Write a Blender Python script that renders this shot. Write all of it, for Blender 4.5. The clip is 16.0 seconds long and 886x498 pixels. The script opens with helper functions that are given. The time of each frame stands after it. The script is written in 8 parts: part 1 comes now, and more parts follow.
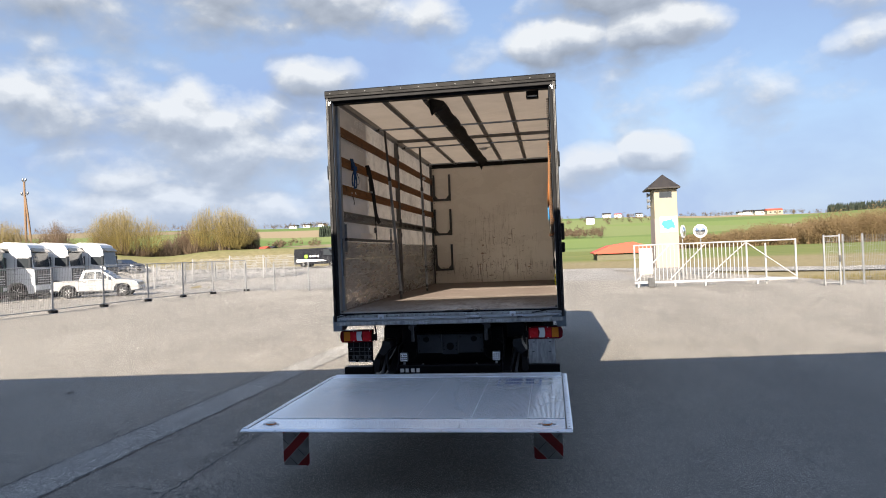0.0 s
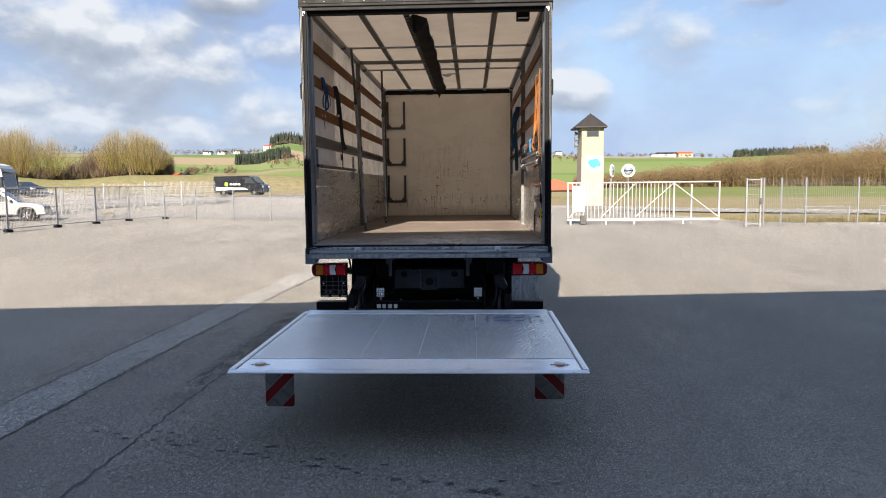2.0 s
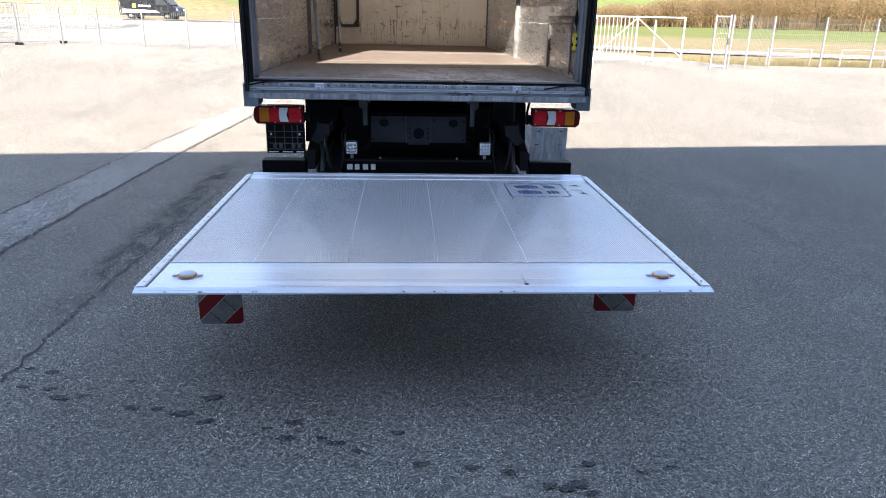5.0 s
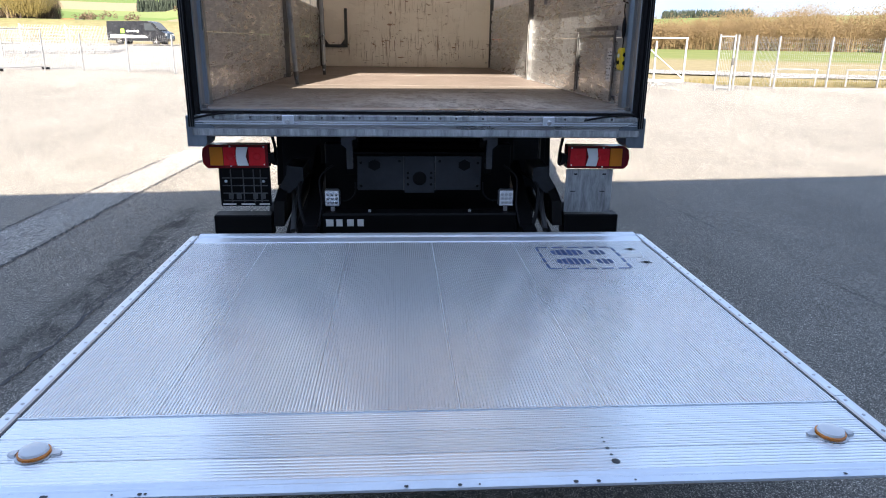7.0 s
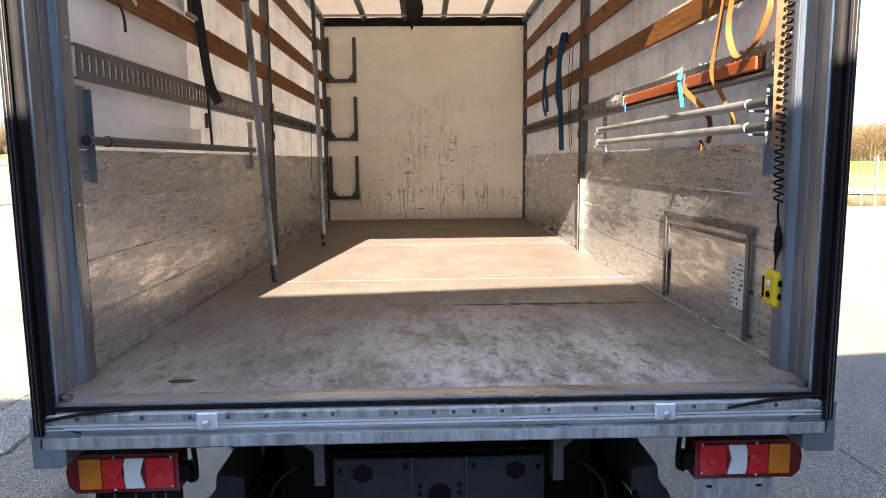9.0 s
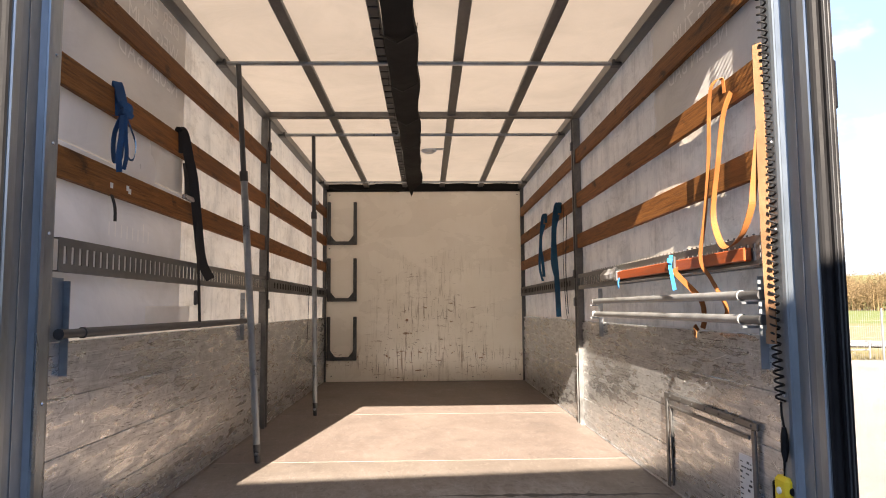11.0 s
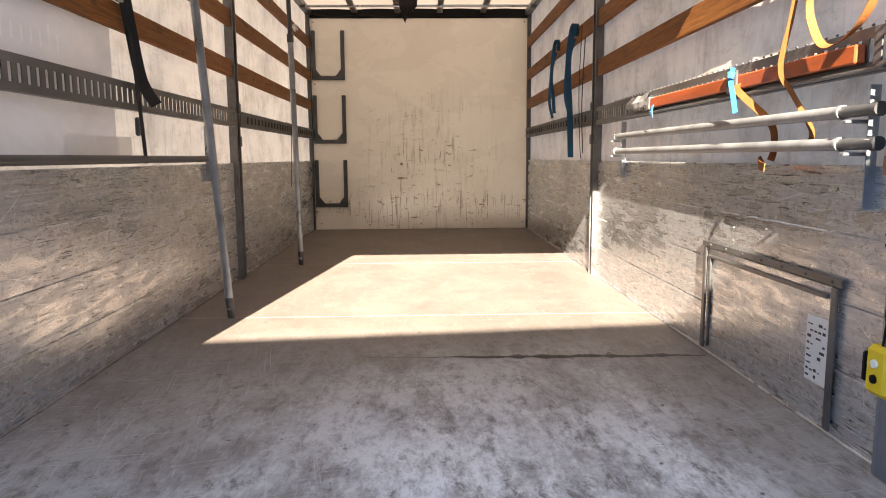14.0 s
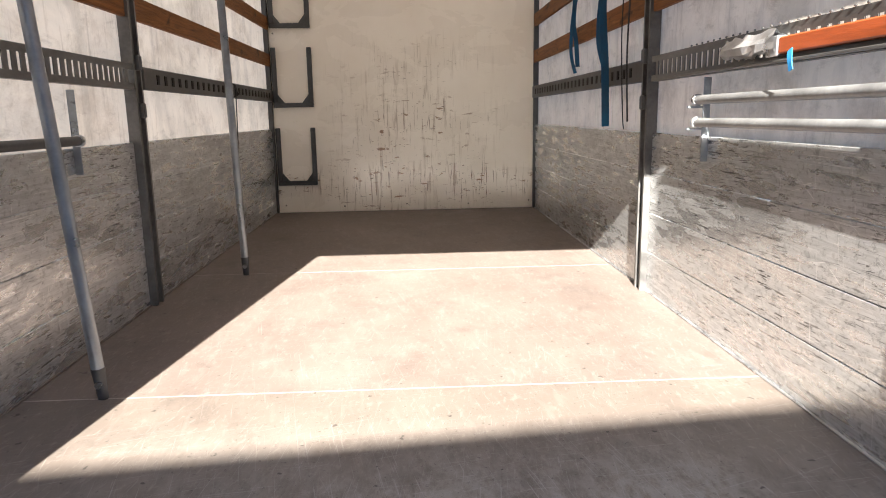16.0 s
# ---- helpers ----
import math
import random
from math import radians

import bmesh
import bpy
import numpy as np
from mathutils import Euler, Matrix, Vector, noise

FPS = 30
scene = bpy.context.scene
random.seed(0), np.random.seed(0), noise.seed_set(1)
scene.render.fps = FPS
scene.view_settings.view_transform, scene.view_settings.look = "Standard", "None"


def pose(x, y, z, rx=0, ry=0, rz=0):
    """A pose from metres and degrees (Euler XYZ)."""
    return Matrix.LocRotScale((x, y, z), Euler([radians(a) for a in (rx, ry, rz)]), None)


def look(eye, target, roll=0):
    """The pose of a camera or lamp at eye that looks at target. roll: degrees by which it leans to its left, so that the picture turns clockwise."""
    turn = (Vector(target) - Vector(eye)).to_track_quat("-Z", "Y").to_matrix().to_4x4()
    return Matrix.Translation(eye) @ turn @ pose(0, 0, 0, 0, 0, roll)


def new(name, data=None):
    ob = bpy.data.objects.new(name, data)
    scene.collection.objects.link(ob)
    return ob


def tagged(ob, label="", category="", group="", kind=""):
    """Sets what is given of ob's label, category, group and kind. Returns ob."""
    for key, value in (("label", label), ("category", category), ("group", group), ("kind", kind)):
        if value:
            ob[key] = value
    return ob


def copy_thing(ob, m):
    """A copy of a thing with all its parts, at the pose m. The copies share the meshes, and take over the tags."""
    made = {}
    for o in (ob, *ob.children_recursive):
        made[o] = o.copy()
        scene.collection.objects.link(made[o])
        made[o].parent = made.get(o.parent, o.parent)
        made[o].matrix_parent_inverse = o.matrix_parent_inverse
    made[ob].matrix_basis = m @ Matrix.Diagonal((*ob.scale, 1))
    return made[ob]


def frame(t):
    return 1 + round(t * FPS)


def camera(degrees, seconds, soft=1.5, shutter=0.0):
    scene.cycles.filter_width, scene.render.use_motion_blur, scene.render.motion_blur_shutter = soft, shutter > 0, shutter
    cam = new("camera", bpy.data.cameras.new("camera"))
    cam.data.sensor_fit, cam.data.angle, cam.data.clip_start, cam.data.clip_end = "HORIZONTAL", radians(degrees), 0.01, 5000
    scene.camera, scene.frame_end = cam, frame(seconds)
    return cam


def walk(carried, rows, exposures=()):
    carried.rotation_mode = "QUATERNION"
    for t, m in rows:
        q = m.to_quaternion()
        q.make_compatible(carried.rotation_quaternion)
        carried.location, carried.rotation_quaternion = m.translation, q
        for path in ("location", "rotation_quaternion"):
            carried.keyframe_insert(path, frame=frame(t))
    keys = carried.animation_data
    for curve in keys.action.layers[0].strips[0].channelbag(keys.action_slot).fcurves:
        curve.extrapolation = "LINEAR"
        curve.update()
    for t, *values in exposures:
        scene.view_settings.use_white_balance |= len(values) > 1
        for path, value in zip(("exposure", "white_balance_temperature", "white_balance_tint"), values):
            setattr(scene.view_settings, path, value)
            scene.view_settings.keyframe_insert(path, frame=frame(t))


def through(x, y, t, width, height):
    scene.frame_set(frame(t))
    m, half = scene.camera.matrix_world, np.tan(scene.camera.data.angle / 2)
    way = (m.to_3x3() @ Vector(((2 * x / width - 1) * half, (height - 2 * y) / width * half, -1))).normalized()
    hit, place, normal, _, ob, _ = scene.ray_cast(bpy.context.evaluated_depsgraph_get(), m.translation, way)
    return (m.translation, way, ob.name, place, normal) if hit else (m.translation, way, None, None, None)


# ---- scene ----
cam = camera(66.4, 16.0, 1.0)
PATH = [
    (0, (1.165, -7.344, 1.909), (0.849, -5.369, 1.922), -2.3),
    (0.5, (0.775, -7.413, 1.904), (0.551, -5.426, 1.918), -1.9),
    (1, (0.632, -7.45, 1.916), (0.466, -5.457, 1.897), -1.5),
    (1.5, (0.54, -7.299, 1.896), (0.414, -5.305, 1.812), -1.2),
    (2, (0.461, -7.02, 1.898), (0.375, -5.031, 1.709), -0.6),
    (2.5, (0.381, -6.804, 1.844), (0.329, -4.828, 1.535), 0.1),
    (3, (0.259, -6.476, 1.812), (0.243, -4.522, 1.383), 0.6),
    (3.5, (0.181, -6.134, 1.778), (0.198, -4.202, 1.262), 0.8),
    (4, (0.049, -5.824, 1.751), (0.105, -3.914, 1.16), 1.1),
    (4.2, (-0.015, -5.673, 1.758), (0.057, -3.773, 1.138), 1.1),
    (6.3, (-0.143, -4.345, 1.674), (-0.005, -2.46, 1.018), 1.4),
    (6.5, (-0.13, -4.195, 1.675), (0.006, -2.306, 1.034), 1.2),
    (7, (-0.131, -3.86, 1.656), (0.001, -1.953, 1.07), 0.8),
    (7.5, (-0.149, -3.483, 1.563), (-0.039, -1.542, 1.096), 0.2),
    (8, (-0.062, -2.954, 1.68), (0.03, -1.003, 1.249), -0.2),
    (8.5, (-0.017, -2.544, 1.661), (0.056, -0.577, 1.309), -0.5),
    (9, (-0.044, -2.096, 2.04), (0.013, -0.114, 1.778), -0.6),
    (9.5, (0.034, -2.008, 2.143), (0.086, -0.014, 1.99), -0.2),
    (10, (0.033, -2.03, 2.176), (0.075, -0.03, 2.148), -0.8),
    (10.2, (0.034, -2.014, 2.172), (0.077, -0.015, 2.194), -0.6),
    (12.3, (-0.035, -2.0, 2.248), (0.017, -0.018, 2.507), -0.4),
    (12.5, (-0.06, -1.96, 2.206), (-0.005, 0.031, 2.391), -0.4),
    (13, (-0.053, -1.885, 2.149), (0.001, 0.114, 2.166), -0.2),
    (13.5, (0.02, -1.622, 2.147), (0.075, 0.371, 1.992), -0.1),
    (14, (0.046, -1.387, 2.119), (0.098, 0.595, 1.85), -0.4),
    (14.5, (0.024, -1.048, 2.122), (0.068, 0.924, 1.791), -0.8),
    (15, (0.092, -0.679, 2.105), (0.147, 1.287, 1.741), -1.2),
    (15.5, (0.109, -0.344, 2.133), (0.176, 1.621, 1.765), -1.2),
    (16, (0.063, -0.029, 2.192), (0.147, 1.931, 1.803), -1.0),
]
EXPOSURES = [(0.0, 1.74, 6500, 10), (1.5, 1.69, 6550, 10), (2.5, 1.86, 6450, 10), (3.5, 2.26, 6220, 11), (4.2, 2.42, 6250, 11), (6.3, 2.56, 6300, 10), (7.0, 2.51, 6350, 10),
             (7.5, 2.32, 6350, 10), (8.0, 2.46, 6500, 10), (8.5, 2.68, 6600, 11), (9.0, 2.95, 6800, 12), (10.0, 2.92, 6850, 13), (12.5, 2.70, 6550, 11), (13.2, 2.98, 6850, 12),
             (14.0, 3.24, 6750, 12), (15.2, 3.28, 6300, 10), (16.0, 3.12, 6000, 9)]
walk(cam, [(t, look(eye, target, roll)) for t, eye, target, roll in PATH], EXPOSURES)

# ---- world, sun and exposure ----
SUN_AZ, SUN_EL = 8.2, 28.1          # degrees: the light travels ahead and a little to the right
world = bpy.data.worlds.new("sky")
scene.world = world
world.use_nodes = True
wn, wl = world.node_tree.nodes, world.node_tree.links
wn.clear()
w_out = wn.new("ShaderNodeOutputWorld")
w_bg = wn.new("ShaderNodeBackground")
w_bg.inputs["Strength"].default_value = 0.0515
w_sky = wn.new("ShaderNodeTexSky")
w_sky.sky_type = "NISHITA"
w_sky.sun_disc = False
w_sky.sun_elevation = radians(SUN_EL)
w_sky.sun_rotation = radians(180 + SUN_AZ)
w_sky.dust_density = 1.2
w_tc = wn.new("ShaderNodeTexCoord")


def w_math(op, a, b=None):
    n = wn.new("ShaderNodeMath")
    n.operation = op
    for i, v in enumerate((a, b)):
        if v is None:
            continue
        if isinstance(v, (int, float)):
            n.inputs[i].default_value = v
        else:
            wl.new(v, n.inputs[i])
    return n.outputs[0]


# heaped clouds and a thin veil, set by direction and flattened
w_vec = wn.new("ShaderNodeMapping")
w_vec.inputs["Scale"].default_value = (1.0, 1.0, 1.5)
wl.new(w_tc.outputs["Generated"], w_vec.inputs[0])


def w_noise(scale, detail, rough, shift, warp=0.0):
    m = wn.new("ShaderNodeMapping")
    m.inputs["Location"].default_value = shift
    wl.new(w_vec.outputs[0], m.inputs[0])
    n = wn.new("ShaderNodeTexNoise")
    n.inputs["Scale"].default_value = scale
    n.inputs["Detail"].default_value = detail
    n.inputs["Roughness"].default_value = rough
    n.inputs["Distortion"].default_value = warp
    wl.new(m.outputs[0], n.inputs["Vector"])
    return n.outputs["Fac"]


def w_ramp(fac, stops):
    r = wn.new("ShaderNodeValToRGB")
    r.color_ramp.elements[0].position, r.color_ramp.elements[0].color = stops[0][0], (*stops[0][1], 1)
    r.color_ramp.elements[1].position, r.color_ramp.elements[1].color = stops[-1][0], (*stops[-1][1], 1)
    for p, c in stops[1:-1]:
        r.color_ramp.elements.new(p).color = (*c, 1)
    wl.new(fac, r.inputs[0])
    return r.outputs[0]


def w_mix(fac, a, b):
    n = wn.new("ShaderNodeMix")
    n.data_type = "RGBA"
    wl.new(fac, n.inputs[0])
    for i, v in ((6, a), (7, b)):
        if isinstance(v, tuple):
            n.inputs[i].default_value = (*v, 1)
        else:
            wl.new(v, n.inputs[i])
    return n.outputs[2]


def w_vmath(op, a, *consts):
    n = wn.new("ShaderNodeVectorMath")
    n.operation = op
    wl.new(a, n.inputs[0])
    for k, c in enumerate(consts):
        if isinstance(c, tuple):
            n.inputs[k + 1].default_value = c
        else:
            wl.new(c, n.inputs[k + 1])
    return n.outputs["Value"] if op == "DOT_PRODUCT" else n.outputs[0]


w_sep = wn.new("ShaderNodeSeparateXYZ")
wl.new(w_tc.outputs["Generated"], w_sep.inputs[0])
w_bear = w_math("MULTIPLY", w_math("ARCTAN2", w_sep.outputs[0], w_sep.outputs[1]), 57.3)
w_elev = w_math("MULTIPLY", w_math("ARCSINE", w_sep.outputs[2]), 57.3)
w_aim = wn.new("ShaderNodeCombineXYZ")
wl.new(w_bear, w_aim.inputs[0])
wl.new(w_elev, w_aim.inputs[1])
# the day's cloud heaps: bearing, height, half width, half height, in degrees
HEAPS = [(-36.5, 12.2, 5.4, 2.9), (-26.6, 11.6, 5.2, 3.0), (-35.2, 7.2, 4.6, 3.0), (-25.5, 8.0, 8.5, 3.8), (-21.5, 8.8, 3.8, 2.4), (-31.0, 4.4, 18.0, 2.6), (-17.0, 5.4, 5.5, 3.0),
         (-27.0, 22.0, 19.0, 4.6), (-10.5, 19.6, 4.2, 2.6), (1.6, 17.0, 4.4, 2.0), (9.4, 16.9, 5.2, 2.4), (7.5, 21.4, 10.0, 3.2),
         (3.2, 6.6, 3.2, 2.0), (8.4, 7.2, 3.0, 1.9), (-14.0, 11.0, 4.0, 2.0), (-19.0, 15.0, 5.0, 1.6), (24.0, 14.0, 3.0, 1.4)]


def heap_field(aim):
    near = None
    for a, e, w, h in HEAPS:
        d = w_vmath("MULTIPLY_ADD", aim, (1 / w, 1 / h, 0), (-a / w, -e / h, 0))
        d = w_vmath("DOT_PRODUCT", d, d)
        near = d if near is None else w_math("MINIMUM", near, d)
    return w_math("MULTIPLY", w_math("SUBTRACT", 1.0, w_math("MINIMUM", near, 1.5)), 0.19)


veil = w_ramp(w_noise(2.3, 6, 0.55, (3.1, 1.7, 0), 0.4), [(0.30, (0.35,) * 3), (0.58, (0.95,) * 3)])
w_up = w_vmath("ADD", w_aim.outputs[0], (0.0, 1.1, 0.0))
n_here, n_above = w_noise(8.5, 8, 0.5, (0.4, 5.2, 0), 0.1), w_noise(8.5, 8, 0.5, (0.4, 5.2, 0.03), 0.1)
b_here, b_above = heap_field(w_aim.outputs[0]), heap_field(w_up)
d_here = w_math("ADD", n_here, b_here)
heap = w_ramp(d_here, [(0.42, (0,) * 3), (0.52, (0.45,) * 3), (0.64, (0.97,) * 3)])
lit = w_math("ADD", w_math("MULTIPLY", w_math("SUBTRACT", n_here, n_above), 1.5), w_math("ADD", w_math("MULTIPLY", w_math("SUBTRACT", b_here, b_above), 2.3), 0.47))
shade = w_ramp(lit, [(0.16, (1.75, 2.0, 2.45)), (0.44, (2.65, 2.95, 3.45)), (0.68, (4.9, 5.05, 5.2))])
w_c1 = w_mix(veil, w_sky.outputs[0], (1.95, 2.75, 4.5))
w_c2 = w_mix(heap, w_c1, shade)
# pale haze low over the land
w_haze = w_ramp(w_math("ABSOLUTE", w_sep.outputs[2]), [(0.0, (0.66,) * 3), (0.08, (0.36,) * 3), (0.19, (0.12,) * 3), (0.34, (0.0,) * 3)])
w_c2 = w_mix(w_haze, w_c2, (3.2, 3.9, 5.1))
# thin cloud glows on the sun's side of the sky
w_dot = wn.new("ShaderNodeVectorMath")
w_dot.operation = "DOT_PRODUCT"
w_dot.inputs[1].default_value = (-math.sin(radians(SUN_AZ)) * math.cos(radians(SUN_EL)), -math.cos(radians(SUN_AZ)) * math.cos(radians(SUN_EL)), math.sin(radians(SUN_EL)))
wl.new(w_tc.outputs["Generated"], w_dot.inputs[0])
w_glow = w_ramp(w_dot.outputs["Value"], [(0.35, (1.05,) * 3), (0.75, (1.15,) * 3), (1.0, (1.45, 1.42, 1.38))])
w_all = wn.new("ShaderNodeMix")
w_all.data_type, w_all.blend_type = "RGBA", "MULTIPLY"
w_all.inputs[0].default_value = 1.0
wl.new(w_c2, w_all.inputs[6])
wl.new(w_glow, w_all.inputs[7])
wl.new(w_all.outputs[2], w_bg.inputs["Color"])
wl.new(w_bg.outputs[0], w_out.inputs["Surface"])

sun = new("sun", bpy.data.lights.new("sun", "SUN"))
sun.data.energy = 5.0
sun.data.angle = radians(0.3)
sun.data.color = (1.0, 0.88, 0.735)
sun.matrix_world = look((-math.sin(radians(SUN_AZ)) * 40, -math.cos(radians(SUN_AZ)) * 40, math.tan(radians(SUN_EL)) * 40), (0, 0, 0))

# ---- materials ----
MATS = {}


def nodes_of(name):
    m = bpy.data.materials.new(name)
    m.use_nodes = True
    nt = m.node_tree
    return m, nt, nt.nodes["Principled BSDF"]


def noise_node(nt, scale, detail=4, rough=0.6, stretch=(1, 1, 1), warp=0.0):
    tc = nt.nodes.new("ShaderNodeTexCoord")
    mp = nt.nodes.new("ShaderNodeMapping")
    mp.inputs["Scale"].default_value = stretch
    nt.links.new(tc.outputs["Object"], mp.inputs[0])
    n = nt.nodes.new("ShaderNodeTexNoise")
    n.inputs["Scale"].default_value = scale
    n.inputs["Detail"].default_value = detail
    n.inputs["Roughness"].default_value = rough
    n.inputs["Distortion"].default_value = warp
    nt.links.new(mp.outputs[0], n.inputs["Vector"])
    return n.outputs["Fac"]


def ramp(nt, fac, stops):
    r = nt.nodes.new("ShaderNodeValToRGB")
    e = r.color_ramp.elements
    e[0].position, e[0].color = stops[0][0], (*stops[0][1], 1)
    e[1].position, e[1].color = stops[-1][0], (*stops[-1][1], 1)
    for p, c in stops[1:-1]:
        e.new(p).color = (*c, 1)
    nt.links.new(fac, r.inputs[0])
    return r.outputs[0]


def grey(a):
    return (a, a, a)


def mixc(nt, fac, a, b, blend="MIX"):
    n = nt.nodes.new("ShaderNodeMix")
    n.data_type, n.blend_type = "RGBA", blend
    if isinstance(fac, (int, float)):
        n.inputs[0].default_value = fac
    else:
        nt.links.new(fac, n.inputs[0])
    for i, v in ((6, a), (7, b)):
        if isinstance(v, tuple):
            n.inputs[i].default_value = (*v, 1)
        else:
            nt.links.new(v, n.inputs[i])
    return n.outputs[2]


def times(nt, a, b):
    return mixc(nt, 1.0, a, b, "MULTIPLY")


def bumped(nt, bsdf, height, strength, distance=0.01):
    b = nt.nodes.new("ShaderNodeBump")
    b.inputs["Strength"].default_value = strength
    b.inputs["Distance"].default_value = distance
    nt.links.new(height, b.inputs["Height"])
    nt.links.new(b.outputs[0], bsdf.inputs["Normal"])


def mat(name, base, rough=0.5, metal=0.0, var=0.18, scale=3.0, fine=60.0, bump=0.15, stretch=(1, 1, 1), rvar=0.12, piece=0.0):
    """A worn surface: broad stains, fine grain, uneven gloss and slight relief."""
    if name in MATS:
        return MATS[name]
    m, nt, b = nodes_of(name)
    broad = noise_node(nt, scale, 5, 0.62, stretch, 0.3)
    grain = noise_node(nt, fine, 3, 0.6, stretch)
    lo = tuple(c * (1 - var) for c in base)
    hi = tuple(min(1, c * (1 + var)) for c in base)
    col = ramp(nt, broad, [(0.3, lo), (0.7, hi)])
    col = mixc(nt, 0.35, col, ramp(nt, grain, [(0.3, grey(1 - 1.4 * var)), (0.7, grey(1))]), "MULTIPLY")
    if piece:
        oi = nt.nodes.new("ShaderNodeObjectInfo")
        col = mixc(nt, 1.0, col, ramp(nt, oi.outputs["Random"], [(0, grey(1 - piece)), (1, grey(1))]), "MULTIPLY")
    nt.links.new(col, b.inputs["Base Color"])
    nt.links.new(ramp(nt, broad, [(0.3, grey(max(0.02, rough - rvar))), (0.7, grey(min(1, rough + rvar)))]), b.inputs["Roughness"])
    b.inputs["Metallic"].default_value = metal
    if bump:
        bumped(nt, b, grain, bump, 0.004)
    MATS[name] = m
    return m


def tarp_material(name, base, through=0.5, folds=0.72):
    """Coated cloth that lets part of the daylight through."""
    m, nt, b = nodes_of(name)
    broad = noise_node(nt, 1.6, 5, 0.6, (1, 1, 2.2), 0.6)
    fold = noise_node(nt, 3.4, 8, 0.7, (1, 1, 0.5), 0.5)
    col = ramp(nt, broad, [(0.3, tuple(c * 0.84 for c in base)), (0.62, base)])
    col = mixc(nt, 1.0, col, ramp(nt, fold, [(0.36, grey(folds)), (0.50, grey(1))]), "MULTIPLY")
    if folds < 0.9:
        grime = noise_node(nt, 2.6, 9, 0.78, (1, 0.9, 1.3), 0.3)
        smear = noise_node(nt, 13.0, 6, 0.75, (1, 0.5, 1.6), 0.4)
        drip = noise_node(nt, 9.0, 4, 0.7, (1, 3.5, 0.35), 0.3)
        col = mixc(nt, 0.55, col, ramp(nt, grime, [(0.36, (0.62, 0.57, 0.51)), (0.50, (1, 1, 1))]), "MULTIPLY")
        col = mixc(nt, 0.35, col, ramp(nt, smear, [(0.32, (0.45, 0.41, 0.37)), (0.44, (1, 1, 1))]), "MULTIPLY")
        col = mixc(nt, 0.4, col, ramp(nt, drip, [(0.34, (0.6, 0.55, 0.5)), (0.44, (1, 1, 1))]), "MULTIPLY")
    nt.links.new(col, b.inputs["Base Color"])
    b.inputs["Roughness"].default_value = 0.5
    bumped(nt, b, broad, 0.35, 0.05)
    tr = nt.nodes.new("ShaderNodeBsdfTranslucent")
    nt.links.new(col, tr.inputs["Color"])
    mx = nt.nodes.new("ShaderNodeMixShader")
    mx.inputs[0].default_value = through
    nt.links.new(b.outputs[0], mx.inputs[1])
    nt.links.new(tr.outputs[0], mx.inputs[2])
    nt.links.new(mx.outputs[0], nt.nodes["Material Output"].inputs["Surface"])
    return m


def cells(nt, scale, stops):
    """Random grey of each grain of aggregate."""
    tc = nt.nodes.new("ShaderNodeTexCoord")
    vor = nt.nodes.new("ShaderNodeTexVoronoi")
    vor.inputs["Scale"].default_value = scale
    nt.links.new(tc.outputs["Object"], vor.inputs["Vector"])
    sep = nt.nodes.new("ShaderNodeSeparateColor")
    nt.links.new(vor.outputs["Color"], sep.inputs[0])
    return ramp(nt, sep.outputs[0], stops), vor.outputs["Distance"]


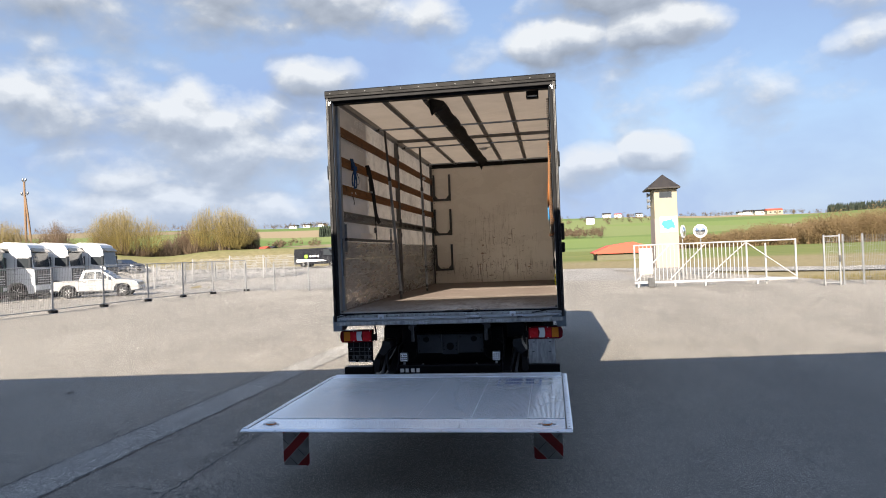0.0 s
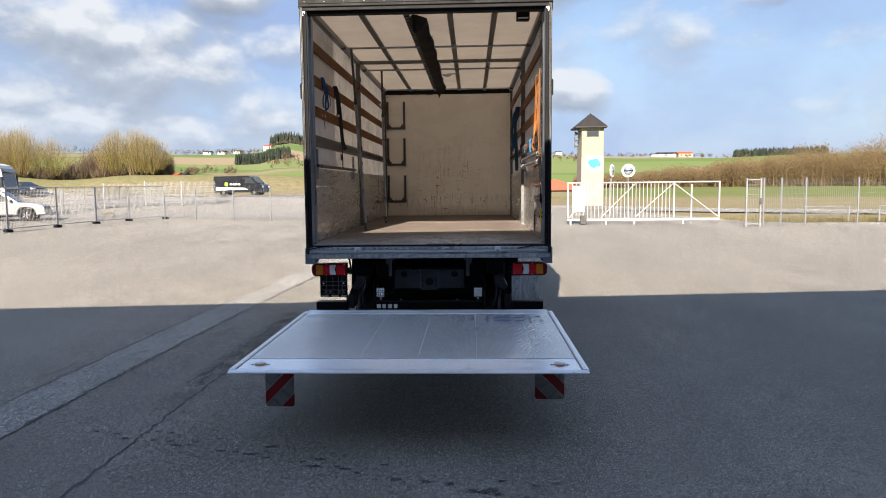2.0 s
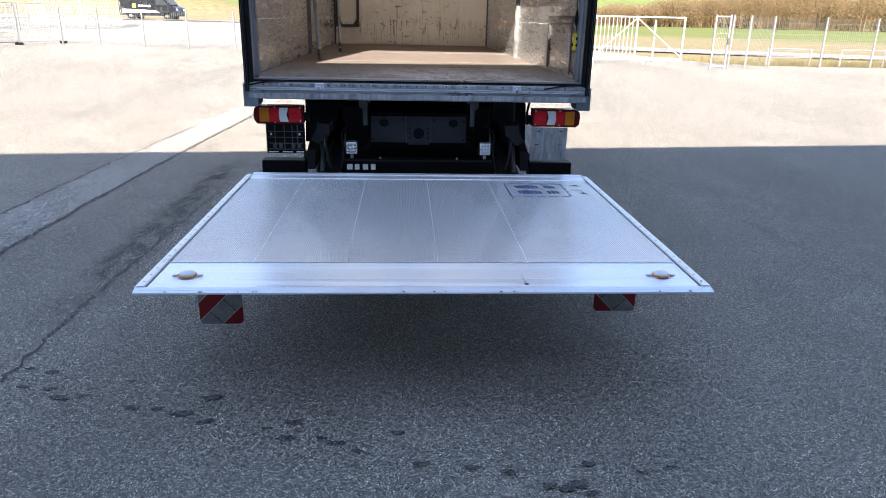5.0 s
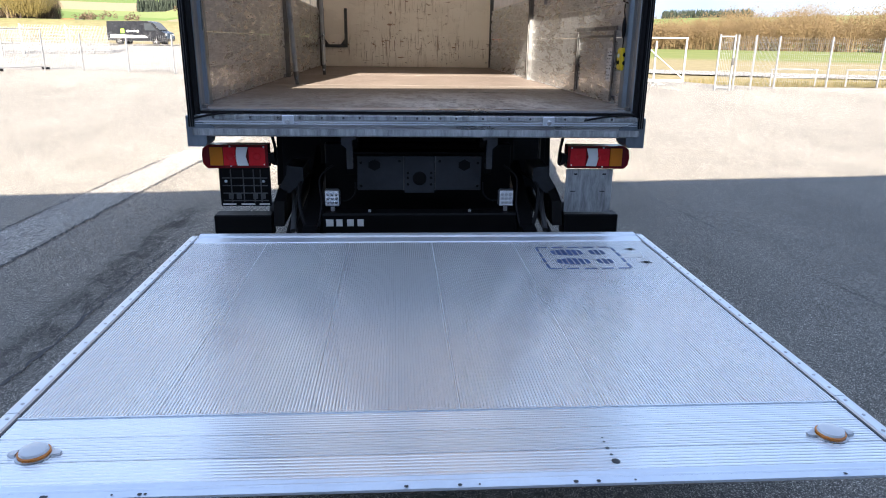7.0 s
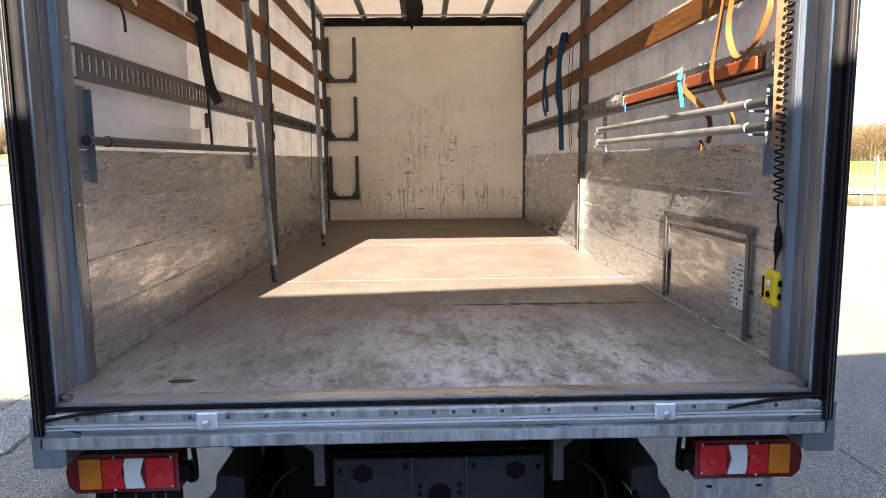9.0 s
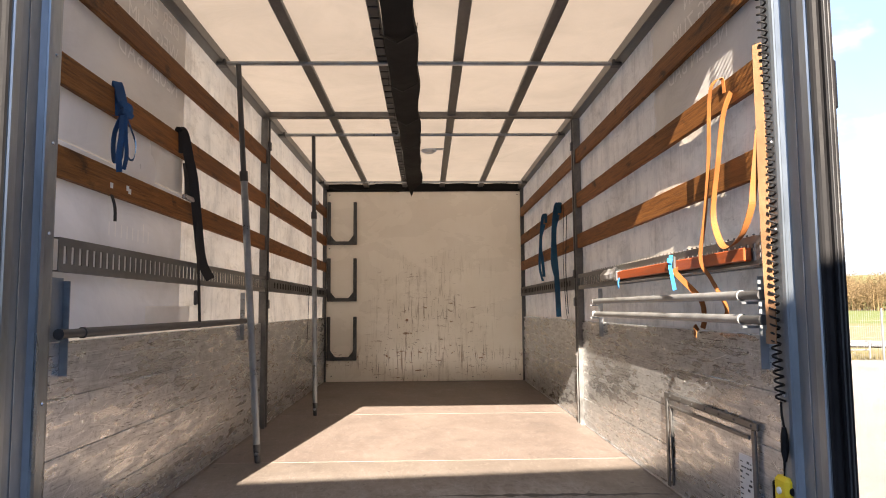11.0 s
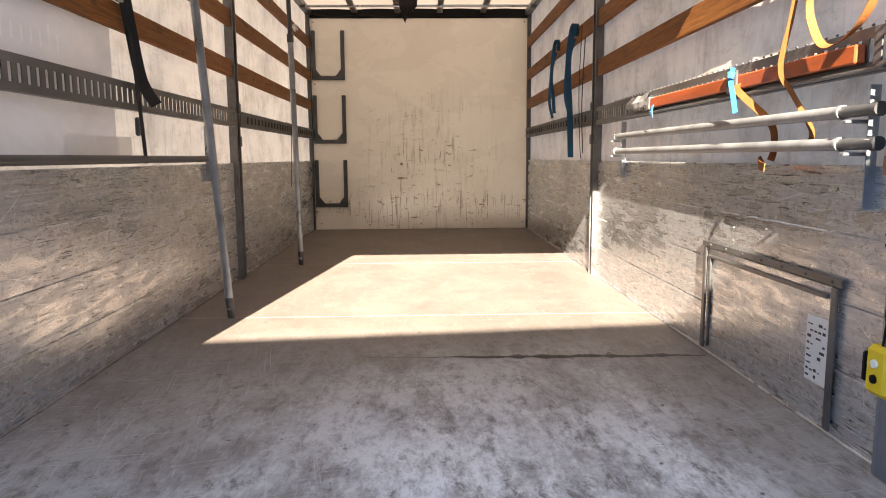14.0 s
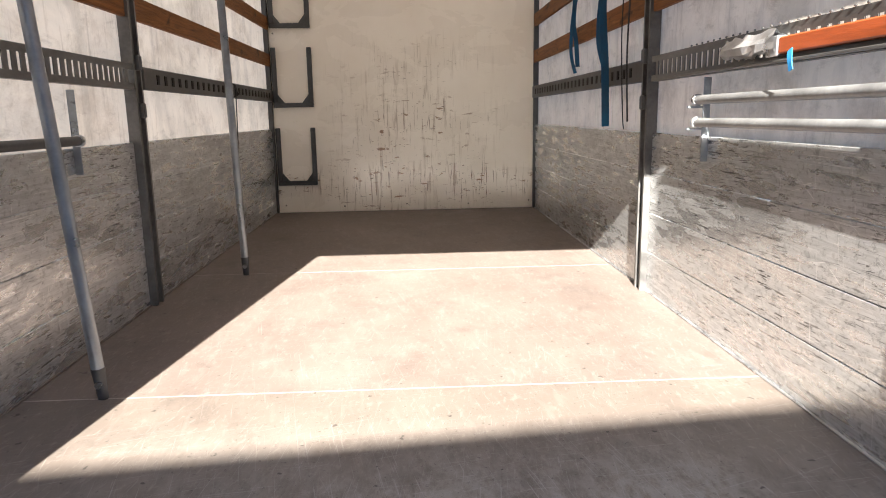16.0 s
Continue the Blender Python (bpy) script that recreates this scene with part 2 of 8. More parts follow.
def asphalt_material(name, base, chips=280.0, trace=False):
    """Aged asphalt: broad stains, rubbed patches, pale and dark aggregate."""
    m, nt, b = nodes_of(name)
    broad = noise_node(nt, 0.12, 6, 0.6, warp=0.8)
    mid = noise_node(nt, 1.3, 9, 0.72, warp=0.4)
    speck = noise_node(nt, 40.0, 4, 0.75)
    col = ramp(nt, broad, [(0.3, tuple(c * 0.82 for c in base)), (0.7, tuple(c * 1.12 for c in base))])
    col = mixc(nt, 0.65, col, ramp(nt, mid, [(0.32, grey(0.66)), (0.62, grey(1.0))]), "MULTIPLY")
    small, dist = cells(nt, chips, [(0.0, grey(0.22)), (0.45, grey(0.55)), (0.76, grey(0.9)), (0.88, grey(1.5)), (1.0, grey(3.3))])
    large, _ = cells(nt, chips * 0.5, [(0.0, grey(0.55)), (0.6, grey(0.9)), (0.93, grey(1.05)), (1.0, grey(1.7))])
    col = times(nt, col, small)
    col = mixc(nt, 0.5, col, large, "MULTIPLY")
    col = mixc(nt, 0.6, col, ramp(nt, speck, [(0.40, grey(0.45)), (0.52, grey(1.0))]), "MULTIPLY")
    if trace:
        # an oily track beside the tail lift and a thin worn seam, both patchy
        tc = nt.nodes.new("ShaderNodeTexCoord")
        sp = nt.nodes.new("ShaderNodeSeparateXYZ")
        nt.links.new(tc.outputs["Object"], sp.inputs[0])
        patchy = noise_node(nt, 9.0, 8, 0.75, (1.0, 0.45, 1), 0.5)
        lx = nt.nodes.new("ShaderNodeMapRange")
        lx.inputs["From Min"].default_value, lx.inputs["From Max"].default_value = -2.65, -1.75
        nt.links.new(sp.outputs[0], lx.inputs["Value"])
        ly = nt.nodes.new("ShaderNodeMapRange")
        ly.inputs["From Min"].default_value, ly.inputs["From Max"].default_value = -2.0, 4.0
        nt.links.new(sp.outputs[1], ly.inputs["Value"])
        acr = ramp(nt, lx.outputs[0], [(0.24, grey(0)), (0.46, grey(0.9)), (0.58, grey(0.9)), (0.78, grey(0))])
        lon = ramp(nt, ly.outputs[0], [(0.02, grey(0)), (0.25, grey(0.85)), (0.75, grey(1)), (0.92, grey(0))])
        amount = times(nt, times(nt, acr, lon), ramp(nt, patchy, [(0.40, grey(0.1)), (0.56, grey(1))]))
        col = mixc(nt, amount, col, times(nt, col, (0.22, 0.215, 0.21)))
        lanes = noise_node(nt, 0.5, 5, 0.6, (1.0, 0.12, 1), 0.3)
        col = mixc(nt, 0.35, col, ramp(nt, lanes, [(0.40, grey(0.6)), (0.60, grey(1))]), "MULTIPLY")
    nt.links.new(col, b.inputs["Base Color"])
    nt.links.new(ramp(nt, mid, [(0.3, grey(0.7)), (0.7, grey(0.9))]), b.inputs["Roughness"])
    b.inputs["Specular IOR Level"].default_value = 0.3
    bumped(nt, b, dist, 0.5, 0.006)
    return m


def plank_material():
    m, nt, b = nodes_of("stained_spruce")
    grain = noise_node(nt, 9.0, 8, 0.7, (6, 0.35, 9), 1.2)
    knots = noise_node(nt, 4.2, 3, 0.5, (1, 1.2, 2.2), 0.5)
    stain = noise_node(nt, 1.1, 4, 0.6)
    col = ramp(nt, grain, [(0.30, (0.075, 0.026, 0.007)), (0.5, (0.225, 0.084, 0.018)), (0.68, (0.33, 0.135, 0.034))])
    col = mixc(nt, 1.0, col, ramp(nt, knots, [(0.30, grey(0.30)), (0.38, grey(1))]), "MULTIPLY")
    col = mixc(nt, 0.7, col, ramp(nt, stain, [(0.3, grey(0.62)), (0.6, grey(1))]), "MULTIPLY")
    oi = nt.nodes.new("ShaderNodeObjectInfo")
    col = mixc(nt, 1.0, col, ramp(nt, oi.outputs["Random"], [(0, grey(0.78)), (1, grey(1))]), "MULTIPLY")
    nt.links.new(col, b.inputs["Base Color"])
    b.inputs["Roughness"].default_value = 0.6
    b.inputs["Specular IOR Level"].default_value = 0.25
    bumped(nt, b, grain, 0.35, 0.004)
    return m


def streak_node(nt, angle, along, across, axis=2, detail=3, warp=0.25, shift=0.0):
    """Noise drawn out along a direction turned by angle about an axis; along and across are lengths in metres."""
    tc = nt.nodes.new("ShaderNodeTexCoord")
    mp = nt.nodes.new("ShaderNodeMapping")
    mp.vector_type = "TEXTURE"
    turn = [0, 0, 0]
    turn[axis] = radians(angle)
    mp.inputs["Rotation"].default_value = turn
    mp.inputs["Location"].default_value = (shift, shift * 0.7, shift * 0.3)
    mp.inputs["Scale"].default_value = (across, along, 1.0) if axis == 2 else (1.0, along, across)
    nt.links.new(tc.outputs["Object"], mp.inputs[0])
    n = nt.nodes.new("ShaderNodeTexNoise")
    n.inputs["Scale"].default_value = 1.0
    n.inputs["Detail"].default_value = detail
    n.inputs["Roughness"].default_value = 0.6
    n.inputs["Distortion"].default_value = warp
    nt.links.new(mp.outputs[0], n.inputs["Vector"])
    return n.outputs["Fac"]


def board_material():
    """Mill-finish aluminium boards under a dull film of dirt, rubbed bright and gouged lengthwise."""
    m, nt, b = nodes_of("scuffed_aluminium")
    fine = streak_node(nt, 0, 0.30, 0.007, 0, 4, 0.2)
    blotch = noise_node(nt, 1.5, 9, 0.72, (1, 0.7, 1.3), 0.2)
    rubbed = streak_node(nt, 1.5, 0.20, 0.035, 0, 9, 0.5, 5.3)
    dash = streak_node(nt, 1, 0.20, 0.010, 0, 6, 0.4)
    dash2 = streak_node(nt, -2, 0.09, 0.0065, 0, 5, 0.6, 3.1)
    fleck = noise_node(nt, 46.0, 5, 0.75, (1, 0.8, 1), 0.5)
    zone = noise_node(nt, 1.4, 6, 0.68, (1, 0.7, 1.3))
    film = mixc(nt, 0.55, ramp(nt, blotch, [(0.38, grey(1)), (0.60, grey(0))]), ramp(nt, rubbed, [(0.40, grey(1)), (0.60, grey(0))]))
    col = mixc(nt, film, (0.83, 0.85, 0.865), (0.485, 0.495, 0.505))
    col = mixc(nt, 0.4, col, ramp(nt, fine, [(0.40, grey(0.65)), (0.52, grey(1))]), "MULTIPLY")
    col = mixc(nt, 0.6, col, ramp(nt, fleck, [(0.38, grey(0.45)), (0.47, grey(1))]), "MULTIPLY")
    patch = ramp(nt, zone, [(0.40, grey(0.15)), (0.56, grey(1.0))])
    col = mixc(nt, times(nt, ramp(nt, dash, [(0.615, grey(0)), (0.65, grey(0.9))]), patch), col, (0.05, 0.047, 0.044))
    col = mixc(nt, times(nt, ramp(nt, dash2, [(0.60, grey(0)), (0.635, grey(0.95))]), patch), col, (0.032, 0.03, 0.029))
    for k, (ang, ln_, wd_) in enumerate(((1, 0.45, 0.006), (83, 0.22, 0.006), (33, 0.25, 0.005), (-12, 0.30, 0.005))):
        g_ = streak_node(nt, ang, ln_, wd_, 0, 3, 0.3, 2.3 + 1.9 * k)
        col = mixc(nt, ramp(nt, g_, [(0.66, grey(0)), (0.70, grey(0.8))]), col, (0.90, 0.90, 0.90))
    oi = nt.nodes.new("ShaderNodeObjectInfo")
    col = mixc(nt, 1.0, col, ramp(nt, oi.outputs["Random"], [(0, grey(0.86)), (1, grey(1))]), "MULTIPLY")
    nt.links.new(col, b.inputs["Base Color"])
    nt.links.new(ramp(nt, film, [(0.2, grey(0.86)), (0.8, grey(0.62))]), b.inputs["Metallic"])
    nt.links.new(ramp(nt, film, [(0.2, grey(0.23)), (0.8, grey(0.38))]), b.inputs["Roughness"])
    bumped(nt, b, fine, 0.08, 0.004)
    return m


def front_wall_material():
    """Cream plywood face, rubbed, scratched downwards and scuffed brown low down."""
    m, nt, b = nodes_of("cream_ply")
    tc = nt.nodes.new("ShaderNodeTexCoord")
    sep = nt.nodes.new("ShaderNodeSeparateXYZ")
    nt.links.new(tc.outputs["Object"], sep.inputs[0])
    mr = nt.nodes.new("ShaderNodeMapRange")
    mr.inputs["From Min"].default_value, mr.inputs["From Max"].default_value = 3.05, 2.15
    nt.links.new(sep.outputs[2], mr.inputs["Value"])
    wear = mr.outputs[0]
    broad = noise_node(nt, 1.5, 5, 0.6)
    down = noise_node(nt, 5.0, 4, 0.6, (7, 1, 0.55), 0.2)
    down2 = noise_node(nt, 10.0, 3, 0.6, (7, 1, 0.4), 0.2)
    across = noise_node(nt, 6.0, 4, 0.65, (1.3, 1, 4.2), 0.4)
    across2 = noise_node(nt, 15.0, 4, 0.7, (1.1, 1, 3.6), 0.4)
    area = noise_node(nt, 1.9, 4, 0.6, (1, 1, 1.6), 0.5)
    col = ramp(nt, broad, [(0.3, (0.84, 0.785, 0.69)), (0.7, (0.92, 0.875, 0.79))])
    # worst across the middle, where loads have rubbed against it, and in a band near the deck
    side = nt.nodes.new("ShaderNodeMapRange")
    side.inputs["From Min"].default_value, side.inputs["From Max"].default_value = 0.95, 0.35
    off = nt.nodes.new("ShaderNodeMath")
    off.operation = "ABSOLUTE"
    shift = nt.nodes.new("ShaderNodeMath")
    shift.operation = "SUBTRACT"
    shift.inputs[1].default_value = 0.12
    nt.links.new(sep.outputs[0], shift.inputs[0])
    nt.links.new(shift.outputs[0], off.inputs[0])
    nt.links.new(off.outputs[0], side.inputs["Value"])
    lowr = nt.nodes.new("ShaderNodeMapRange")
    lowr.inputs["From Min"].default_value, lowr.inputs["From Max"].default_value = 1.29, 3.29
    nt.links.new(sep.outputs[2], lowr.inputs["Value"])
    band = ramp(nt, lowr.outputs[0], [(0.04, grey(0)), (0.09, grey(1)), (0.17, grey(1)), (0.23, grey(0))])
    spread = mixc(nt, 1.0, times(nt, side.outputs[0], wear), band, "ADD")
    zone = times(nt, ramp(nt, area, [(0.34, grey(0.05)), (0.52, grey(1))]), spread)
    for fac, lo_, hi_, c in ((down, 0.56, 0.70, (0.42, 0.35, 0.27)), (down2, 0.62, 0.69, (0.22, 0.17, 0.12)), (across, 0.615, 0.66, (0.24, 0.14, 0.075)), (across2, 0.64, 0.68, (0.09, 0.06, 0.04))):
        col = mixc(nt, times(nt, ramp(nt, fac, [(lo_, grey(0)), (hi_, grey(0.9))]), zone), col, c)
    nt.links.new(col, b.inputs["Base Color"])
    nt.links.new(ramp(nt, area, [(0.35, grey(0.40)), (0.6, grey(0.18))]), b.inputs["Roughness"])
    bumped(nt, b, across, 0.07, 0.004)
    return m


def deck_material(name="deck_ply", worn=(1.0, 1.0, 1.0)):
    """Grey-brown phenolic ply, dusty, clouded with pale scuffs and scraped in all directions."""
    m, nt, b = nodes_of(name)
    broad = noise_node(nt, 1.1, 8, 0.7, (1, 0.8, 1), 0.2)
    dust = noise_node(nt, 2.8, 10, 0.76, (1, 0.6, 1), 0.25)
    scuff = streak_node(nt, 6, 0.16, 0.045, 2, 8, 0.6)
    scuff2 = streak_node(nt, -12, 0.05, 0.016, 2, 6, 0.5, 4.0)
    dirt = noise_node(nt, 2.3, 9, 0.75, (1.3, 1, 1), 0.3)
    dots = noise_node(nt, 75.0, 3, 0.75)
    spots = noise_node(nt, 26.0, 2, 0.5)
    col = ramp(nt, broad, [(0.32, (0.142, 0.119, 0.102)), (0.68, (0.190, 0.160, 0.137))])
    col = mixc(nt, ramp(nt, dust, [(0.44, grey(0)), (0.62, grey(0.32))]), col, (0.245, 0.212, 0.182))
    col = mixc(nt, ramp(nt, scuff, [(0.54, grey(0)), (0.66, grey(0.26))]), col, (0.27, 0.235, 0.205))
    col = mixc(nt, ramp(nt, scuff2, [(0.58, grey(0)), (0.65, grey(0.35))]), col, (0.30, 0.265, 0.235))
    col = mixc(nt, ramp(nt, dirt, [(0.36, grey(0.3)), (0.46, grey(0))]), col, (0.085, 0.075, 0.068))
    # pale scrapes at the loading end, strengthened to stand in for skylight there
    tc = nt.nodes.new("ShaderNodeTexCoord")
    sp = nt.nodes.new("ShaderNodeSeparateXYZ")
    nt.links.new(tc.outputs["Object"], sp.inputs[0])
    mr = nt.nodes.new("ShaderNodeMapRange")
    mr.inputs["From Min"].default_value, mr.inputs["From Max"].default_value = 1.9, 0.35
    nt.links.new(sp.outputs[1], mr.inputs["Value"])
    loading = ramp(nt, mr.outputs[0], [(0.0, grey(0.22)), (0.6, grey(1))])
    area = noise_node(nt, 2.4, 5, 0.65)
    keep = ramp(nt, area, [(0.45, grey(0.05)), (0.60, grey(1))])
    for k, (ang, ln_, wd_, amount) in enumerate(((4, 0.60, 0.008, 0.45), (-16, 0.45, 0.006, 0.45), (24, 0.40, 0.006, 0.4), (80, 0.40, 0.006, 0.3))):
        line = streak_node(nt, ang, ln_, wd_, 2, 2, 0.35, 1.7 * k)
        col = mixc(nt, times(nt, times(nt, ramp(nt, line, [(0.665, grey(0)), (0.71, grey(amount))]), keep), loading), col, (0.40, 0.375, 0.35))
    rub = noise_node(nt, 3.0, 10, 0.78, (1, 0.55, 1), 0.15)
    grit = noise_node(nt, 19.0, 9, 0.78, (1, 0.42, 1), 0.12)
    across = ramp(nt, sp.outputs[0], [(0.0, grey(1)), (0.75, grey(1)), (1.0, grey(0.3))])
    side = nt.nodes.new("ShaderNodeMapRange")
    side.inputs["From Min"].default_value, side.inputs["From Max"].default_value = -0.75, 0.05
    nt.links.new(sp.outputs[0], side.inputs["Value"])
    skylit_wear = times(nt, times(nt, mr.outputs[0], across), ramp(nt, side.outputs[0], [(0, grey(0.35)), (1, grey(1))]))
    chafe = times(nt, ramp(nt, rub, [(0.38, grey(0.2)), (0.54, grey(1))]), ramp(nt, grit, [(0.38, grey(0.2)), (0.54, grey(1))]))
    col = mixc(nt, times(nt, chafe, skylit_wear), col, (0.69, 0.67, 0.63))
    col = mixc(nt, times(nt, ramp(nt, grit, [(0.34, grey(0.6)), (0.43, grey(0))]), mr.outputs[0]), col, (0.075, 0.068, 0.06))
    for k, (ang, ln_, wd_) in enumerate(((12, 0.30, 0.005), (-7, 0.22, 0.004), (-70, 0.24, 0.004), (97, 0.30, 0.005))):
        line = streak_node(nt, ang, ln_, wd_, 2, 3, 0.5, 9.0 + 2.3 * k)
        col = mixc(nt, times(nt, ramp(nt, line, [(0.645, grey(0)), (0.675, grey(0.6))]), loading), col, (0.47, 0.45, 0.44))
    col = mixc(nt, ramp(nt, dots, [(0.31, grey(0.6)), (0.37, grey(0))]), col, (0.06, 0.054, 0.05))
    col = mixc(nt, ramp(nt, spots, [(0.24, grey(0.8)), (0.28, grey(0))]), col, (0.055, 0.048, 0.044))
    # worn is the sheet's tint; shade is put into the rear one
    col = mixc(nt, 1.0, col, worn, "MULTIPLY")
    nt.links.new(col, b.inputs["Base Color"])
    nt.links.new(ramp(nt, dust, [(0.35, grey(0.5)), (0.65, grey(0.7))]), b.inputs["Roughness"])
    b.inputs["Specular IOR Level"].default_value = 0.35
    bumped(nt, b, scuff2, 0.10, 0.004)
    return m


def land_material():
    """Fields: spring grass, dry verge near the yard, tilled strips far off."""
    m, nt, b = nodes_of("fields")
    tc = nt.nodes.new("ShaderNodeTexCoord")
    vor = nt.nodes.new("ShaderNodeTexVoronoi")
    vor.inputs["Scale"].default_value = 1.0
    mp = nt.nodes.new("ShaderNodeMapping")
    mp.inputs["Scale"].default_value = (0.0042, 0.0085, 0.0)
    mp.inputs["Location"].default_value = (0.37, 0.2, 0)
    nt.links.new(tc.outputs["Object"], mp.inputs[0])
    nt.links.new(mp.outputs[0], vor.inputs["Vector"])
    sepc = nt.nodes.new("ShaderNodeSeparateColor")
    nt.links.new(vor.outputs["Color"], sepc.inputs[0])
    plot = ramp(nt, sepc.outputs[0], [(0.0, (0.11, 0.16, 0.05)), (0.3, (0.14, 0.19, 0.062)), (0.5, (0.25, 0.20, 0.13)), (0.62, (0.155, 0.19, 0.075)), (0.82, (0.21, 0.175, 0.115)), (0.95, (0.12, 0.165, 0.052))])
    plot.node.color_ramp.interpolation = "CONSTANT"
    near = noise_node(nt, 0.05, 6, 0.65, warp=0.8)
    tuft = noise_node(nt, 1.4, 6, 0.75)
    grass = ramp(nt, near, [(0.35, (0.105, 0.135, 0.04)), (0.6, (0.145, 0.16, 0.055)), (0.75, (0.21, 0.19, 0.09))])
    dry = ramp(nt, tuft, [(0.3, (0.14, 0.122, 0.065)), (0.7, (0.26, 0.22, 0.13))])
    ln = nt.nodes.new("ShaderNodeVectorMath")
    ln.operation = "LENGTH"
    nt.links.new(tc.outputs["Object"], ln.inputs[0])
    f1 = nt.nodes.new("ShaderNodeMapRange")
    f1.inputs["From Min"].default_value, f1.inputs["From Max"].default_value = 82, 100
    nt.links.new(ln.outputs["Value"], f1.inputs["Value"])
    f2 = nt.nodes.new("ShaderNodeMapRange")
    f2.inputs["From Min"].default_value, f2.inputs["From Max"].default_value = 330, 345
    nt.links.new(ln.outputs["Value"], f2.inputs["Value"])
    col = mixc(nt, f1.outputs[0], dry, grass)
    col = mixc(nt, f2.outputs[0], col, plot)
    col = mixc(nt, 0.5, col, ramp(nt, tuft, [(0.3, grey(0.7)), (0.7, grey(1))]), "MULTIPLY")
    nt.links.new(col, b.inputs["Base Color"])
    b.inputs["Roughness"].default_value = 0.95
    b.inputs["Specular IOR Level"].default_value = 0.1
    return m


def leaf_material(name, a, c, through=0.45):
    m, nt, b = nodes_of(name)
    gi = nt.nodes.new("ShaderNodeNewGeometry")
    nt.links.new(ramp(nt, gi.outputs["Random Per Island"], [(0, a), (1, c)]), b.inputs["Base Color"])
    b.inputs["Roughness"].default_value = 0.85
    b.inputs["Specular IOR Level"].default_value = 0.15
    tr = nt.nodes.new("ShaderNodeBsdfTranslucent")
    nt.links.new(b.inputs["Base Color"].links[0].from_socket, tr.inputs["Color"])
    mx = nt.nodes.new("ShaderNodeMixShader")
    mx.inputs[0].default_value = through
    nt.links.new(b.outputs[0], mx.inputs[1])
    nt.links.new(tr.outputs[0], mx.inputs[2])
    nt.links.new(mx.outputs[0], nt.nodes["Material Output"].inputs["Surface"])
    return m


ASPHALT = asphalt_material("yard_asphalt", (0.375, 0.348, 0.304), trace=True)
PATCH = asphalt_material("patched_asphalt", (0.42, 0.405, 0.375), 170.0)
DAMPASPHALT = asphalt_material("damp_dark_asphalt", (0.15, 0.146, 0.14))
ROAD = asphalt_material("road_asphalt", (0.36, 0.345, 0.32))
HAIRLINE = mat("dusty_crack", (0.10, 0.098, 0.095), 0.8, var=0.4, scale=9)
SEAL = mat("bitumen_seam", (0.035, 0.035, 0.037), 0.6, var=0.3, scale=9)
DAMP = mat("damp_asphalt", (0.034, 0.034, 0.035), 0.55, var=0.25, scale=20)
GRAVEL = mat("pale_gravel", (0.24, 0.23, 0.21), 0.95, var=0.3, scale=4, fine=25)
LAND = land_material()
# one ply in two tints: the darker rear one stands in for shade
DECK = deck_material("deck_ply", (0.94, 0.91, 0.93))
SHADEDECK = deck_material("shaded_deck_ply", (0.90, 0.90, 0.90))
BOARD = board_material()
CREAM = front_wall_material()
PLANK = plank_material()
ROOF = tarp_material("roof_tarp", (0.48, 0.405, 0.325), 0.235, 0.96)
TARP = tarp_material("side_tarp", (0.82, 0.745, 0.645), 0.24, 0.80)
PRINT = tarp_material("grey_print", (0.76, 0.75, 0.74), 0.20, 0.95)
PALEPRINT = tarp_material("pale_bluish_print", (0.86, 0.865, 0.885), 0.27, 0.95)
LETTER = tarp_material("pale_print", (0.97, 0.96, 0.95), 0.16, 0.97)
BLUEGALV = mat("bluish_galvanised_strip", (0.30, 0.35, 0.41), 0.34, 0.95, 0.28, 3, 45, 0.06, (1, 1, 0.3))
GALV = mat("galvanised_steel", (0.33, 0.355, 0.38), 0.36, 0.75, 0.28, 5, 50, 0.08)
PILLAR = mat("blue_grey_steel", (0.245, 0.29, 0.34), 0.40, 0.65, 0.3, 2.2, 40, 0.06, (1, 1, 0.35))
DARKST = mat("dark_steel", (0.085, 0.087, 0.09), 0.45, 0.5, 0.3, 4, 50, 0.08)
RAILST = mat("worn_rail_steel", (0.165, 0.164, 0.162), 0.42, 0.7, 0.35, 6, 60, 0.1, (1, 0.4, 1))
BLACK = mat("black_paint", (0.0045, 0.0045, 0.005), 0.5, 0.0, 0.3, 5)
GUNMETAL = mat("anthracite_paint", (0.036, 0.040, 0.046), 0.45, 0.1, 0.2, 5)
RUBBER = mat("black_rubber", (0.012, 0.012, 0.013), 0.6, 0.0, 0.25, 6)
CLOTH = mat("black_cloth", (0.006, 0.0055, 0.005), 0.95, 0.0, 0.3, 9)
ALU = mat("plain_aluminium", (0.82, 0.87, 0.94), 0.36, 0.6, 0.08, 4, 60, 0.05, rvar=0.05)
RIBALU = mat("ribbed_aluminium", (0.94, 0.97, 1.0), 0.24, 0.64, 0.02, 2.5, 70, 0.0, rvar=0.03)
OLDALU = mat("oxidised_aluminium", (0.42, 0.44, 0.45), 0.5, 0.5, 0.5, 9, 60, 0.1, (3, 1, 0.5))
SILL = mat("sill_aluminium", (0.56, 0.57, 0.59), 0.32, 0.8, 0.32, 5, 60, 0.06, (0.3, 1, 1))
REDLENS = mat("red_lens", (0.13, 0.003, 0.006), 0.12, var=0.08, bump=0)
DEEPRED = mat("deep_red_lens", (0.58, 0.012, 0.02), 0.1, var=0.1, bump=0)
AMBER = mat("amber_lens", (0.60, 0.185, 0.012), 0.12, var=0.08, bump=0)
CLEAR = mat("frosted_white_lens", (0.72, 0.74, 0.76), 0.15, var=0.05, bump=0)
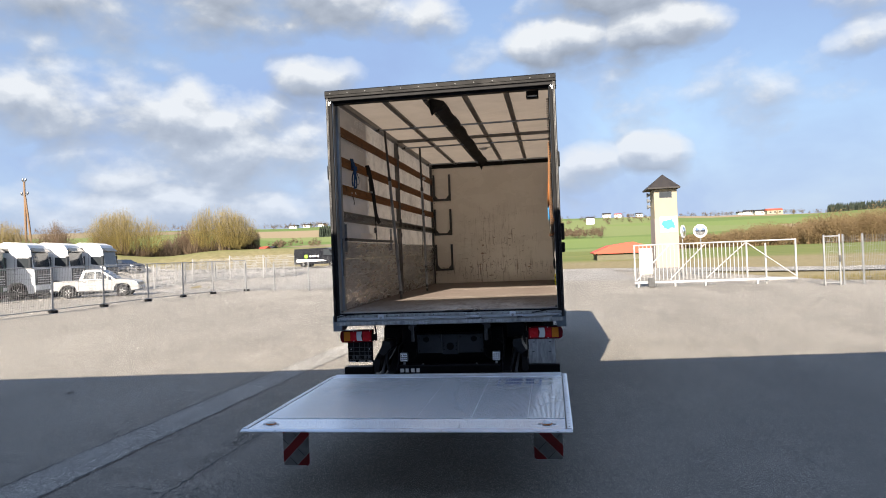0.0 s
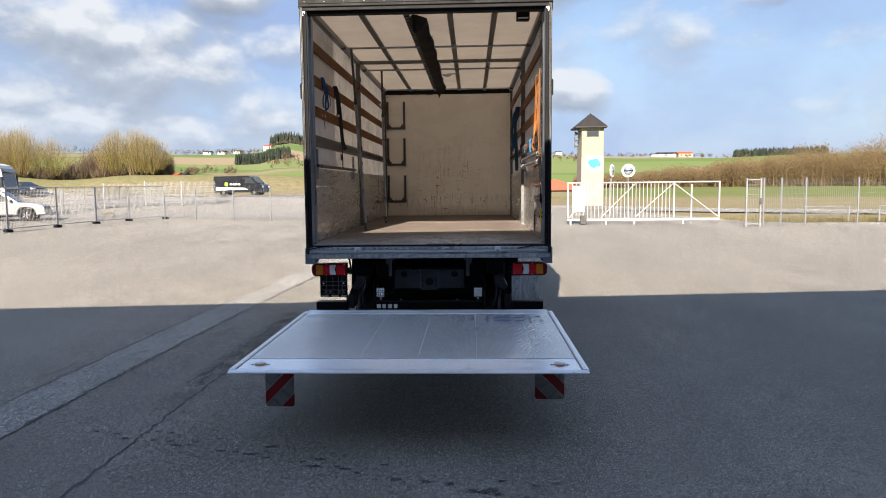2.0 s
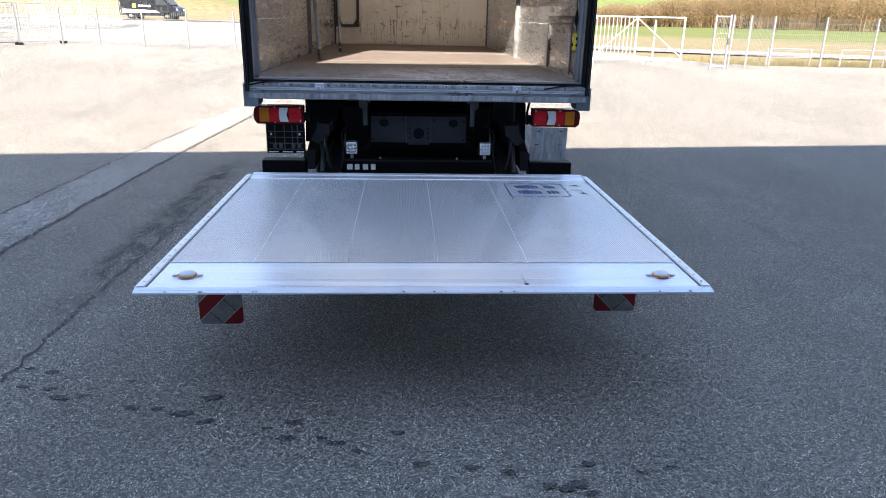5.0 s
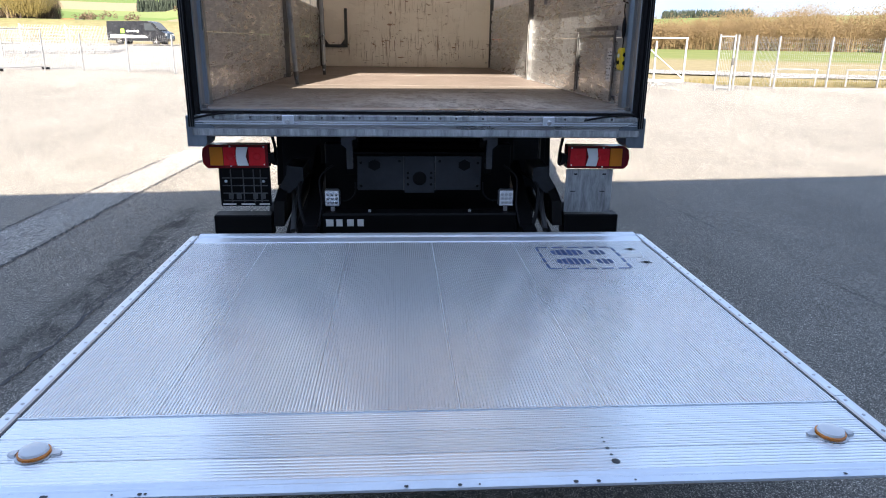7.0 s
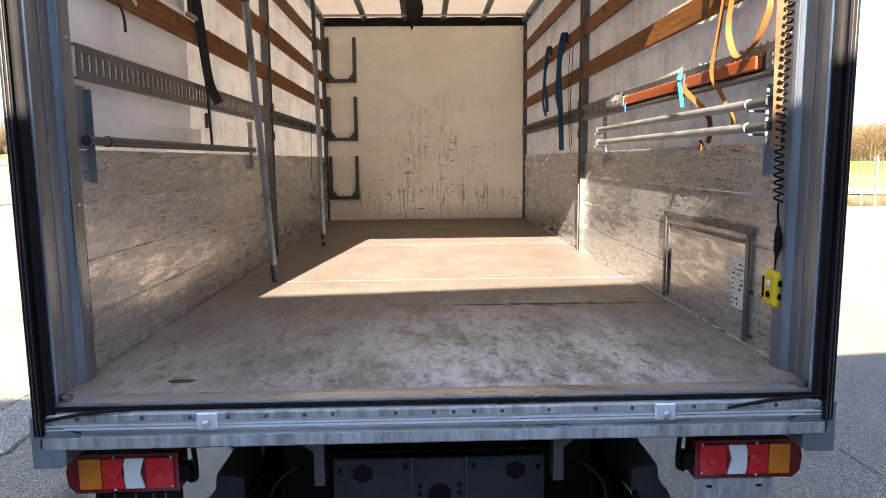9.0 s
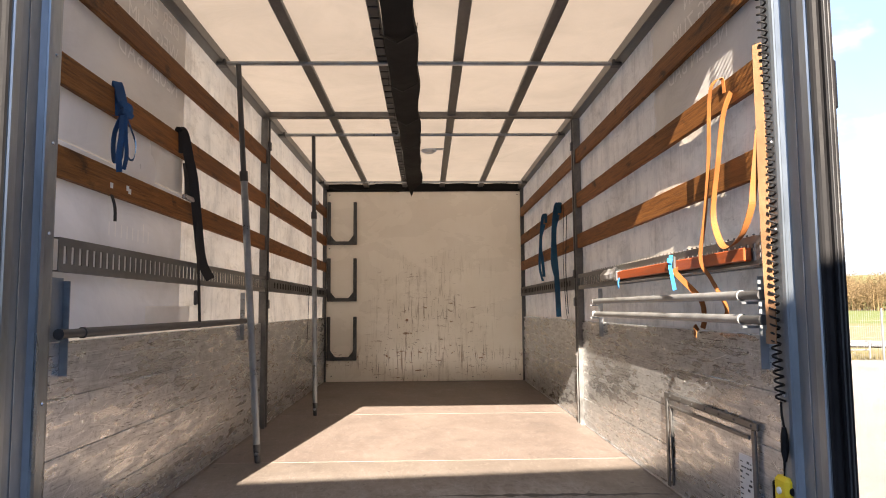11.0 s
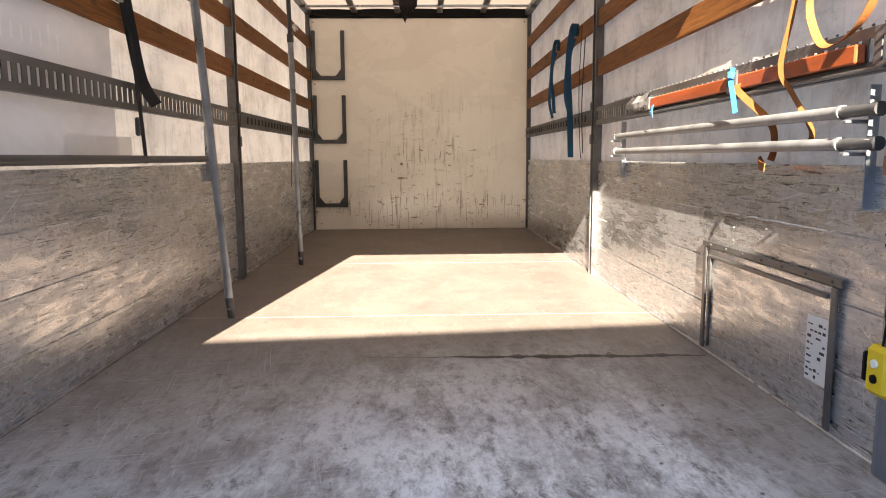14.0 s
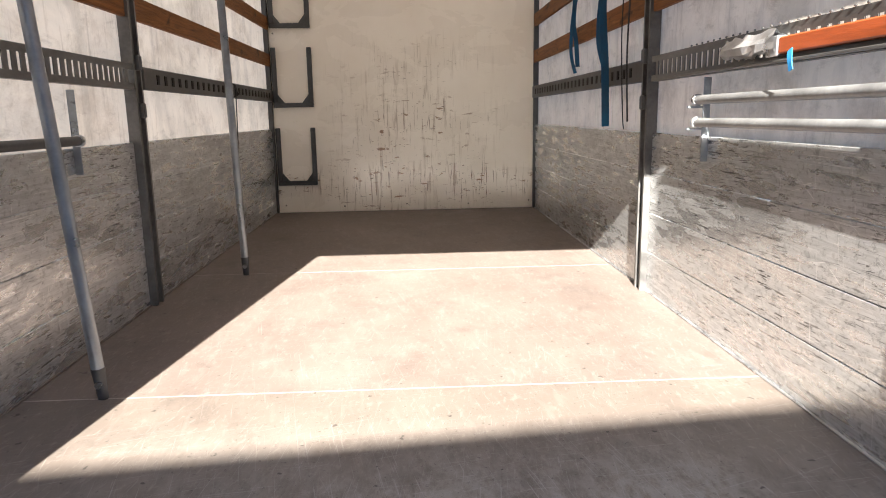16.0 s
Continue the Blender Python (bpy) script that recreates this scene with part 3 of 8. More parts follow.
YELLOW = mat("yellow_plastic", (0.72, 0.52, 0.015), 0.4, var=0.1)
WHITE = mat("white_paint", (0.56, 0.57, 0.58), 0.35, var=0.05, scale=2, bump=0.03)
GATEWHITE = mat("white_gate_paint", (0.29, 0.297, 0.30), 0.4, var=0.1)
OFFWHITE = mat("white_sticker", (0.72, 0.72, 0.70), 0.5, var=0.08)
INK = mat("black_print", (0.03, 0.03, 0.035), 0.5, var=0.1)
BLUEINK = mat("blue_print", (0.045, 0.085, 0.21), 0.5, var=0.35, scale=14)
FLAGRED = mat("reflective_red", (0.30, 0.012, 0.014), 0.4, var=0.2, scale=9)
FLAGWHITE = mat("reflective_white", (0.30, 0.29, 0.28), 0.4, var=0.3, scale=12)
BLUESTRAP = mat("blue_webbing", (0.012, 0.062, 0.16), 0.8, var=0.3, scale=12, fine=300, bump=0.4)
TEALSTRAP = mat("teal_webbing", (0.008, 0.07, 0.15), 0.8, var=0.3, scale=12, fine=300, bump=0.4)
DARKSTRAP = mat("black_webbing", (0.018, 0.018, 0.02), 0.85, var=0.3, scale=12, fine=300, bump=0.4)
ORANGE = mat("orange_webbing", (0.245, 0.082, 0.015), 0.8, var=0.2, scale=10, fine=260, bump=0.4)
PALEORANGE = mat("faded_orange_webbing", (0.25, 0.130, 0.062), 0.75, var=0.2, scale=10, fine=260, bump=0.4)
SKYBLUE = mat("light_blue_tape", (0.025, 0.20, 0.46), 0.6, var=0.1)
REDWOOD = mat("red_brown_beam", (0.32, 0.065, 0.014), 0.5, var=0.3, scale=6, fine=50, stretch=(4, 0.4, 4))
GLASS = mat("dark_glass", (0.03, 0.035, 0.04), 0.08, var=0.1, bump=0)
PLASTER = mat("cream_plaster", (0.27, 0.24, 0.17), 0.85, var=0.07, scale=1.5)
PINKPLASTER = mat("pink_plaster", (0.26, 0.215, 0.19), 0.85, var=0.07, scale=1.5)
ROOFTILE = mat("brown_roof_tiles", (0.018, 0.015, 0.014), 0.7, var=0.25, scale=2)
REDROOF = mat("red_roof", (0.40, 0.06, 0.03), 0.7, var=0.15)
DULLGALV = mat("dull_galvanised_tube", (0.27, 0.273, 0.278), 0.5, 0.2, 0.2)
FENCE = mat("galvanised_fence", (0.22, 0.23, 0.24), 0.5, 0.4, 0.12)
POLEWOOD = mat("brown_pole_wood", (0.165, 0.10, 0.055), 0.8, var=0.25)
FACADE = mat("grey_cladding", (0.075, 0.078, 0.082), 0.5, 0.0, 0.08, 0.6)
TYRE = mat("tyre_rubber", (0.016, 0.016, 0.017), 0.8, var=0.2)
RIM = mat("silver_rim", (0.5, 0.5, 0.51), 0.35, 0.6, 0.1)
for dull in (BLACK, RUBBER, TYRE, GUNMETAL):
    dull.node_tree.nodes["Principled BSDF"].inputs["Specular IOR Level"].default_value = 0.12


# ---- building tools ----
class Geo:
    """Collects verts and faces of one mesh."""

    def __init__(self):
        self.v, self.f = [], []

    def add(self, verts, faces):
        n = len(self.v)
        self.v += [tuple(p) for p in verts]
        self.f += [tuple(i + n for i in q) for q in faces]
        return self

    def box(self, x0, x1, y0, y1, z0, z1, c=0.0, m=None):
        """A box, its edges chamfered by c."""
        lo, hi = (min(x0, x1), min(y0, y1), min(z0, z1)), (max(x0, x1), max(y0, y1), max(z0, z1))
        c = min(c, 0.45 * min(h - l for l, h in zip(lo, hi)))
        if c <= 0:
            vs = [((lo, hi)[i][0], (lo, hi)[j][1], (lo, hi)[k][2]) for i in (0, 1) for j in (0, 1) for k in (0, 1)]
            fs = [(0, 1, 3, 2), (4, 6, 7, 5), (0, 4, 5, 1), (2, 3, 7, 6), (0, 2, 6, 4), (1, 5, 7, 3)]
        else:
            vs, idx = [], {}
            for i in (0, 1):
                for j in (0, 1):
                    for k in (0, 1):
                        s = (i, j, k)
                        for ax in range(3):
                            idx[s, ax] = len(vs)
                            vs.append(tuple((lo[a] + (0 if a == ax else c)) if s[a] == 0 else (hi[a] - (0 if a == ax else c)) for a in range(3)))
            fs = []
            for ax in range(3):
                a, b = [q for q in range(3) if q != ax]
                for e in (0, 1):
                    ring = []
                    for p, q in ((0, 0), (1, 0), (1, 1), (0, 1)):
                        s = [0, 0, 0]
                        s[ax], s[a], s[b] = e, p, q
                        ring.append(idx[tuple(s), ax])
                    fs.append(tuple(ring))
                for p in (0, 1):
                    for q in (0, 1):
                        s0, s1 = [0, 0, 0], [0, 0, 0]
                        s0[ax], s0[a], s0[b] = 0, p, q
                        s1[ax], s1[a], s1[b] = 1, p, q
                        s0, s1 = tuple(s0), tuple(s1)
                        fs.append((idx[s0, a], idx[s1, a], idx[s1, b], idx[s0, b]))
            for i in (0, 1):
                for j in (0, 1):
                    for k in (0, 1):
                        fs.append(tuple(idx[(i, j, k), ax] for ax in range(3)))
        if m is not None:
            vs = [m @ Vector(p) for p in vs]
        return self.add(vs, fs)

    def prism(self, ring, axis, a, b):
        """A closed outline in the two other axes, drawn out along one axis from a to b."""
        n = len(ring)

        def at(p, t):
            q = [0, 0, 0]
            others = [i for i in range(3) if i != axis]
            q[axis], q[others[0]], q[others[1]] = t, p[0], p[1]
            return q
        vs = [at(p, a) for p in ring] + [at(p, b) for p in ring]
        fs = [tuple(range(n)), tuple(range(2 * n - 1, n - 1, -1))] + [(i, (i + 1) % n, n + (i + 1) % n, n + i) for i in range(n)]
        return self.add(vs, fs)

    def sweep(self, pts, r, seg=8, caps=True):
        """A round tube along points; r may be one number or one for each point."""
        pts = [Vector(p) for p in pts]
        rs = r if isinstance(r, (list, tuple)) else [r] * len(pts)
        vs, fs = [], []
        up = None
        for i, p in enumerate(pts):
            d = (pts[min(i + 1, len(pts) - 1)] - pts[max(i - 1, 0)]).normalized()
            if up is None:
                up = d.orthogonal().normalized()
            up = (up - d * up.dot(d))
            up = up.normalized() if up.length > 1e-6 else d.orthogonal().normalized()
            side = d.cross(up)
            for k in range(seg):
                a = 2 * math.pi * k / seg
                vs.append(p + (up * math.cos(a) + side * math.sin(a)) * rs[i])
        for i in range(len(pts) - 1):
            for k in range(seg):
                fs.append((i * seg + k, i * seg + (k + 1) % seg, (i + 1) * seg + (k + 1) % seg, (i + 1) * seg + k))
        if caps:
            fs += [tuple(range(seg)), tuple((len(pts) - 1) * seg + k for k in reversed(range(seg)))]
        return self.add(vs, fs)

    def ribbon(self, pts, across, width, thick=0.003):
        """A flat strap along points, its width along the vector (or vectors) across."""
        pts = [Vector(p) for p in pts]
        vs, fs = [], []
        for i, p in enumerate(pts):
            d = (pts[min(i + 1, len(pts) - 1)] - pts[max(i - 1, 0)]).normalized()
            a = Vector(across[i] if isinstance(across[0], (tuple, list, Vector)) else across)
            a = (a - d * a.dot(d)).normalized()
            n = d.cross(a) * thick / 2
            a = a * width / 2
            vs += [p - a - n, p + a - n, p + a + n, p - a + n]
        for i in range(len(pts) - 1):
            for k in range(4):
                fs.append((4 * i + k, 4 * i + (k + 1) % 4, 4 * i + 4 + (k + 1) % 4, 4 * i + 4 + k))
        fs += [(0, 1, 2, 3), tuple(4 * len(pts) - 4 + k for k in (3, 2, 1, 0))]
        return self.add(vs, fs)

    def lathe(self, prof, centre, axis=2, seg=20):
        """Turns a profile of (radius, along) round an axis through centre."""
        vs, fs = [], []
        others = [i for i in range(3) if i != axis]
        for r, h in prof:
            for k in range(seg):
                a = 2 * math.pi * k / seg
                q = list(centre)
                q[axis] += h
                q[others[0]] += r * math.cos(a)
                q[others[1]] += r * math.sin(a)
                vs.append(q)
        for i in range(len(prof) - 1):
            for k in range(seg):
                fs.append((i * seg + k, i * seg + (k + 1) % seg, (i + 1) * seg + (k + 1) % seg, (i + 1) * seg + k))
        fs += [tuple(range(seg)), tuple((len(prof) - 1) * seg + k for k in range(seg))]
        return self.add(vs, fs)

    def mesh(self, name, fix=True):
        me = bpy.data.meshes.new(name)
        me.from_pydata(self.v, [], self.f)
        if fix:
            bm = bmesh.new()
            bm.from_mesh(me)
            bmesh.ops.recalc_face_normals(bm, faces=bm.faces)
            bm.to_mesh(me)
            bm.free()
        return me


def part(name, geo, material, parent, label="", smooth=False, fix=True):
    """One mesh object under a thing or a part (or at top level with no parent)."""
    me = geo.mesh(name, fix)
    me.materials.append(material)
    if smooth:
        me.polygons.foreach_set("use_smooth", [True] * len(me.polygons))
        me.set_sharp_from_angle(angle=radians(38))
    ob = new(name, me)
    if parent is not None:
        ob.parent = parent
    return tagged(ob, label)


def thing(name, label, category, group="", kind=""):
    return tagged(new(name), label, category, group, kind)


def spline(pts, n=6):
    """Smooth points through the given ones."""
    p = [Vector(q) for q in pts]
    p = [p[0]] + p + [p[-1]]
    out = []
    for i in range(1, len(p) - 2):
        for k in range(n):
            t = k / n
            a, b, c, d = p[i - 1], p[i], p[i + 1], p[i + 2]
            out.append(0.5 * (2 * b + (c - a) * t + (2 * a - 5 * b + 4 * c - d) * t * t + (3 * b - a - 3 * c + d) * t ** 3))
    return out + [p[-2]]


def glyph(text, height):
    """The verts and faces of flat letters in the built-in font, and their width."""
    cu = bpy.data.curves.new("letters", "FONT")
    cu.body, cu.size, cu.resolution_u = text, height / 0.7, 2
    ob = new("letters", cu)
    bpy.context.view_layer.update()
    me = bpy.data.meshes.new_from_object(ob.evaluated_get(bpy.context.evaluated_depsgraph_get()))
    vs, fs = [tuple(v.co) for v in me.vertices], [tuple(p.vertices) for p in me.polygons]
    bpy.data.objects.remove(ob)
    bpy.data.meshes.remove(me)
    bpy.data.curves.remove(cu)
    return vs, fs


def letters(text, height, put, material, parent, label=""):
    """Flat letters, each a part of its own; put takes (u, v) to a place."""
    u = 0.0
    for ch in text:
        if ch == " ":
            u += height * 0.45
            continue
        vs, fs = glyph(ch, height)
        u0 = min(v[0] for v in vs)
        part("letter", Geo().add([put(u + v[0] - u0, v[1]) for v in vs], fs), material, parent, label, fix=False)
        u += max(v[0] for v in vs) - u0 + height * 0.16


def clip_line(ring, a, b, c):
    """The part of a flat outline where a * u + b * v is at least c."""
    out = []
    for (u0, v0), (u1, v1) in zip(ring, ring[1:] + ring[:1]):
        d0, d1 = a * u0 + b * v0 - c, a * u1 + b * v1 - c
        if d0 >= 0:
            out.append((u0, v0))
        if d0 * d1 < 0:
            t = d0 / (d0 - d1)
            out.append((u0 + (u1 - u0) * t, v0 + (v1 - v0) * t))
    return out


def sheet(ring):
    """One flat face."""
    return Geo().add(ring, [tuple(range(len(ring)))])


# ---- the yard and the land ----
RIDGE = ((-180, 1.5), (-60, 2.0), (-30, 2.5), (-22, 2.45), (-18, 2.5), (-15.4, 3.3), (-12, 2.9), (-5, 2.6), (1, 2.5), (6, 2.45), (14, 2.15), (21, 1.95), (24, 2.0), (35, 2.2), (60, 1.8), (180, 1.5))


def soft(t):
    t = min(1.0, max(0.0, t))
    return t * t * (3 - 2 * t)


def terrain(x, y):
    """Height of the land: flat yard, a bank by the road, hills far off."""
    r = math.hypot(x - 1.2, y + 7.3)
    az = math.degrees(math.atan2(x - 1.2, y + 7.3))
    h = -0.08
    h += 1.08 * soft((r - 50) / 14) * soft((az + 34) / 7) * soft((-5 - az) / 8)
    h += 2.6 * soft((r - 80) / 20) * soft((-5 - az) / 12) * soft((150 + az) / 30)
    h += 1.0 * soft((r - 80) / 20) * soft((-30 - az) / 6) * soft((150 + az) / 30)
    for (a0, e0), (a1, e1) in zip(RIDGE, RIDGE[1:]):
        if a0 <= az <= a1:
            top = e0 + (e1 - e0) * soft((az - a0) / (a1 - a0))
    h += soft((r - 320) / 900) * (1220 * math.tan(radians(top)) - 1.5 + 2.0 * noise.noise((x * 0.006, y * 0.006, 0.3)))
    if r > 1250:
        h -= (r - 1250) * 0.02
    return h


def build_land():
    radii = [0, 20, 40, 48, 52, 56, 60, 64, 68, 74, 80, 84, 88, 92, 96, 100, 106, 112, 126, 150, 200, 260, 320, 360, 420, 480, 560, 640, 720, 800, 880, 960, 1040, 1120, 1180, 1230, 1300, 1700, 2600, 4200]
    seg = 288
    vs, fs = [(0, 0, -0.08)], []
    for r in radii[1:]:
        for k in range(seg):
            a = 2 * math.pi * k / seg
            x, y = 1.2 + r * math.sin(a), -7.3 + r * math.cos(a)
            vs.append((x, y, terrain(x, y)))
    for k in range(seg):
        fs.append((0, 1 + k, 1 + (k + 1) % seg))
    for i in range(len(radii) - 2):
        for k in range(seg):
            a, b = 1 + i * seg + k, 1 + i * seg + (k + 1) % seg
            fs.append((a, b, b + seg, a + seg))
    g = Geo().add(vs, fs)
    ob = part("ground", g, LAND, None, "spring-green fields rising to low farmed hills", smooth=True)
    return tagged(ob, category="ground", kind="structure")


build_land()

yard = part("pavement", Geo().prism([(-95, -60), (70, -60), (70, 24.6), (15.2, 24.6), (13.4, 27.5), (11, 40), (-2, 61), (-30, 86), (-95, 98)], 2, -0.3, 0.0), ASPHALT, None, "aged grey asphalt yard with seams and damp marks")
tagged(yard, category="pavement", kind="structure")


def strip(name, pts, width, z, material, parent, label="", wobble=0.0, seed=1, n=14):
    """A flat strip on the ground along points."""
    rnd = random.Random(seed)
    p = spline([(x, y, z or 0) for x, y in pts], n)
    g = Geo()
    vs, fs = [], []
    for i, q in enumerate(p):
        d = (p[min(i + 1, len(p) - 1)] - p[max(i - 1, 0)]).normalized()
        s = Vector((d.y, -d.x, 0))
        w1, w2 = (width / 2 * (1 + wobble * rnd.uniform(-1, 1)) for _ in (0, 1))
        off = s * width * wobble * rnd.uniform(-0.9, 0.9)
        if z is None:
            vs += [Vector((e.x, e.y, terrain(e.x, e.y) + 0.08)) for e in (q - s * w1, q + s * w2)]
        else:
            vs += [q - s * w1 + off, q + s * w2 + off]
    for i in range(len(p) - 1):
        fs.append((2 * i, 2 * i + 1, 2 * i + 3, 2 * i + 2))
    return part(name, g.add(vs, fs), material, parent, label)


strip("asphalt_patch", [(-3.43, -9.0), (-3.425, -2.0), (-3.385, 1.0), (-3.32, 3.0), (-3.22, 5.1), (-3.06, 8.5), (-2.7, 16)], 0.55, 0.004, PATCH, yard, "coarser pale asphalt over a filled trench", 0.03)
strip("seam", [(-3.71, -9.0), (-3.70, -2.0), (-3.67, 0.5), (-3.65, 2.0), (-3.58, 3.7), (-3.45, 6.0)], 0.020, 0.008, SEAL, yard, wobble=1.1, seed=2, n=60)
strip("seam", [(-3.16, -9.0), (-3.15, -2.0), (-3.11, 0.3), (-3.03, 2.9), (-2.94, 4.8), (-2.78, 8.0)], 0.022, 0.008, SEAL, yard, wobble=1.1, seed=3, n=60)
strip("seam", [(-2.05, -9.0), (-2.08, -2.4), (-2.09, -0.95), (-2.0, 1.7)], 0.016, 0.004, SEAL, yard, wobble=1.1, seed=4, n=60)
strip("crack", [(2.64, 4.28), (2.76, 3.1), (2.88, 1.95)], 0.013, 0.004, HAIRLINE, yard, wobble=0.9, seed=5)
strip("crack", [(3.0, 0.8), (3.13, 0.0), (3.3, -1.2)], 0.010, 0.004, HAIRLINE, yard, wobble=1.0, seed=6)
strip("crack", [(-7.6, 13.6), (-6.95, 14.0), (-6.5, 14.4)], 0.03, 0.004, SEAL, yard, wobble=0.9, seed=7)
strip("crack", [(5.2, 14.5), (6.4, 12.8), (7.3, 11.6)], 0.02, 0.004, SEAL, yard, wobble=0.9, seed=8)
strip("crack", [(5.3, 19.4), (5.9, 17.6)], 0.03, 0.004, SEAL, yard, wobble=0.9, seed=9)


PALELINE = mat("faint_yard_crack", (0.17, 0.163, 0.15), 0.85, var=0.3, scale=9)
hl = random.Random(31)
for i in range(26):
    x, y, a = hl.uniform(-16, 16), hl.uniform(6, 23), radians(hl.choice((-14, -8, 4, 12, 70)) + hl.uniform(-8, 8))
    ln_ = hl.uniform(0.8, 4.5)
    strip("crack", [(x + math.cos(a) * ln_ * k / 4 + hl.gauss(0, 0.05), y + math.sin(a) * ln_ * k / 4 + hl.gauss(0, 0.05)) for k in range(5)], hl.uniform(0.012, 0.03), 0.004 + 0.0001 * i, PALELINE if i % 3 else HAIRLINE, yard, wobble=1.0, seed=60 + i)


def blot(x, y, r, seed):
    rnd = random.Random(seed)
    n = 12
    ph = rnd.uniform(0, 6)
    pts = []
    for k in range(n):
        a = 2 * math.pi * k / n
        q = r * rnd.uniform(0.55, 1.15)
        pts.append((x + 1.7 * q * math.cos(a), y + 0.85 * q * math.sin(a + 0.2 * math.sin(ph)), 0.0045 + 0.00012 * (seed % 97)))
    part("damp_mark", Geo().add(pts, [tuple(range(n))]), DAMPASPHALT, yard)


# damp marks in a loose row behind the truck
for i, (x, y) in enumerate(((-2.48, -2.00), (-2.30, -2.05), (-2.18, -2.14), (-2.01, -1.99), (-1.94, -2.17), (-1.88, -2.03), (-1.73, -2.27), (-1.63, -2.26), (-1.81, -2.19), (-1.45, -2.13), (-1.36, -2.37), (-1.24, -2.38), (-1.12, -2.42), (-1.00, -2.49), (-1.02, -2.29), (-0.71, -2.55), (-0.62, -2.63), (-0.47, -2.63), (-0.40, -2.67), (-0.31, -2.73), (-0.14, -2.60), (-0.04, -2.82), (-0.60, -2.51), (0.16, -2.85), (0.31, -2.88), (0.64, -2.84), (0.85, -2.90), (0.98, -2.87), (0.46, -2.97), (0.52, -2.99), (0.58, -2.96), (0.61, -3.02), (0.78, -3.06), (1.20, -3.18), (1.69, -3.38))):
    blot(x, y, random.Random(40 + i).uniform(0.016, 0.034) * (1.35 if i > 32 else 1.0), i)
blot(-6.2, 2.0, 0.05, 92)

tagged(strip("road", [(-170, 96), (-70, 72), (-24.4, 58), (-4, 56), (9, 48), (20, 38.5), (48, 30), (140, 22)], 6.5, None, ROAD, None, "grey asphalt country road past the yard"), category="road", kind="structure")
vs, fs = [], []
for q in spline([(-85, 60, 0), (-60, 53, 0), (-40, 48, 0), (-22, 45, 0), (-4, 45.5, 0), (6, 43, 0)], 8):
    for k in range(13):
        y = q.y + 11.5 - 23.0 * k / 12
        vs.append((q.x, y, max(0.004, terrain(q.x, y) + 0.03)))
for i in range(len(vs) // 13 - 1):
    fs += [(13 * i + k, 13 * i + k + 1, 13 * i + k + 14, 13 * i + k + 13) for k in range(12)]
tagged(part("gravel_apron", Geo().add(vs, fs), ROAD, None, "grey asphalt apron between yard and road"), category="pavement", kind="structure")
gr = Geo()
rg = random.Random(5)
for i in range(1500):
    x = rg.gauss(-14, 5.0)
    y = 48.5 - 0.12 * (x + 15) + rg.gauss(0, 1.3)
    s = rg.uniform(0.03, 0.10)
    gr.lathe([(0.3 * s, 0.0), (s, 0.1 * s), (0.7 * s, 0.38 * s), (0.15 * s, 0.5 * s)], (x, y, terrain(x, y) - 0.02), 2, 5)
tagged(part("gravel", gr, GRAVEL, None, "low heap of pale gravel beside the road"), category="gravel", kind="stuff")

# the hall behind the camera, whose roof edge throws the yard into shade
EAVE_DIST = 8.9
hall = thing("warehouse", "long hall with dark grey metal cladding", "building", kind="structure")
HALL_H = (EAVE_DIST + 4.08) / math.cos(radians(SUN_AZ)) * math.tan(radians(SUN_EL))
rot = pose(0, 0.25 - EAVE_DIST, 0, 0, 0, math.degrees(math.atan(0.107)))
part("wall", Geo().box(-60, 45, -18, 0, 0, HALL_H - 0.3, 0.02, rot), FACADE, hall)
part("roof", Geo().box(-60.2, 45.2, -18.2, 0.0, HALL_H - 0.3, HALL_H, 0.02, rot), DARKST, hall)

# ---- the box truck ----
F = 1.29                 # top of the load deck
W = 1.245                # inner half width
LEN = 6.52               # inner length
truck = thing("box_truck", "white box truck with open load bay and lowered tail lift", "truck")

SEALANT = mat("dusty_sealant", (0.33, 0.30, 0.27), 0.7, var=0.3, scale=6)
# deck in three sheets with pale sealed joints
for y0, y1 in ((0.045, 2.118), (2.122, 3.908), (3.912, LEN)):
    part("deck_sheet", Geo().box(-W, W, y0, y1, F - 0.028, F, 0.001), SHADEDECK if y0 < 1 else DECK, truck, "grey-brown worn plywood deck sheet")
for y in (2.12, 3.91):
    part("joint_seal", Geo().box(-W, W, y - 0.0035, y + 0.0035, F - 0.02, F + 0.0006), SEALANT, truck, "pale sealing line")
part("subframe", Geo().box(-W, W, 0.05, LEN, F - 0.16, F - 0.03, 0.004), BLACK, truck)
for s in (-1, 1):
    part("edge_trim", Geo().box(s * (W - 0.010), s * W, 0.05, LEN, F, F + 0.007, 0.002), DECK if s < 0 else SILL, truck, "aluminium floor edge strip")
part("floor_stain", Geo().add([(-0.885 + 0.05 * math.cos(a * 0.52), 0.19 + 0.022 * math.sin(a * 0.52), F + 0.0012) for a in range(12)], [tuple(range(12))]), DAMP, truck, "small dark oil spot")
WET = mat("wet_deck", (0.036, 0.030, 0.026), 0.55, var=0.25, scale=20)
st = random.Random(3)
up_edge, low_edge = [], []
for i in range(61):
    x = -0.20 + i * 0.0235
    w_ = 0.002 + 0.021 * soft((i - 8) / 22) * soft((62 - i) / 10) * st.uniform(0.25, 1.45)
    c_ = 1.36 - 0.03 * i / 60 + 0.005 * math.sin(i * 0.5) + st.uniform(-0.004, 0.004)
    up_edge.append((x, c_ + w_, F + 0.0012))
    low_edge.append((x, c_ - w_ * st.uniform(0.7, 1.2), F + 0.0012))
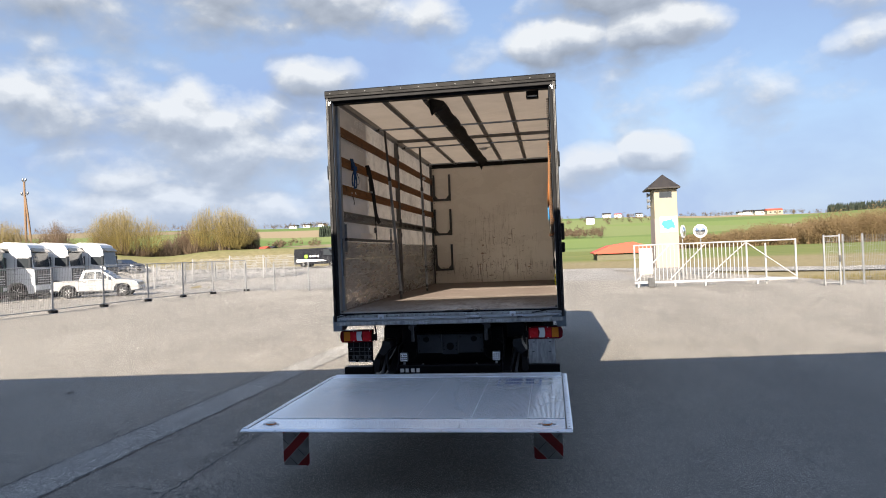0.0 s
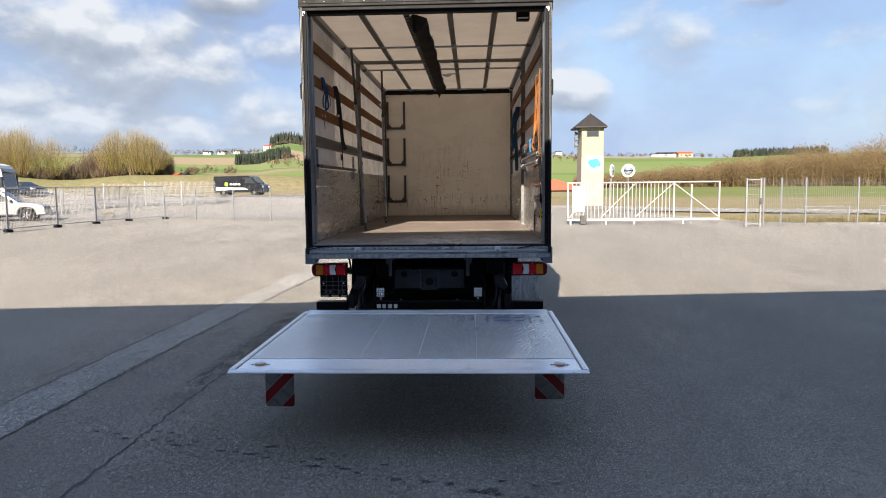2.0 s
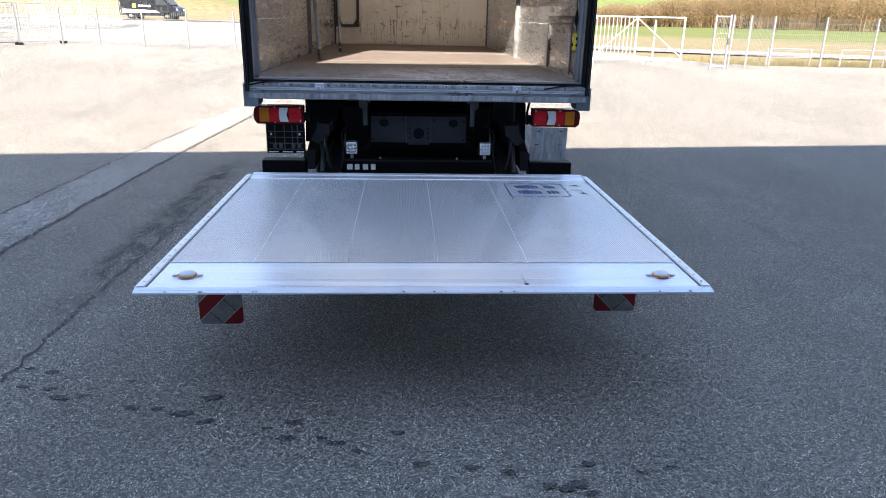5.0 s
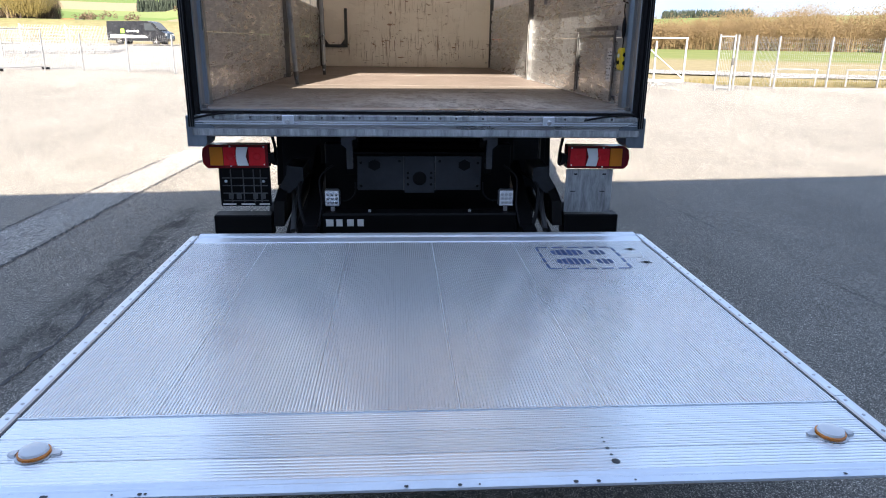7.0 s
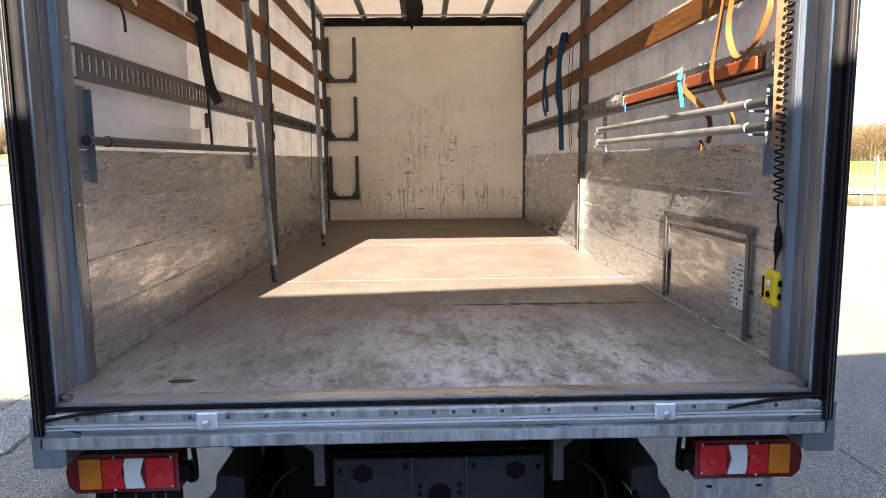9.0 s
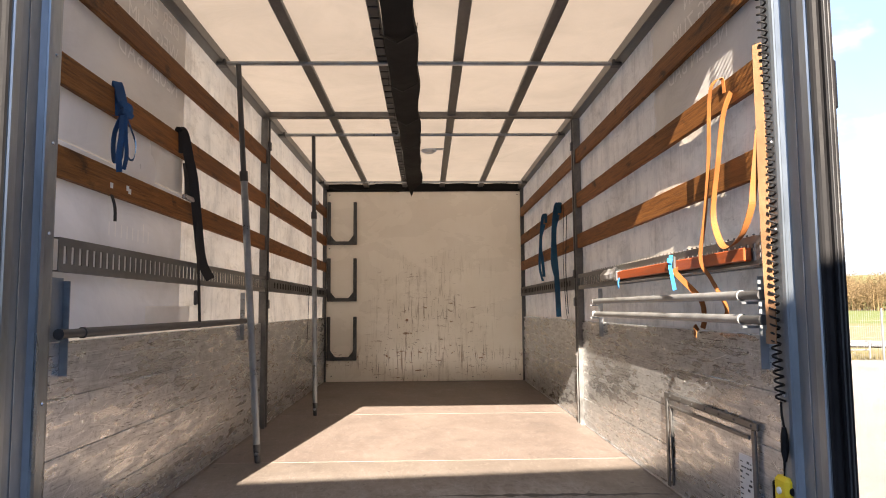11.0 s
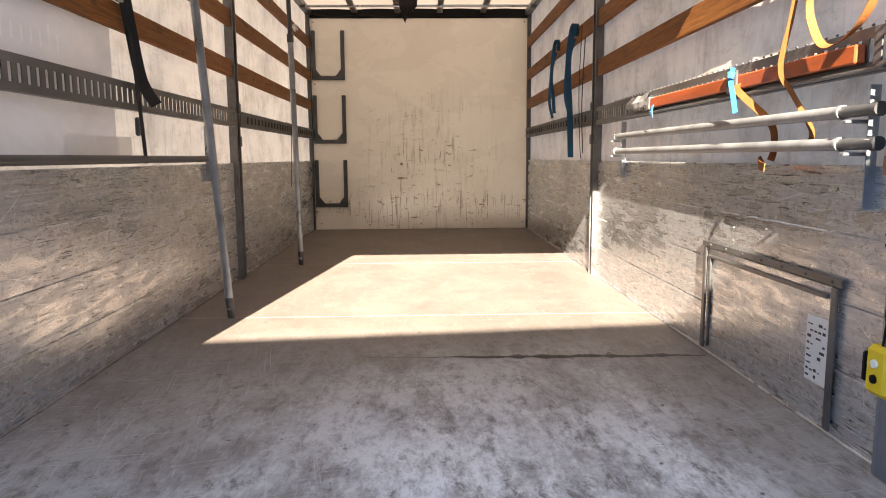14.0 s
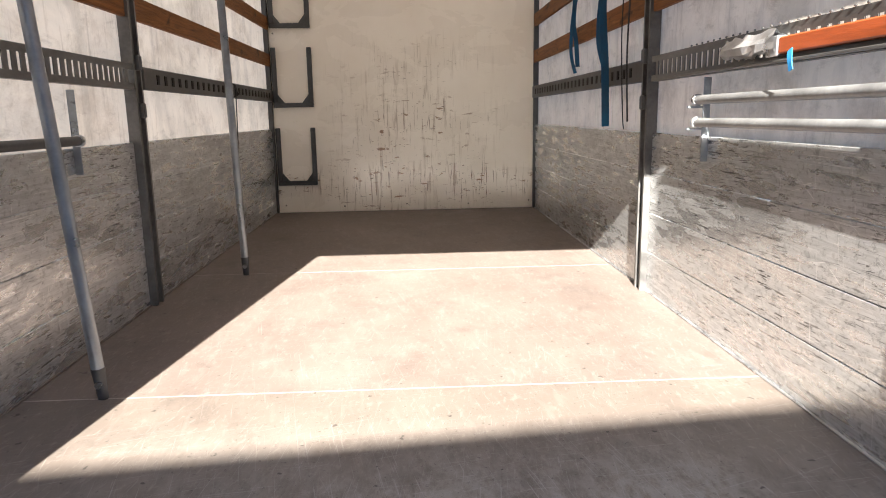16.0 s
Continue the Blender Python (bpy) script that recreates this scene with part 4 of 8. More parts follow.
part("floor_stain", Geo().add(up_edge + low_edge, [(i, i + 1, 62 + i, 61 + i) for i in range(60)]), WET, truck, "dark wet line across the deck")

# side walls
BOARDS = ((F - 0.03, 1.492), (1.494, 1.692), (1.694, 1.892), (1.894, 2.088))
for s in (-1, 1):
    for y0, y1 in ((0.28, 3.26 if s < 0 else 3.29), (3.354 if s < 0 else 3.384, LEN)):
        for z0, z1 in BOARDS:
            part("side_board", Geo().box(s * W, s * (W + 0.024), y0, y1, z0, z1, 0.0025), BOARD, truck, "scuffed aluminium drop-side board")
    # tarp with soft waves
    ny, nz = 60, 20
    vs, fs = [], []
    for i in range(ny + 1):
        for k in range(nz + 1):
            y, z = 0.15 + (LEN - 0.15) * i / ny, 2.0 + (3.76 - 2.0) * k / nz
            d = 0.010 * noise.noise((y * 1.3, z * 0.9, s * 3.0)) + 0.004 * noise.noise((y * 5, z * 3, s))
            vs.append((s * (W + 0.027 + d), y, z))
    for i in range(ny):
        for k in range(nz):
            a = i * (nz + 1) + k
            fs.append((a, a + nz + 1, a + nz + 2, a + 1))
    part("side_tarp", Geo().add(vs, fs), TARP, truck, "whitish translucent tarpaulin side", smooth=True)
    # planks in two bays
    for z0, z1 in ((2.655, 2.765), (2.98, 3.092), (3.335, 3.447)):
        for y0, y1 in ((0.285 if s < 0 else 0.34, 3.258 if s < 0 else 3.288), (3.356 if s < 0 else 3.386, LEN - 0.03)):
            part("plank", Geo().box(s * (W - 0.022), s * (W + 0.002), y0, y1, z0, z1, 0.003), PLANK, truck, "orange-brown stained wooden slat with knots")
    # perforated lashing rail, real slots
    z0, z1 = 2.330, 2.447
    g = Geo()
    y, step = 0.31, 0.052
    xa, xb = s * (W - 0.030), s * (W - 0.026)
    g.box(xa, s * W, 0.31, 3.256, z1 - 0.004, z1)
    g.box(xa, s * W, 0.31, 3.256, z0, z0 + 0.004)
    g.box(xa, xb, 0.31, 3.256, z0 + 0.004, z0 + 0.028)
    g.box(xa, xb, 0.31, 3.256, z1 - 0.028, z1 - 0.004)
    while y < 3.22:
        g.box(xa, xb, y, y + step * 0.58, z0 + 0.028, z1 - 0.028)
        y += step
    part("lashing_rail", g, RAILST, truck, "perforated grey steel lashing rail")
    g = Geo()
    g.box(xa, s * W, 3.386, LEN - 0.02, z0 + 0.005, z1 - 0.005, 0.004)
    part("lashing_rail", g, DARKST, truck, "dark steel lashing rail")
    for k in range(26):
        part("slot", Geo().box(xa - s * 0.001, xa - s * 0.004, 3.55 + k * 0.11, 3.585 + k * 0.11, z0 + 0.035, z1 - 0.035), BLACK, truck)
    # middle post
    ya = 3.262 if s < 0 else 3.292
    xo, xi, xm = s * (W + 0.02), s * (W - 0.034), s * (W - 0.016)
    part("middle_post", Geo().prism([(xo, ya), (xi, ya), (xi, ya + 0.017), (xm, ya + 0.017), (xm, ya + 0.073), (xi, ya + 0.073), (xi, ya + 0.09), (xo, ya + 0.09)], 2, F, 3.72), RAILST, truck, "steel side post with a channel")
    for z in (2.2, 2.42, 3.45):
        part("post_clamp", Geo().box(s * (W - 0.050), s * (W - 0.0155), ya + 0.02, ya + 0.07, z, z + 0.07, 0.006), DARKST, truck)
    # top rail
    part("top_rail", Geo().box(s * (W - 0.045), s * (W + 0.02), 0.05, LEN, 3.70, 3.765, 0.004), RAILST, truck, "grey roof side rail")
    # front corner post
    part("corner_post", Geo().box(s * (W - 0.02), s * (W + 0.025), LEN - 0.045, LEN, F, 3.75, 0.004), DARKST, truck)

part("tarp_patch", sheet([(-W - 0.006, 1.12, 2.10), (-W - 0.006, 1.69, 2.10), (-W - 0.006, 1.69, 2.215), (-W - 0.006, 1.12, 2.215)]), tarp_material("tarp_mend", (0.90, 0.88, 0.85), 0.34, 0.95), truck, "pale patch on the tarpaulin")
# printed panels on the tarps, showing through in mirror writing
for s in (-1, 1):
    xw = s * (W + 0.010)
    low, edge = (2.80, 1.55) if s < 0 else (3.10, 1.50)
    if s < 0:
        part("pale_print", sheet([(xw, 0.30, 2.10), (xw, edge, 2.10), (xw, edge, low - 0.004), (xw, 0.30, low - 0.004)]), PALEPRINT, truck, "pale bluish lower half of the printed panel")
    part("grey_print", sheet([(xw, 0.30, low), (xw, edge, low), (xw, edge, 3.69), (xw, 0.30, 3.69)]), PRINT, truck, "grey printed panel on the tarpaulin")
    for text, z in (("DER EIN", 3.585), ("WEG ZUM", 3.46), ("NEUEN BAD", 3.285)):
        y0 = 1.44 if s < 0 else 0.62
        letters(text, 0.085, lambda u, v: (xw - s * 0.002, y0 + s * u, z + v), LETTER, truck, "pale letters in mirror writing")
xw = -W - 0.0075
for k in range(8):
    y0, z1 = 0.74 + 0.055 * k, 2.555 + (0.03 if k in (1, 6) else 0)
    part("letter_bar", sheet([(xw, y0, 2.50), (xw, y0 + 0.011, 2.50), (xw, y0 + 0.011, z1), (xw, y0, z1)]), LETTER, truck)
for k in range(5):
    a = 2 * math.pi * k / 5
    cy, cz = 1.02 + 0.095 * math.cos(a), 2.84 + 0.095 * math.sin(a)
    part("petal", sheet([(xw + 0.0012 * k, cy + 0.085 * math.cos(q * 0.35), cz + 0.085 * math.sin(q * 0.35)) for q in range(18)]), LETTER, truck, "pale flower mark on the tarpaulin")

# front wall, with the dark gap above it
part("front_wall", Geo().box(-W, W, LEN, LEN + 0.03, F, 3.672, 0.004), CREAM, truck, "cream plywood front wall with scuffs")
part("front_header", Geo().box(-W, W, LEN - 0.02, LEN + 0.03, 3.676, 3.775, 0.004), BLACK, truck)
part("front_skin", Geo().box(-W - 0.02, W + 0.02, LEN + 0.033, LEN + 0.06, F - 0.1, 3.78), WHITE, truck)
for z0 in (1.554, 2.283, 2.995):
    g = Geo()
    t = 0.042
    g.box(-1.215, -1.215 + t, LEN - 0.035, LEN, z0 + t, z0 + 0.54, 0.004)
    g.box(-0.845 - t, -0.845, LEN - 0.035, LEN, z0 + t, z0 + 0.54, 0.004)
    g.box(-1.215, -0.845, LEN - 0.035, LEN, z0, z0 + t, 0.004)
    g.prism([(-1.215 + t, z0 + t), (-1.215 + t + 0.06, z0 + t), (-1.215 + t, z0 + t + 0.075)], 1, LEN - 0.032, LEN)
    g.prism([(-0.845 - t, z0 + t), (-0.845 - t - 0.06, z0 + t), (-0.845 - t, z0 + t + 0.075)], 1, LEN - 0.032, LEN)
    fr = part("bracket_frame", g, DARKST, truck, "grey U-shaped steel bracket on the front wall")
    for x in (-1.194, -0.866):
        for k in range(5):
            part("screw", Geo().lathe([(0.006, 0), (0.005, -0.004)], (x, LEN - 0.036, z0 + 0.06 + k * 0.11), 1, 8), DARKST, fr)
for x, z in ((-1.19, 3.63), (1.19, 3.63), (-1.19, 2.95), (-1.16, 1.36), (1.19, 1.36), (0.0, 1.35), (-0.6, 1.34), (0.6, 1.34)):
    part("screw", Geo().lathe([(0.008, 0), (0.006, -0.004)], (x, LEN, z), 1, 8), DARKST, truck)

# roof: tarp on bows and long rails
nx, ny = 30, 60
vs, fs = [], []
for i in range(nx + 1):
    for k in range(ny + 1):
        x, y = -W + 2 * W * i / nx, 0.02 + (LEN - 0.02) * k / ny
        vs.append((x, y, 3.772 + 0.012 * noise.noise((x * 2, y * 1.2, 7.7)) - 0.008 * math.sin(math.pi * abs(x) / 0.48) ** 2))
for i in range(nx):
    for k in range(ny):
        a = i * (ny + 1) + k
        fs.append((a, a + ny + 1, a + ny + 2, a + 1))
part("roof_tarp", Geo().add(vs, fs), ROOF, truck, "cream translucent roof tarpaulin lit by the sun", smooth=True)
for x in (-0.72, -0.235, 0.235, 0.72):
    part("roof_rail", Geo().box(x - 0.032, x + 0.032, 0.06, LEN, 3.722, 3.752, 0.004), RAILST, truck, "grey lengthwise roof rail")
for k in range(44):
    part("rail_clip", Geo().box(-0.262, -0.208, 0.5 + k * 0.135, 0.6 + k * 0.135, 3.712, 3.7215, 0.002), DARKST, truck)
part("roof_beam", Geo().box(-W, W, 3.255, 3.325, 3.706, 3.75, 0.005), RAILST, truck, "grey roof cross beam")
for y in (2.06, 3.79, 6.03):
    part("roof_bow", Geo().sweep([(-W + 0.01, y, 3.70), (W - 0.01, y, 3.70)], 0.014, 8), GALV, truck, "thin steel tube across the roof", smooth=True)
    for s in (-1, 1):
        part("bow_socket", Geo().box(s * (W - 0.06), s * W, y - 0.03, y + 0.03, 3.68, 3.72, 0.005), DARKST, truck)
dome = part("ceiling_lamp", Geo().lathe([(0.0, -0.03), (0.05, -0.027), (0.072, -0.012), (0.075, 0.0)], (0.06, 4.45, 3.72), 2, 20), ALU, truck, "small round roof lamp, off")
part("lens", Geo().lathe([(0.0, -0.036), (0.04, -0.033), (0.048, -0.026)], (0.06, 4.45, 3.72), 2, 16), CLEAR, dome)
part("lamp_arm", Geo().box(0.06, 0.235, 4.43, 4.47, 3.722, 3.734), GALV, dome)

wire = part("lamp_cable", Geo().sweep(spline([(-1.20, 6.45, 3.715), (-0.95, 6.40, 3.66), (-0.6, 6.42, 3.685), (-0.32, 6.40, 3.655), (-0.18, 6.30, 3.70)]), 0.008, 6), RUBBER, truck, "thin black cable slung under the roof", smooth=True)
# black cloth sleeve sagging under the roof
g = Geo()
vs, fs = [], []
n = 40
for i in range(n + 1):
    y = 0.42 + 5.72 * i / n
    sag = 0.05 + 0.05 * noise.noise((y * 1.7, 1.1, 0)) + (0.13 if i == 0 else 0) + (0.12 if i == n else 0) + (0.04 if i == 1 else 0)
    r = -0.02 + 0.022 * noise.noise((y * 2.3, 4.4, 0))
    l = -0.205 + 0.015 * noise.noise((y * 1.9, 8.4, 0))
    if i in (0, n):
        l, r = -0.17, -0.12
    ring = [(l, 3.715), (l + 0.01, 3.715 - sag * 0.8), ((l + r) / 2, 3.715 - sag), (r, 3.715 - sag * 0.55), (r + 0.005, 3.712), ((l + r) / 2, 3.718)]
    vs += [(a, y, b) for a, b in ring]
for i in range(n):
    for k in range(6):
        fs.append((6 * i + k, 6 * i + (k + 1) % 6, 6 * i + 6 + (k + 1) % 6, 6 * i + 6 + k))
fs += [tuple(range(6)), tuple(6 * n + k for k in range(6))]
sleeve = thing("cloth_sleeve", "black cloth sleeve sagging under the truck's roof rail", "cloth")
part("cloth", g.add(vs, fs), CLOTH, sleeve, smooth=True)
for k in range(7):
    y = 0.7 + 0.82 * k
    part("tie", Geo().ribbon([(-0.215, y, 3.722), (-0.213, y, 3.66), (-0.12, y + 0.01, 3.615), (-0.015, y, 3.67), (-0.012, y, 3.722)], (0, 1, 0), 0.022), DARKSTRAP, sleeve)

# rear frame
for s in (-1, 1):
    pil = part("rear_pillar", Geo().prism([(s * 1.258, -0.01), (s * 1.215, -0.01), (s * 1.208, 0.0), (s * 1.208, 0.035), (s * 1.228, 0.05), (s * 1.228, 0.17), (s * 1.214, 0.185), (s * 1.214, 0.27), (s * 1.224, 0.285), (s * 1.258, 0.285)], 2, 1.10, 3.70), PILLAR, truck, "blue-grey steel rear door pillar")
    part("rubber_seal", Geo().prism([(s * 1.274, -0.03), (s * 1.245, -0.03), (s * 1.245, -0.012), (s * 1.260, -0.008), (s * 1.260, 0.10), (s * 1.278, 0.10)], 2, 1.19, 3.70), RUBBER, pil, "black rubber seal")
    part("front_seal", Geo().prism([(s * 1.2440, -0.0105), (s * 1.2440, -0.018), (s * 1.234, -0.022), (s * 1.224, -0.018), (s * 1.214, -0.020), (s * 1.2095, -0.0125), (s * 1.216, -0.0105)], 2, 1.25, 3.66), RUBBER, pil, "ribbed black rubber door seal")
    part("front_strip", Geo().prism([(s * 1.2085, -0.0075), (s * 1.2045, -0.002), (s * 1.2045, 0.034), (s * 1.2078, 0.034), (s * 1.2078, -0.001)], 2, 1.25, 3.66), BLUEGALV, pil, "bright bluish galvanised edge strip")
    part("inner_ridge", Geo().prism([(s * 1.2135, 0.186), (s * 1.209, 0.190), (s * 1.206, 0.205), (s * 1.206, 0.250), (s * 1.209, 0.265), (s * 1.2135, 0.269)], 2, F, 3.66), BLUEGALV if s < 0 else PILLAR, pil, "rounded galvanised ridge")
    part("seam_line", Geo().box(s * 1.2272, s * 1.2255, 0.108, 0.112, F, 3.66), OLDALU, pil)
    part("seal_rib", Geo().box(s * 1.250, s * 1.253, -0.034, -0.030, 1.19, 3.70), DARKST, pil)
    part("seal_rib", Geo().box(s * 1.262, s * 1.265, -0.034, -0.030, 1.19, 3.70), RAILST, pil)
    part("side_hinge", Geo().box(s * 1.268, s * 1.292, -0.02, 0.05, 2.79, 2.95, 0.008), BLACK, pil)
    for z in (1.55, 1.9, 2.45, 2.75, 3.05, 3.35):
        part("rivet", Geo().lathe([(0.007, 0), (0.004, -s * 0.004)], (s * 1.2055, 0.23, z), 0, 8), SILL, pil)
    foot = part("corner_foot", Geo().prism([(s * 1.29, 1.08), (s * 1.20, 1.08), (s * 1.185, 1.10), (s * 1.185, 1.14), (s * 1.14, 1.15), (s * 1.14, 1.19), (s * 1.29, 1.25)], 1, -0.02, 0.16), PILLAR, truck, "steel corner foot under the pillar")
    part("floor_corner", Geo().box(s * 1.20, s * 1.178, 0.005, 0.04, F - 0.03, F + 0.018, 0.004), RAILST, truck)
sl = part("rear_sill", Geo().prism([(-0.012, 1.136), (-0.02, 1.145), (-0.02, 1.178), (-0.004, 1.186), (-0.004, 1.196), (-0.016, 1.202), (-0.016, 1.252), (0.0, 1.262), (0.0, 1.286), (0.045, 1.291), (0.10, 1.289), (0.10, 1.136)], 0, -1.262, 1.262), SILL, truck, "ribbed aluminium rear sill")
part("sill_gasket", Geo().box(-1.22, 1.22, -0.008, 0.0, 1.262, 1.276, 0.002), RUBBER, sl)
part("sill_rail", Geo().prism([(-0.0165, 1.228), (-0.022, 1.231), (-0.023, 1.252), (-0.018, 1.257), (-0.0165, 1.257)], 0, -1.235, 1.235), OLDALU, sl, "bright riveted rail along the sill")
for z in (1.218, 1.206):
    part("ridge", Geo().prism([(-0.0165, z - 0.004), (-0.021, z - 0.002), (-0.021, z + 0.002), (-0.0165, z + 0.004)], 0, -1.24, 1.24), ALU, sl)
part("lower_band", Geo().box(-1.255, 1.255, -0.0235, -0.0205, 1.143, 1.180, 0.001), OLDALU, sl, "dull grey lower band of the sill")
rv = random.Random(17)
x = -1.14
while x < 1.16:
    part("rivet", Geo().lathe([(0.0068, 0), (0.006, -0.003), (0.003, -0.005)], (x, -0.023, 1.242), 1, 10), DARKST, sl)
    x += rv.choice((0.065, 0.09, 0.12, 0.15, 0.20))
for x in (-0.735, 0.725):
    lt = part("latch", Geo().box(x - 0.033, x + 0.033, -0.032, -0.0235, 1.203, 1.257, 0.004), ALU, sl, "small aluminium latch plate")
    part("latch_pin", Geo().lathe([(0.014, 0), (0.014, -0.012), (0.009, -0.016)], (x, -0.032, 1.222), 1, 12), SILL, lt)
for a, b in ((-1.25, -0.98), (0.93, 1.24)):
    part("torn_seal", Geo().sweep(spline([(a, -0.02, 1.235), ((a + b) / 2, -0.028, 1.262), (b, -0.015, 1.268)]), 0.006, 6), RUBBER, sl)
hd = part("roof_header", Geo().prism([(-0.02, 3.70), (-0.03, 3.71), (-0.03, 3.778), (-0.015, 3.79), (0.10, 3.79), (0.10, 3.64), (0.02, 3.64), (0.0, 3.66), (0.0, 3.70)], 0, -1.285, 1.285), BLACK, truck, "dark steel header over the rear opening")
part("header_strip", Geo().box(-1.28, 1.28, -0.036, -0.031, 3.735, 3.772, 0.001), BLACK, hd)
part("header_seal", Geo().box(-1.27, 1.27, -0.028, -0.008, 3.665, 3.698, 0.005), RUBBER, hd)
for k in range(13):
    part("rivet", Geo().lathe([(0.009, 0), (0.005, -0.005)], (-1.22 + k * 0.203, -0.036, 3.752), 1, 8), DARKST, hd)
for s in (-1, 1):
    part("corner_piece", Geo().prism([(s * 1.275, 3.67), (s * 1.215, 3.67), (s * 1.23, 3.63), (s * 1.275, 3.60)], 1, -0.02, -0.011), ALU, hd)
bl = part("door_lamp", Geo().box(0.95, 1.09, 0.42, 0.52, 3.64, 3.73, 0.008), BLACK, truck, "small black lamp box under the roof")
part("lens", Geo().box(0.965, 1.075, 0.412, 0.419, 3.65, 3.665, 0.002), CLEAR, bl)

# underside: chassis, tow plate, bars
for s in (-1, 1):
    part("chassis_beam", Geo().box(s * 0.37, s * 0.45, 0.30, 8.6, 0.86, 1.12, 0.006), BLACK, truck)
    part("bracket", Geo().prism([(s * 0.375, 1.135), (s * 0.46, 1.135), (s * 0.46, 1.075), (s * 0.43, 1.05), (s * 0.43, 0.93), (s * 0.395, 0.93), (s * 0.395, 1.1), (s * 0.375, 1.1)], 1, 0.12, 0.18), DARKST, truck)
    part("mudguard", Geo().prism([(1.15, 0.62), (1.22, 0.98), (1.45, 1.10), (2.45, 1.10), (2.68, 0.96), (2.75, 0.62), (2.70, 0.62), (2.62, 0.93), (2.42, 1.06), (1.48, 1.06), (1.27, 0.94), (1.19, 0.62)], 0, s * 0.46, s * 1.02), BLACK, truck)
    part("mud_flap", Geo().box(s * 0.50, s * 0.97, 1.14, 1.15, 0.42, 0.98, 0.002), RUBBER, truck)
    part("air_bag", Geo().lathe([(0.10, 0.0), (0.13, 0.03), (0.12, 0.1), (0.13, 0.17), (0.10, 0.2)], (s * 0.30, 1.55, 0.78), 2, 16), RUBBER, truck, smooth=True)
hu = part("hydraulic_unit", Geo().box(0.56, 0.83, 0.62, 1.0, 0.60, 1.12, 0.015), BLACK, truck, "black hydraulic unit box")
part("lid", Geo().box(0.58, 0.81, 0.612, 0.62, 0.66, 1.06, 0.004), GUNMETAL, hu)
tow = part("tow_plate", Geo().box(-0.374, 0.374, 0.175, 0.187, 0.79, 1.0, 0.004), GUNMETAL, truck, "anthracite steel tow plate")
for x in (-0.095, 0.095):
    part("fold", Geo().box(x - 0.004, x + 0.004, 0.168, 0.176, 0.79, 1.0, 0.002), DARKST, tow)
part("centre_plate", Geo().box(-0.09, 0.09, 0.168, 0.174, 0.775, 1.0, 0.003), GUNMETAL, tow)
part("tow_hole", Geo().lathe([(0.042, 0), (0.036, -0.003)], (0, 0.167, 0.865), 1, 24), BLACK, tow)
for x in (-0.27, 0.27):
    part("cutout", Geo().prism([(x + (0.05 if k % 2 else 0.035) * math.cos(k * 0.785), 0.945 + (0.022 if k % 2 else 0.035) * math.sin(k * 0.785)) for k in range(8)], 1, 0.171, 0.176), BLACK, tow)
for x, z in ((-0.12, 0.97), (0.12, 0.97), (-0.07, 0.90), (0.07, 0.90), (-0.07, 0.83), (0.07, 0.83), (-0.07, 0.87), (0.07, 0.87), (-0.35, 0.96), (0.35, 0.96), (-0.35, 0.82), (0.35, 0.82)):
    part("bolt", Geo().lathe([(0.009, 0), (0.009, -0.006)], (x, 0.167, z), 1, 6), BLACK, tow)
part("tow_shelf", Geo().box(-0.40, 0.40, 0.20, 0.34, 1.0, 1.02, 0.003), BLACK, truck)
# cross member drawn deep, to keep the underside dark
part("cross_member", Geo().box(-0.58, 0.58, 0.34, 0.42, 0.50, 1.05, 0.006), BLACK, truck)
# added black panel, blocks the view of lit ground so the gap reads as shade
part("added_dark_panel", Geo().box(-0.62, 0.62, 0.50, 0.53, 0.90, 1.14, 0.002), BLACK, truck)
ub = part("underrun_bar", Geo().prism([(0.055, 0.53), (0.05, 0.54), (0.05, 0.665), (0.06, 0.675), (0.17, 0.675), (0.17, 0.53)], 0, -0.575, 0.575), BLACK, truck, "black underrun bar")
part("square_mark", Geo().box(-0.555, -0.512, 0.047, 0.0495, 0.60, 0.642), OFFWHITE, ub)
for k, w in enumerate((0.036, 0.04, 0.036)):
    part("letter_bar", Geo().box(-0.495 + 0.062 * k, -0.495 + 0.062 * k + w, 0.047, 0.0495, 0.60, 0.642), OFFWHITE, ub)
